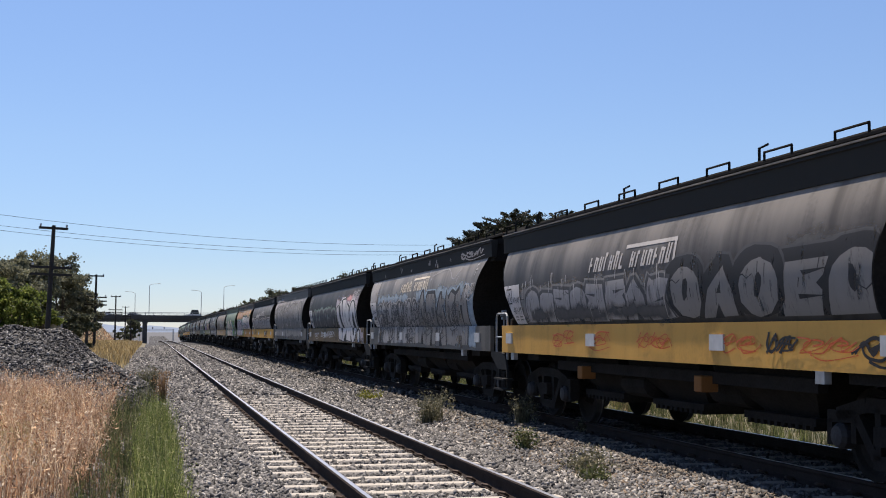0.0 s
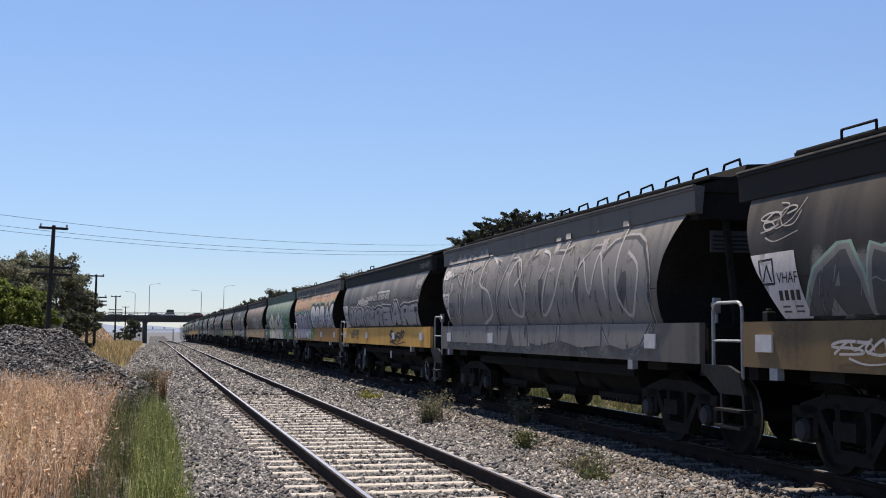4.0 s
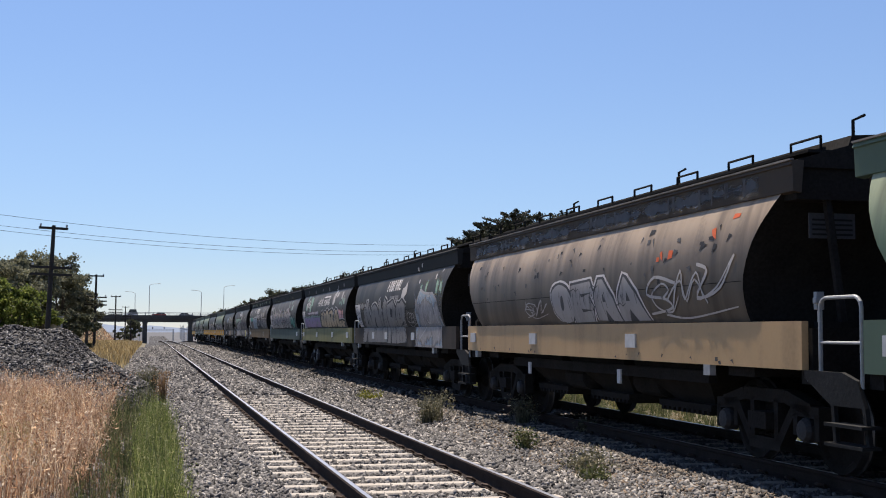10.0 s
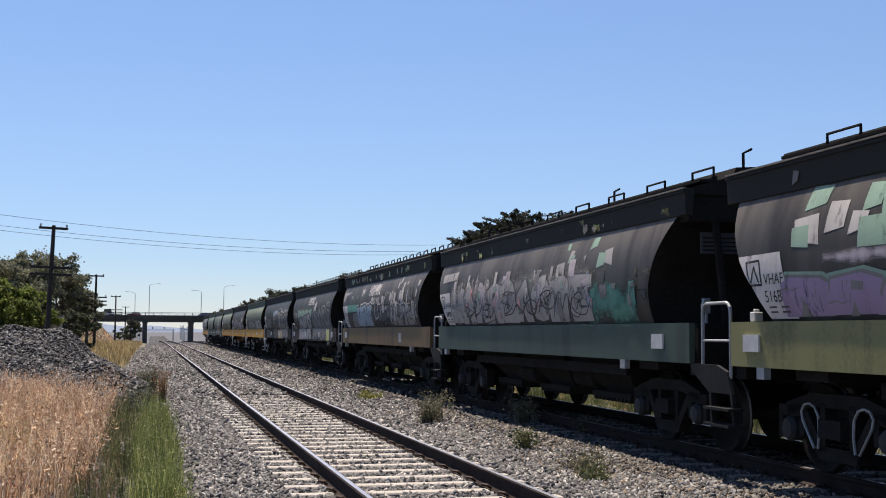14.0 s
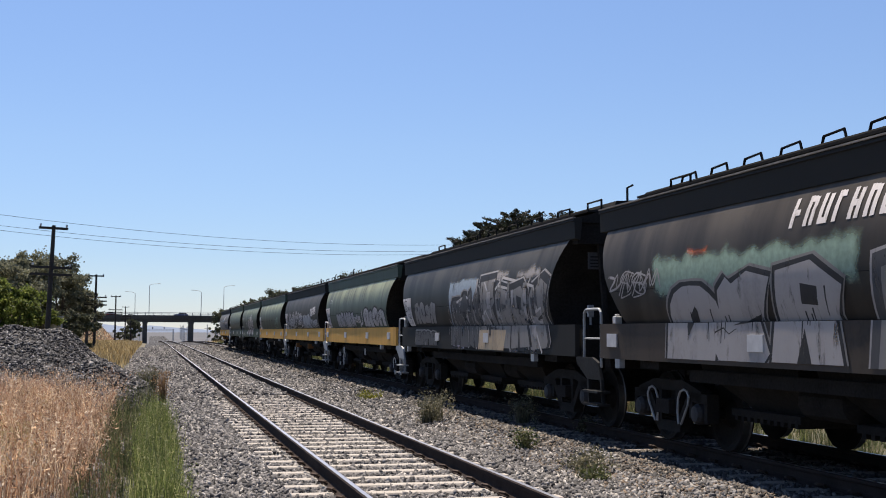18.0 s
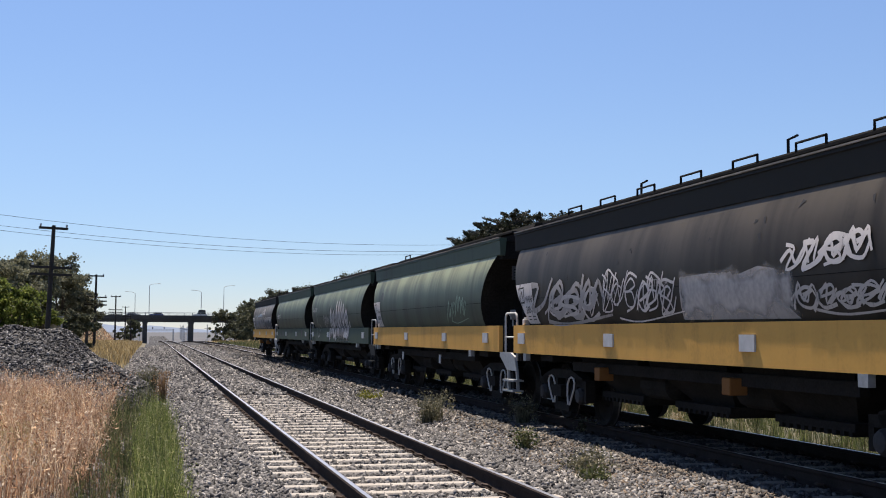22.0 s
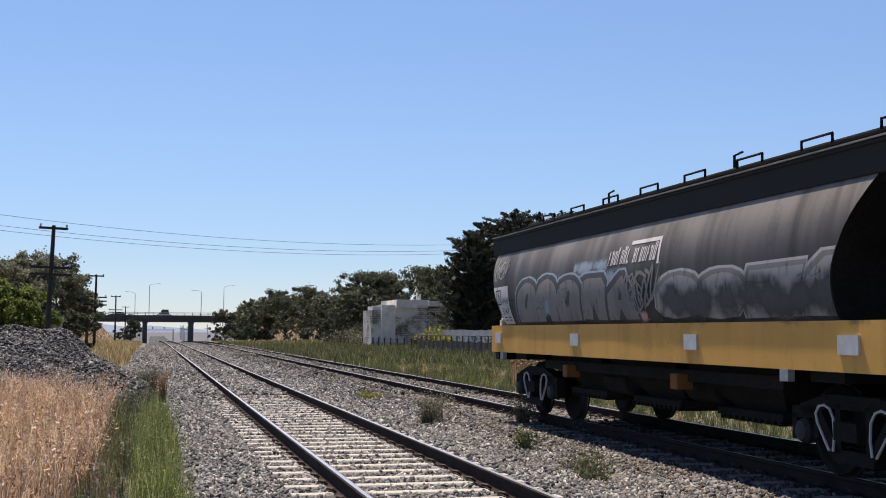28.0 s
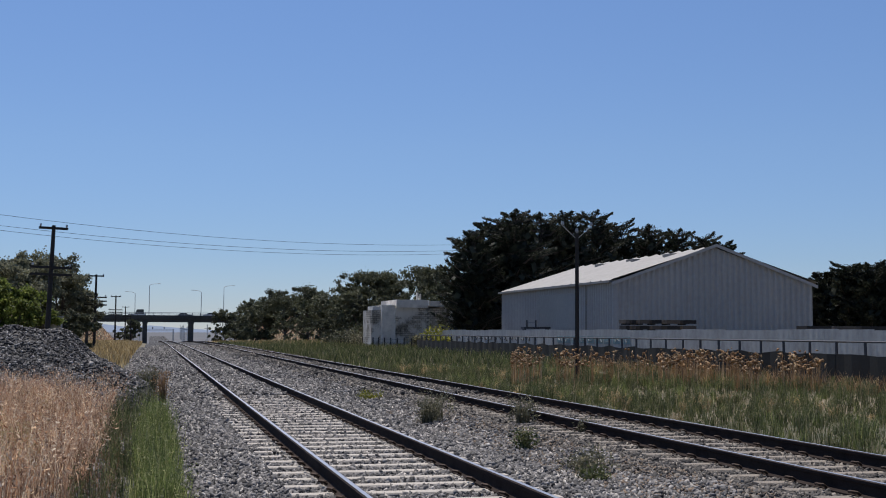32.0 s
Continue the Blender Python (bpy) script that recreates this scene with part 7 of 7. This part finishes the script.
def cypress(x, y, base, height, spread, label, limbs=92, per=250, size=0.104):
    """A dark conifer: level limbs that turn up at the tips and carry flat feathered sprays."""
    t = tagged(new("tree"), label, "tree")
    t.location = (x, y, base)
    bm = bmesh.new()
    tube(bm, [(0, 0, -0.5), (0, 0, height * 0.3), (0, 0, height * 0.9)], 0.2, 8, taper=[0.05 * height, 0.035 * height, 0.008 * height])
    cards = []
    for k in range(limbs):
        u = (k + rng.uniform(0, 1)) / limbs
        a = k * 2.4 + rng.uniform(-0.5, 0.5)
        r = spread * (1 - 0.5 * max(0, u - 0.5) / 0.5) * rng.uniform(0.55, 1.2)
        z0 = height * (0.05 + 0.88 * u)
        out = Vector((math.cos(a), math.sin(a), 0))
        start = Vector((0, 0, z0))
        rise = rng.uniform(0.08, 0.36) * r
        tip = start + out * r + Vector((0, 0, min(rise, height - z0)))
        tube(bm, [start, start.lerp(tip, 0.5) - Vector((0, 0, 0.1 * r)), tip], 0.08, 4, taper=[0.012 * height, 0.007 * height, 0.002 * height])
        s = rng.uniform(0.1, 1.0, per) ** 0.7
        wide = (1.02 - s) * 0.5 * r + 0.05
        side = Vector((-out.y, out.x, 0))
        p = np.array(start)[None] + s[:, None] * np.array(out * r)[None] + (s ** 2.2 * (tip.z - z0))[:, None] * np.array([[0, 0, 1.0]])
        p += (rng.normal(size=per) * wide * 0.6)[:, None] * np.array(side)[None]
        p[:, 2] += rng.normal(size=per) * (0.05 + 0.14 * (1 - s)) + 0.05
        along = np.array((out + Vector((0, 0, 0.4))).normalized())[None] + rng.normal(size=(per, 3)) * 0.4
        along /= np.linalg.norm(along, axis=1)[:, None]
        across = np.cross(along, rng.normal(size=(per, 3)))
        across /= np.linalg.norm(across, axis=1)[:, None] + 1e-6
        L, W = (size * rng.uniform(1.0, 2.4, per))[:, None], (size * rng.uniform(0.35, 0.7, per))[:, None]
        cards.append(np.stack([p - across * W, p + across * W, p + along * L + across * W * 0.3, p + along * L - across * W * 0.3], 1))
    m = 650
    d = rng.normal(size=(m, 3))
    d *= (rng.uniform(0, 1, m) ** 0.4 / np.linalg.norm(d, axis=1))[:, None]
    p = d * np.array([0.62 * spread, 0.62 * spread, 0.42 * height]) + np.array([0, 0, 0.48 * height])
    q = np.array([(-1, -0.6, 0), (1, -0.6, 0), (0.7, 0.8, 0), (-0.7, 0.8, 0)]) * rng.uniform(0.25, 0.5, (m, 1, 1))
    cards.append(np.einsum('nij,nkj->nki', rotations(m), q) + p[:, None, :])
    part("trunk", bm, M["bark"], t)
    v = np.concatenate(cards).reshape(-1, 3)
    np_mesh("crown", v, np.arange(len(v)).reshape(-1, 4), M["leaf_dark"], t)
    return t


for px, dist, top, sp in ((838, 118, 404, 4.0), (880, 124, 384, 4.4), (910, 121, 366, 4.8), (958, 128, 372, 5.0), (1005, 131, 368, 4.8), (1050, 134, 370, 4.6), (1090, 139, 390, 4.6), (1150, 141, 394, 4.6), (1200, 146, 402, 4.2), (1250, 149, 412, 4.2), (1285, 152, 424, 3.2)):
    x, y = plan(px, dist)
    cypress(x, y, -0.4, (595 - top) / 2150 * dist + 1.84, sp, "tall dark green cypress with layered sprays")
for px, dist, top, sp in ((1462, 122, 474, 3.0), (1505, 120, 460, 3.4), (1545, 118, 458, 3.2), (1590, 118, 460, 3.2)):
    x, y = plan(px, dist)
    cypress(x, y, -0.4, (590 - top) / 2150 * dist + 1.84, sp, "dark green bushy cypress behind the shed")
for px, dist, top, sp in ((792, 160, 470, 4.6), (748, 165, 476, 4.2), (700, 190, 494, 4.6), (660, 185, 482, 5.2), (618, 180, 508, 4.6), (640, 150, 520, 3.6), (585, 200, 520, 4.8), (545, 205, 508, 4.6), (505, 222, 514, 5.2), (476, 226, 518, 4.6), (455, 240, 535, 3.6)):
    x, y = plan(px, dist)
    gum(x, y, -0.5, (589 - top) / 2150 * dist + 1.94, sp, "grey-green gum tree with a rounded crown", 90, 60, 0.24, 0.06)
for px, dist, top, sp in ((400, 376, 548, 5.5), (425, 372, 550, 5), (233, 340, 568, 3.2), (440, 372, 560, 4)):
    x, y = plan(px, dist)
    gum(x, y, -2.9, (588 - top) / 2150 * dist + 4.3, sp, "small dark gum tree by the bridge", 54, 40, 0.42, 0.12)
for px, dist, top, sp in ((58, 104, 440, 3.2), (15, 100, 456, 3.0), (108, 112, 468, 2.6), (-25, 96, 450, 3.4), (132, 120, 508, 1.8), (154, 122, 520, 1.0)):
    x, y = plan(px, dist)
    gum(x, y, -0.4, (584 - top) / 2150 * dist + 1.84, sp, "grey-green gum tree with a rounded crown", 72, 80, 0.17, 0.2, "leaf_pale")
for px, dist, top, sp in ((12, 78, 500, 2.2), (48, 82, 520, 1.7), (-30, 76, 495, 2.4), (75, 88, 540, 1.4), (125, 96, 548, 1.6)):
    x, y = plan(px, dist)
    gum(x, y, -0.4, (587 - top) / 2150 * dist + 1.84, sp, "bright green leafy shrub beside the line", 60, 70, 0.14, 0.06, "leaf_bright" if px < 60 else "leaf_gum")


def bush(px, dist, h, w, mat, label, n=14, per=60, size=0.08, base=None):
    x, y = plan(px, dist)
    b = tagged(new("bush"), label, "bush")
    b.location = (x, y, ground_z(x, y) if base is None else base)
    bm = bmesh.new()
    for k in range(6):
        a = k * 1.05
        tube(bm, [(0, 0, -0.1), (0.3 * w * math.cos(a), 0.3 * w * math.sin(a), h * 0.7)], 0.02, 4)
    part("stem_tuft", bm, M["bark"], b)
    c = [(w * rng.uniform(-0.6, 0.6), w * rng.uniform(-0.6, 0.6), h * rng.uniform(0.25, 0.85)) for _ in range(n)]
    v, f = leaf_cloud(c, [0.22 * h + 0.12 * w] * n, per, size, 0.8)
    np_mesh("foliage", v, f, M[mat], b)
    return b


for px, dist, h, w, mat in ((770, 112, 2.2, 1.6, "leaf_yellow"), (790, 108, 1.6, 1.2, "leaf_yellow"), (620, 140, 2.6, 3.0, "leaf_gum"), (640, 135, 1.8, 2.0, "leaf_grey"), (590, 150, 1.6, 2.4, "leaf_gum"), (745, 110, 1.5, 1.0, "leaf_grey")):
    bush(px, dist, h, w, mat, {"leaf_yellow": "yellow-flowering bush in the dry grass", "leaf_gum": "dark green low bush beside the line", "leaf_grey": "grey-green dry bush beside the fence"}[mat])

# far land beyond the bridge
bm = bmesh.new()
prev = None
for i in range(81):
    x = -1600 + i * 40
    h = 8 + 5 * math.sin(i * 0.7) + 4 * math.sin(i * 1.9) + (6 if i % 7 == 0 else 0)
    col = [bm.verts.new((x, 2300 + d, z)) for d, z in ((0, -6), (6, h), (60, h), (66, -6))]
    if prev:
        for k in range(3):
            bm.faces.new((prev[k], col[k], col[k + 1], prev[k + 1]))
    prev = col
tagged(put(bm, "backdrop", M["haze"]), "far low tree line with a pale blue glow for haze", "horizon", kind="structure")
for i, (x, y) in enumerate([(-6 + 0.4 * k, 470 + 38 * k) for k in range(9)] + [(14 + 0.5 * k, 455 + 40 * k) for k in range(9)] + [(21, 470), (26, 500), (31, 540), (36, 520)]):
    p = tagged(new("line_mast"), "slim grey mast beside the line beyond the bridge", "mast", "masts beyond the bridge")
    p.location = (x, y, grade(y) - 0.4)
    part("shaft", tube(bmesh.new(), [(0, 0, -0.3), (0, 0, 7.2 + (i * 7 % 4) * 0.5)], 0.14, 6), M["steelgrey"], p)
    part("crossarm", boxes((-1.1, 1.1, -0.06, 0.06, 6.6, 6.72)), M["steelgrey"], p)
g = tagged(new("signal_gantry"), "pale steel lattice gantry across the far tracks", "gantry")
g.location = (0, 560, grade(560))
for x in (-8, 10):
    part("leg", boxes((x - 0.25, x + 0.25, -0.25, 0.25, -0.6, 6.4)), M["steelgrey"], g)
for z in (5.6, 6.3):
    part("beam", boxes((-8, 10, -0.15, 0.15, z, z + 0.15)), M["steelgrey"], g)
for k in range(12):
    part("brace", boxes((-8 + k * 1.5, -7.85 + k * 1.5, -0.1, 0.1, 5.75, 6.3)), M["steelgrey"], g)
for x in (-3, 1, 6):
    part("signal_head", boxes((x - 0.2, x + 0.2, -0.3, -0.1, 6.4, 7.4)), M["black"], g)


# ---- loose ballast ----
def scatter(n, x0, x1, y0, y1):
    return rng.uniform(x0, x1, n), rng.uniform(y0, y1, n)


def ballast_field(zones):
    out, size = [], []
    for y0, y1, dens, s in zones:
        n = int((y1 - y0) * 12.0 * dens)
        x, y = scatter(n, -1.8, 10.2, y0, y1)
        z = np.array([bed_z(v) for v in x])
        k = rng.uniform(0.55, 1.4, n)
        gauge = (np.abs(x - TRACK_A) < 1.35) | (np.abs(x - TRACK_B) < 1.35)
        phase = (y / SPACING) % 1.0
        ragged = 0.155 + 0.06 * np.sin(x * 9.0 + np.floor(y / SPACING) * 2.3)
        on_sleeper = gauge & (np.abs(phase - 0.5) < ragged) & (y < 31)
        rail = np.minimum(np.abs(np.abs(x - TRACK_A) - RAIL_HALF), np.abs(np.abs(x - TRACK_B) - RAIL_HALF)) < 0.09
        in_way = (y < 10.5) | ((x < 0.69 * y + 0.6) & (x > -0.13 * y - 0.4))
        keep = ~(on_sleeper & (rng.uniform(0, 1, n) > 0.05)) & ~rail & in_way
        z = z + np.where(gauge & (y >= 31), 0.035, 0.0)
        out.append(np.stack([x, y, z + s * rng.uniform(-0.3, 0.9, n)], -1)[keep])
        size.append((s * k)[keep])
    return np.concatenate(out), np.concatenate(size)


for zones, blocky, where in ((((-12, 10.5, 14, 0.05), (10.5, 15, 740, 0.028), (15, 21, 560, 0.0295), (21, 30, 290, 0.034), (30, 44, 130, 0.042)), True, ""),
                             (((44, 75, 64, 0.056), (75, 140, 22, 0.08)), False, "far_")):
    c, s = ballast_field(zones)
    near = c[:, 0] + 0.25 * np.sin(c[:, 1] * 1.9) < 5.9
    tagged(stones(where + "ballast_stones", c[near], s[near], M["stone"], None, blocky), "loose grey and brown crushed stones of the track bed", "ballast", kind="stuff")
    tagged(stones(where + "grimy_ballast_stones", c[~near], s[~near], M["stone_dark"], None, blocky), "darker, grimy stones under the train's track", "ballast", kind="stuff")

# heap of stone
n = 56000
x, y = scatter(n, -12, 0.6, 28, 68)
h = np.array([heap_height(a, b) for a, b in zip(x, y)])
keep = h > 0.08
tagged(stones("stone_heap", np.stack([x, y, h - 0.42], -1)[keep], rng.uniform(0.022, 0.056, n)[keep], M["heap"], None, True), "long heap of dark grey crushed stone beside the line", "stone heap", kind="stuff")
hx, hy = lines((-12.4, 0.6, 26)), lines((28, 68, 40))
core = np_mesh("heap_core", [(a, b, heap_height(a, b) - 0.5) for b in hy for a in hx],
               [(j * 27 + i, j * 27 + i + 1, (j + 1) * 27 + i + 1, (j + 1) * 27 + i) for j in range(40) for i in range(26)], M["heap"])
tagged(core, "dark packed core of the stone heap", "stone heap", kind="structure")


def grass_patch(name, n, x0, x1, y0, y1, hmin, hmax, w, lean, mat, label, accept=None):
    x, y = scatter(n, x0, x1, y0, y1)
    if accept is not None:
        k = accept(x, y)
        x, y = x[k], y[k]
    z = np.array([ground_z(a, b) for a, b in zip(x, y)])
    ob = blades(name, np.stack([x, y, z], -1), rng.uniform(hmin, hmax, len(x)), np.full(len(x), w), lean, M[mat])
    return tagged(ob, label, "grass", kind="stuff")


def clumpy(x, y, f=0.9, cut=0.0, seed=0.0):
    return np.sin(x * 2.1 * f + seed) * np.sin(y * 1.3 * f + 1.7 * seed) + np.sin((x + y) * 0.7 * f + seed) * 0.6 > cut


def tufts(name, n, per, x0, x1, y0, y1, hmin, hmax, w, spread, mat, label, seeds=0, seed_size=0.012, accept=None):
    """Grass in tufts: blades that fan out from one root, with seed heads near their tips."""
    x, y = scatter(n, x0, x1, y0, y1)
    if accept is not None:
        k = accept(x, y)
        x, y = x[k], y[k]
    n = len(x)
    z = np.array([ground_z(a, b) for a, b in zip(x, y)])
    tall = rng.uniform(hmin, hmax, n)
    root = np.repeat(np.stack([x, y, z], -1), per, 0)
    m = n * per
    root[:, :2] += rng.normal(size=(m, 2)) * 0.05
    h = np.repeat(tall, per) * rng.uniform(0.55, 1.05, m)
    a = rng.uniform(0, math.tau, m)
    out = np.stack([np.cos(a), np.sin(a), np.zeros(m)], -1) * (spread * h * rng.uniform(0, 1, m) ** 0.7)[:, None]
    up = np.array([0, 0, 1.0])
    mid, tip = root + up * (0.55 * h)[:, None] + out * 0.3, root + up * h[:, None] + out
    sd = np.stack([np.cos(a + 1.57), np.sin(a + 1.57), np.zeros(m)], -1) * w
    v = np.stack([root - sd, root + sd, mid + sd * 0.8, mid - sd * 0.8, tip + sd * 0.3, tip - sd * 0.3], 1).reshape(-1, 3)
    f = (np.array([(0, 1, 2, 3), (3, 2, 4, 5)])[None] + 6 * np.arange(m)[:, None, None]).reshape(-1, 4)
    tagged(np_mesh(name, v, f, M[mat]), label, "grass", kind="stuff")
    if seeds:
        pick = rng.integers(0, m, seeds)
        t = rng.uniform(0.7, 1.03, seeds)[:, None]
        p = mid[pick] + (tip[pick] - mid[pick]) * (t - 0.55) / 0.45 + rng.normal(size=(seeds, 3)) * 0.012
        q = np.array([(-0.45, -1, 0), (0.45, -1, 0), (0.3, 1, 0), (-0.3, 1, 0)]) * seed_size * rng.uniform(0.5, 1.6, (seeds, 1, 1))
        vv = np.einsum('nij,nkj->nki', rotations(seeds), q) + p[:, None, :]
        tagged(np_mesh(name + "_seed_heads", vv.reshape(-1, 3), np.arange(4 * seeds).reshape(-1, 4), M[mat]), "seed heads of the " + label, "grass", kind="stuff")


M["thatch"] = leafy("dead_thatch_blade", [(0, (0.1, 0.05, 0.032)), (0.6, (0.21, 0.115, 0.07)), (1, (0.4, 0.26, 0.17))], 0.4, 2.5)
tufts("dry_grass", 2300, 26, -7.5, -0.75, 10, 33, 0.35, 1.02, 0.0028, 0.62, "dry", "tall dry pinkish-brown summer grass", 72000, 0.015, lambda x, y: clumpy(x, y, 2.0, -0.1, 0.7))
grass_patch("tall_stalks", 320, -7, -0.8, 12, 32, 0.85, 1.25, 0.003, 0.3, "dry", "single tall dry stalks above the grass")
grass_patch("dead_thatch", 26000, -7.5, -0.35, 10, 34, 0.06, 0.42, 0.004, 0.9, "thatch", "low dead reddish thatch between the tall grass")
tufts("straw_grass", 520, 30, -7, -1.5, 10, 28, 0.3, 0.75, 0.0035, 0.6, "straw", "golden straw grass among the dry grass", 12000, 0.014, lambda x, y: clumpy(x, y, 0.6, 0.1, 2.0))
tufts("green_grass", 230, 34, -0.12, 0.36, 10.5, 25, 0.25, 0.82, 0.003, 0.34, "green", "tall upright green grass at the ballast edge", 9000, 0.011)
tufts("edge_grass", 90, 26, -0.75, -0.1, 10.5, 24, 0.2, 0.6, 0.003, 0.45, "verge", "half-dry grass beside the tall green grass", 3500, 0.011)
grass_patch("thin_green_grass", 1400, -0.7, 0.2, 22, 40, 0.3, 0.7, 0.006, 0.3, "verge", "thin grass on the ballast shoulder")
tufts("verge_grass", 2100, 24, 10.0, 22.3, 14, 62, 0.16, 0.56, 0.005, 0.45, "verge", "rough half-dry verge grass beside the track", 26000, 0.016)
tufts("dry_verge_grass", 330, 22, 10.0, 22.3, 20, 62, 0.15, 0.5, 0.005, 0.6, "straw", "pale dry grass in patches along the fence", 8000, 0.016, lambda x, y: clumpy(x, y, 0.35, 0.25, 4.0) | (x > 20.6))
tufts("green_verge_grass", 800, 24, 9.9, 19, 13, 62, 0.2, 0.5, 0.005, 0.35, "green", "greener grass close to the track", 0, 0.01, lambda x, y: clumpy(x, y, 0.4, 0.0))
grass_patch("far_verge_grass", 30000, 10.2, 30, 60, 200, 0.3, 0.75, 0.025, 0.5, "verge", "rough verge grass along the far line")
grass_patch("far_straw_grass", 14000, -12, -1.2, 60, 200, 0.3, 0.7, 0.025, 0.5, "straw", "golden dry grass by the line")
grass_patch("low_verge_grass", 42000, 9.9, 22.3, 13, 62, 0.06, 0.26, 0.006, 0.7, "verge", "short rough grass between the taller tufts")
grass_patch("abutment_grass", 6000, -46, -9, 352, 372, 0.3, 0.9, 0.07, 0.5, "dry", "dry grass on the earth bank of the bridge")
grass_patch("far_abutment_grass", 4000, 30, 50, 352, 372, 0.3, 0.9, 0.07, 0.5, "dry", "dry grass on the earth bank of the bridge")
grass_patch("bank_grass", 9000, 12, 40, 150, 330, 0.3, 0.8, 0.05, 0.5, "straw", "dry grass on the far bank")


def thistles():
    """Dead thistles along the fence: stems with round heads."""
    stem_r, stem_h, heads, hs = [], [], [], []
    for _ in range(300):
        px = rng.choice([rng.uniform(985, 1095), rng.uniform(1110, 1265), rng.uniform(1160, 1260), rng.uniform(1270, 1345), rng.uniform(1365, 1450), rng.uniform(905, 960)])
        d = rng.uniform(41, 47) if px < 1300 else rng.uniform(37, 40)
        x, y = plan(px, d)
        x = min(x, 22.2)
        h = rng.uniform(0.7, 1.25)
        for k in range(rng.integers(2, 5)):
            ox, oy = rng.uniform(-0.16, 0.16, 2)
            stem_r.append((x + ox * 0.3, y + oy * 0.3, -0.35))
            stem_h.append(h * rng.uniform(0.75, 1.05))
            heads.append((x + ox, y + oy, -0.35 + stem_h[-1]))
            hs.append(rng.uniform(0.035, 0.075))
    tagged(blades("thistle_stems", np.array(stem_r), np.array(stem_h), np.full(len(stem_h), 0.008), 0.12, M["thistle"], droop=0.0), "dry brown thistle stems along the fence", "thistle", kind="stuff")
    tagged(stones("thistle_heads", np.array(heads), np.array(hs) * 1.0, M["thistle"]), "round pale orange heads of dead thistles", "thistle", kind="stuff")
    n = 2600
    x, y = scatter(n, 19.5, 22.4, 30, 62)
    tagged(blades("dry_thistle_leaves", np.stack([x, y, np.full(n, -0.35)], -1), rng.uniform(0.2, 0.75, n), np.full(n, 0.007), 0.6, M["thistle"]), "brown dead leaves and stalks by the fence", "thistle", kind="stuff")


thistles()


def weed(px, dist, h, w, mat, label, n=120):
    x, y = plan(px, dist)
    t = tagged(new("weed"), label, "weed")
    t.location = (x, y, bed_z(x))
    a, r = rng.uniform(0, math.tau, n), w * np.sqrt(rng.uniform(0, 1, n)) * 0.5
    st = blades("stem_tuft", np.stack([r * np.cos(a) * 0.5, r * np.sin(a) * 0.5, np.zeros(n)], -1), h * rng.uniform(0.5, 1, n), np.full(n, 0.006), 0.4 * w / h, M[mat], t)
    c = [(w * 0.5 * rng.uniform(-1, 1), w * 0.5 * rng.uniform(-1, 1), h * rng.uniform(0.2, 0.95)) for _ in range(34)]
    v, f = leaf_cloud(c, [0.09] * 34, 14, 0.016, 1.0)
    tagged(np_mesh("leaf_tuft", v, f, M[mat], t), kind="stuff")
    tagged(st, kind="stuff")
    return t


for px, dist, h, w, mat, label in ((770, 23.5, 0.62, 0.7, "leaf_grey", "grey-green seeding weed in the ballast"), (757, 23.0, 0.5, 0.4, "leaf_grey", "grey-green weed in the ballast"),
                                   (925, 22.0, 0.5, 0.5, "leaf_grey", "grey seeding weed between the tracks"), (930, 18.0, 0.3, 0.3, "verge", "low green weed between the tracks"),
                                   (1035, 15.2, 0.28, 0.55, "leaf_grey", "low dry weed between the tracks"), (658, 31.0, 0.22, 0.5, "leaf_yellow", "small yellow-green weed tuft in the ballast"),
                                   (1050, 14.3, 0.12, 0.3, "verge", "low green weed between the tracks"), (1036, 20.0, 0.2, 0.15, "leaf_grey", "tiny pale weed beside the rail"),
                                   (276, 33.0, 0.95, 0.3, "leaf_grey", "tall grey seeding weed at the ballast edge"), (292, 30.0, 0.85, 0.35, "thistle", "tall brown seeding dock at the ballast edge"), (262, 37.0, 0.8, 0.5, "leaf_grey", "tall dry seeding weed at the ballast edge")):
    weed(px, dist, h, w, mat, label)

# small stones and dirt on the soil strip between the tracks
n = 5200
x, y = scatter(n, 4.9, 6.2, 11, 26)
tagged(stones("earth_crumbs", np.stack([x, y, np.array([bed_z(v) for v in x]) + 0.02], -1), rng.uniform(0.01, 0.03, n), M["earth"]), "brown dirt and small stones between the tracks", "gravel", kind="stuff")

# sleepers, nearest to the camera as single pieces
def bm_sleeper():
    pts = [(-0.125, -0.4), (0.125, -0.4), (0.1, -0.187), (0.085, -0.172), (-0.085, -0.172), (-0.1, -0.187)]
    bm = extrude_profile(bmesh.new(), pts, -1.3, 1.3)
    for v in bm.verts:
        v.co = Vector((v.co.y, v.co.x, v.co.z - (0.02 if abs(v.co.y) < 0.4 else 0)))
    return bm


def bm_clip(s):
    bm = bmesh.new()
    tube(bm, [(s * 0.06, -0.06, -0.15), (s * 0.1, -0.07, -0.125), (s * 0.14, -0.03, -0.12), (s * 0.13, 0.03, -0.125), (s * 0.09, 0.05, -0.13), (s * 0.06, 0.03, -0.14)], 0.017, 5)
    return bm


for track, cx in ((track_a, TRACK_A), (track_b, TRACK_B)):
    for i in range(-20, 64):
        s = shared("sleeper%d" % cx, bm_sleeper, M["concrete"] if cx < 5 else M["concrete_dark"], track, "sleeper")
        s.location = (cx, (i + 0.5) * SPACING, 0)
        if 14 <= i <= 48:
            for side in (-1, 1):
                for inner in (-1, 1):
                    cl = shared("clip%d" % inner, lambda: bm_clip(inner), M["clip"], s, "rail_clip")
                    cl.location = (side * RAIL_HALF, 0, 0)

motions()
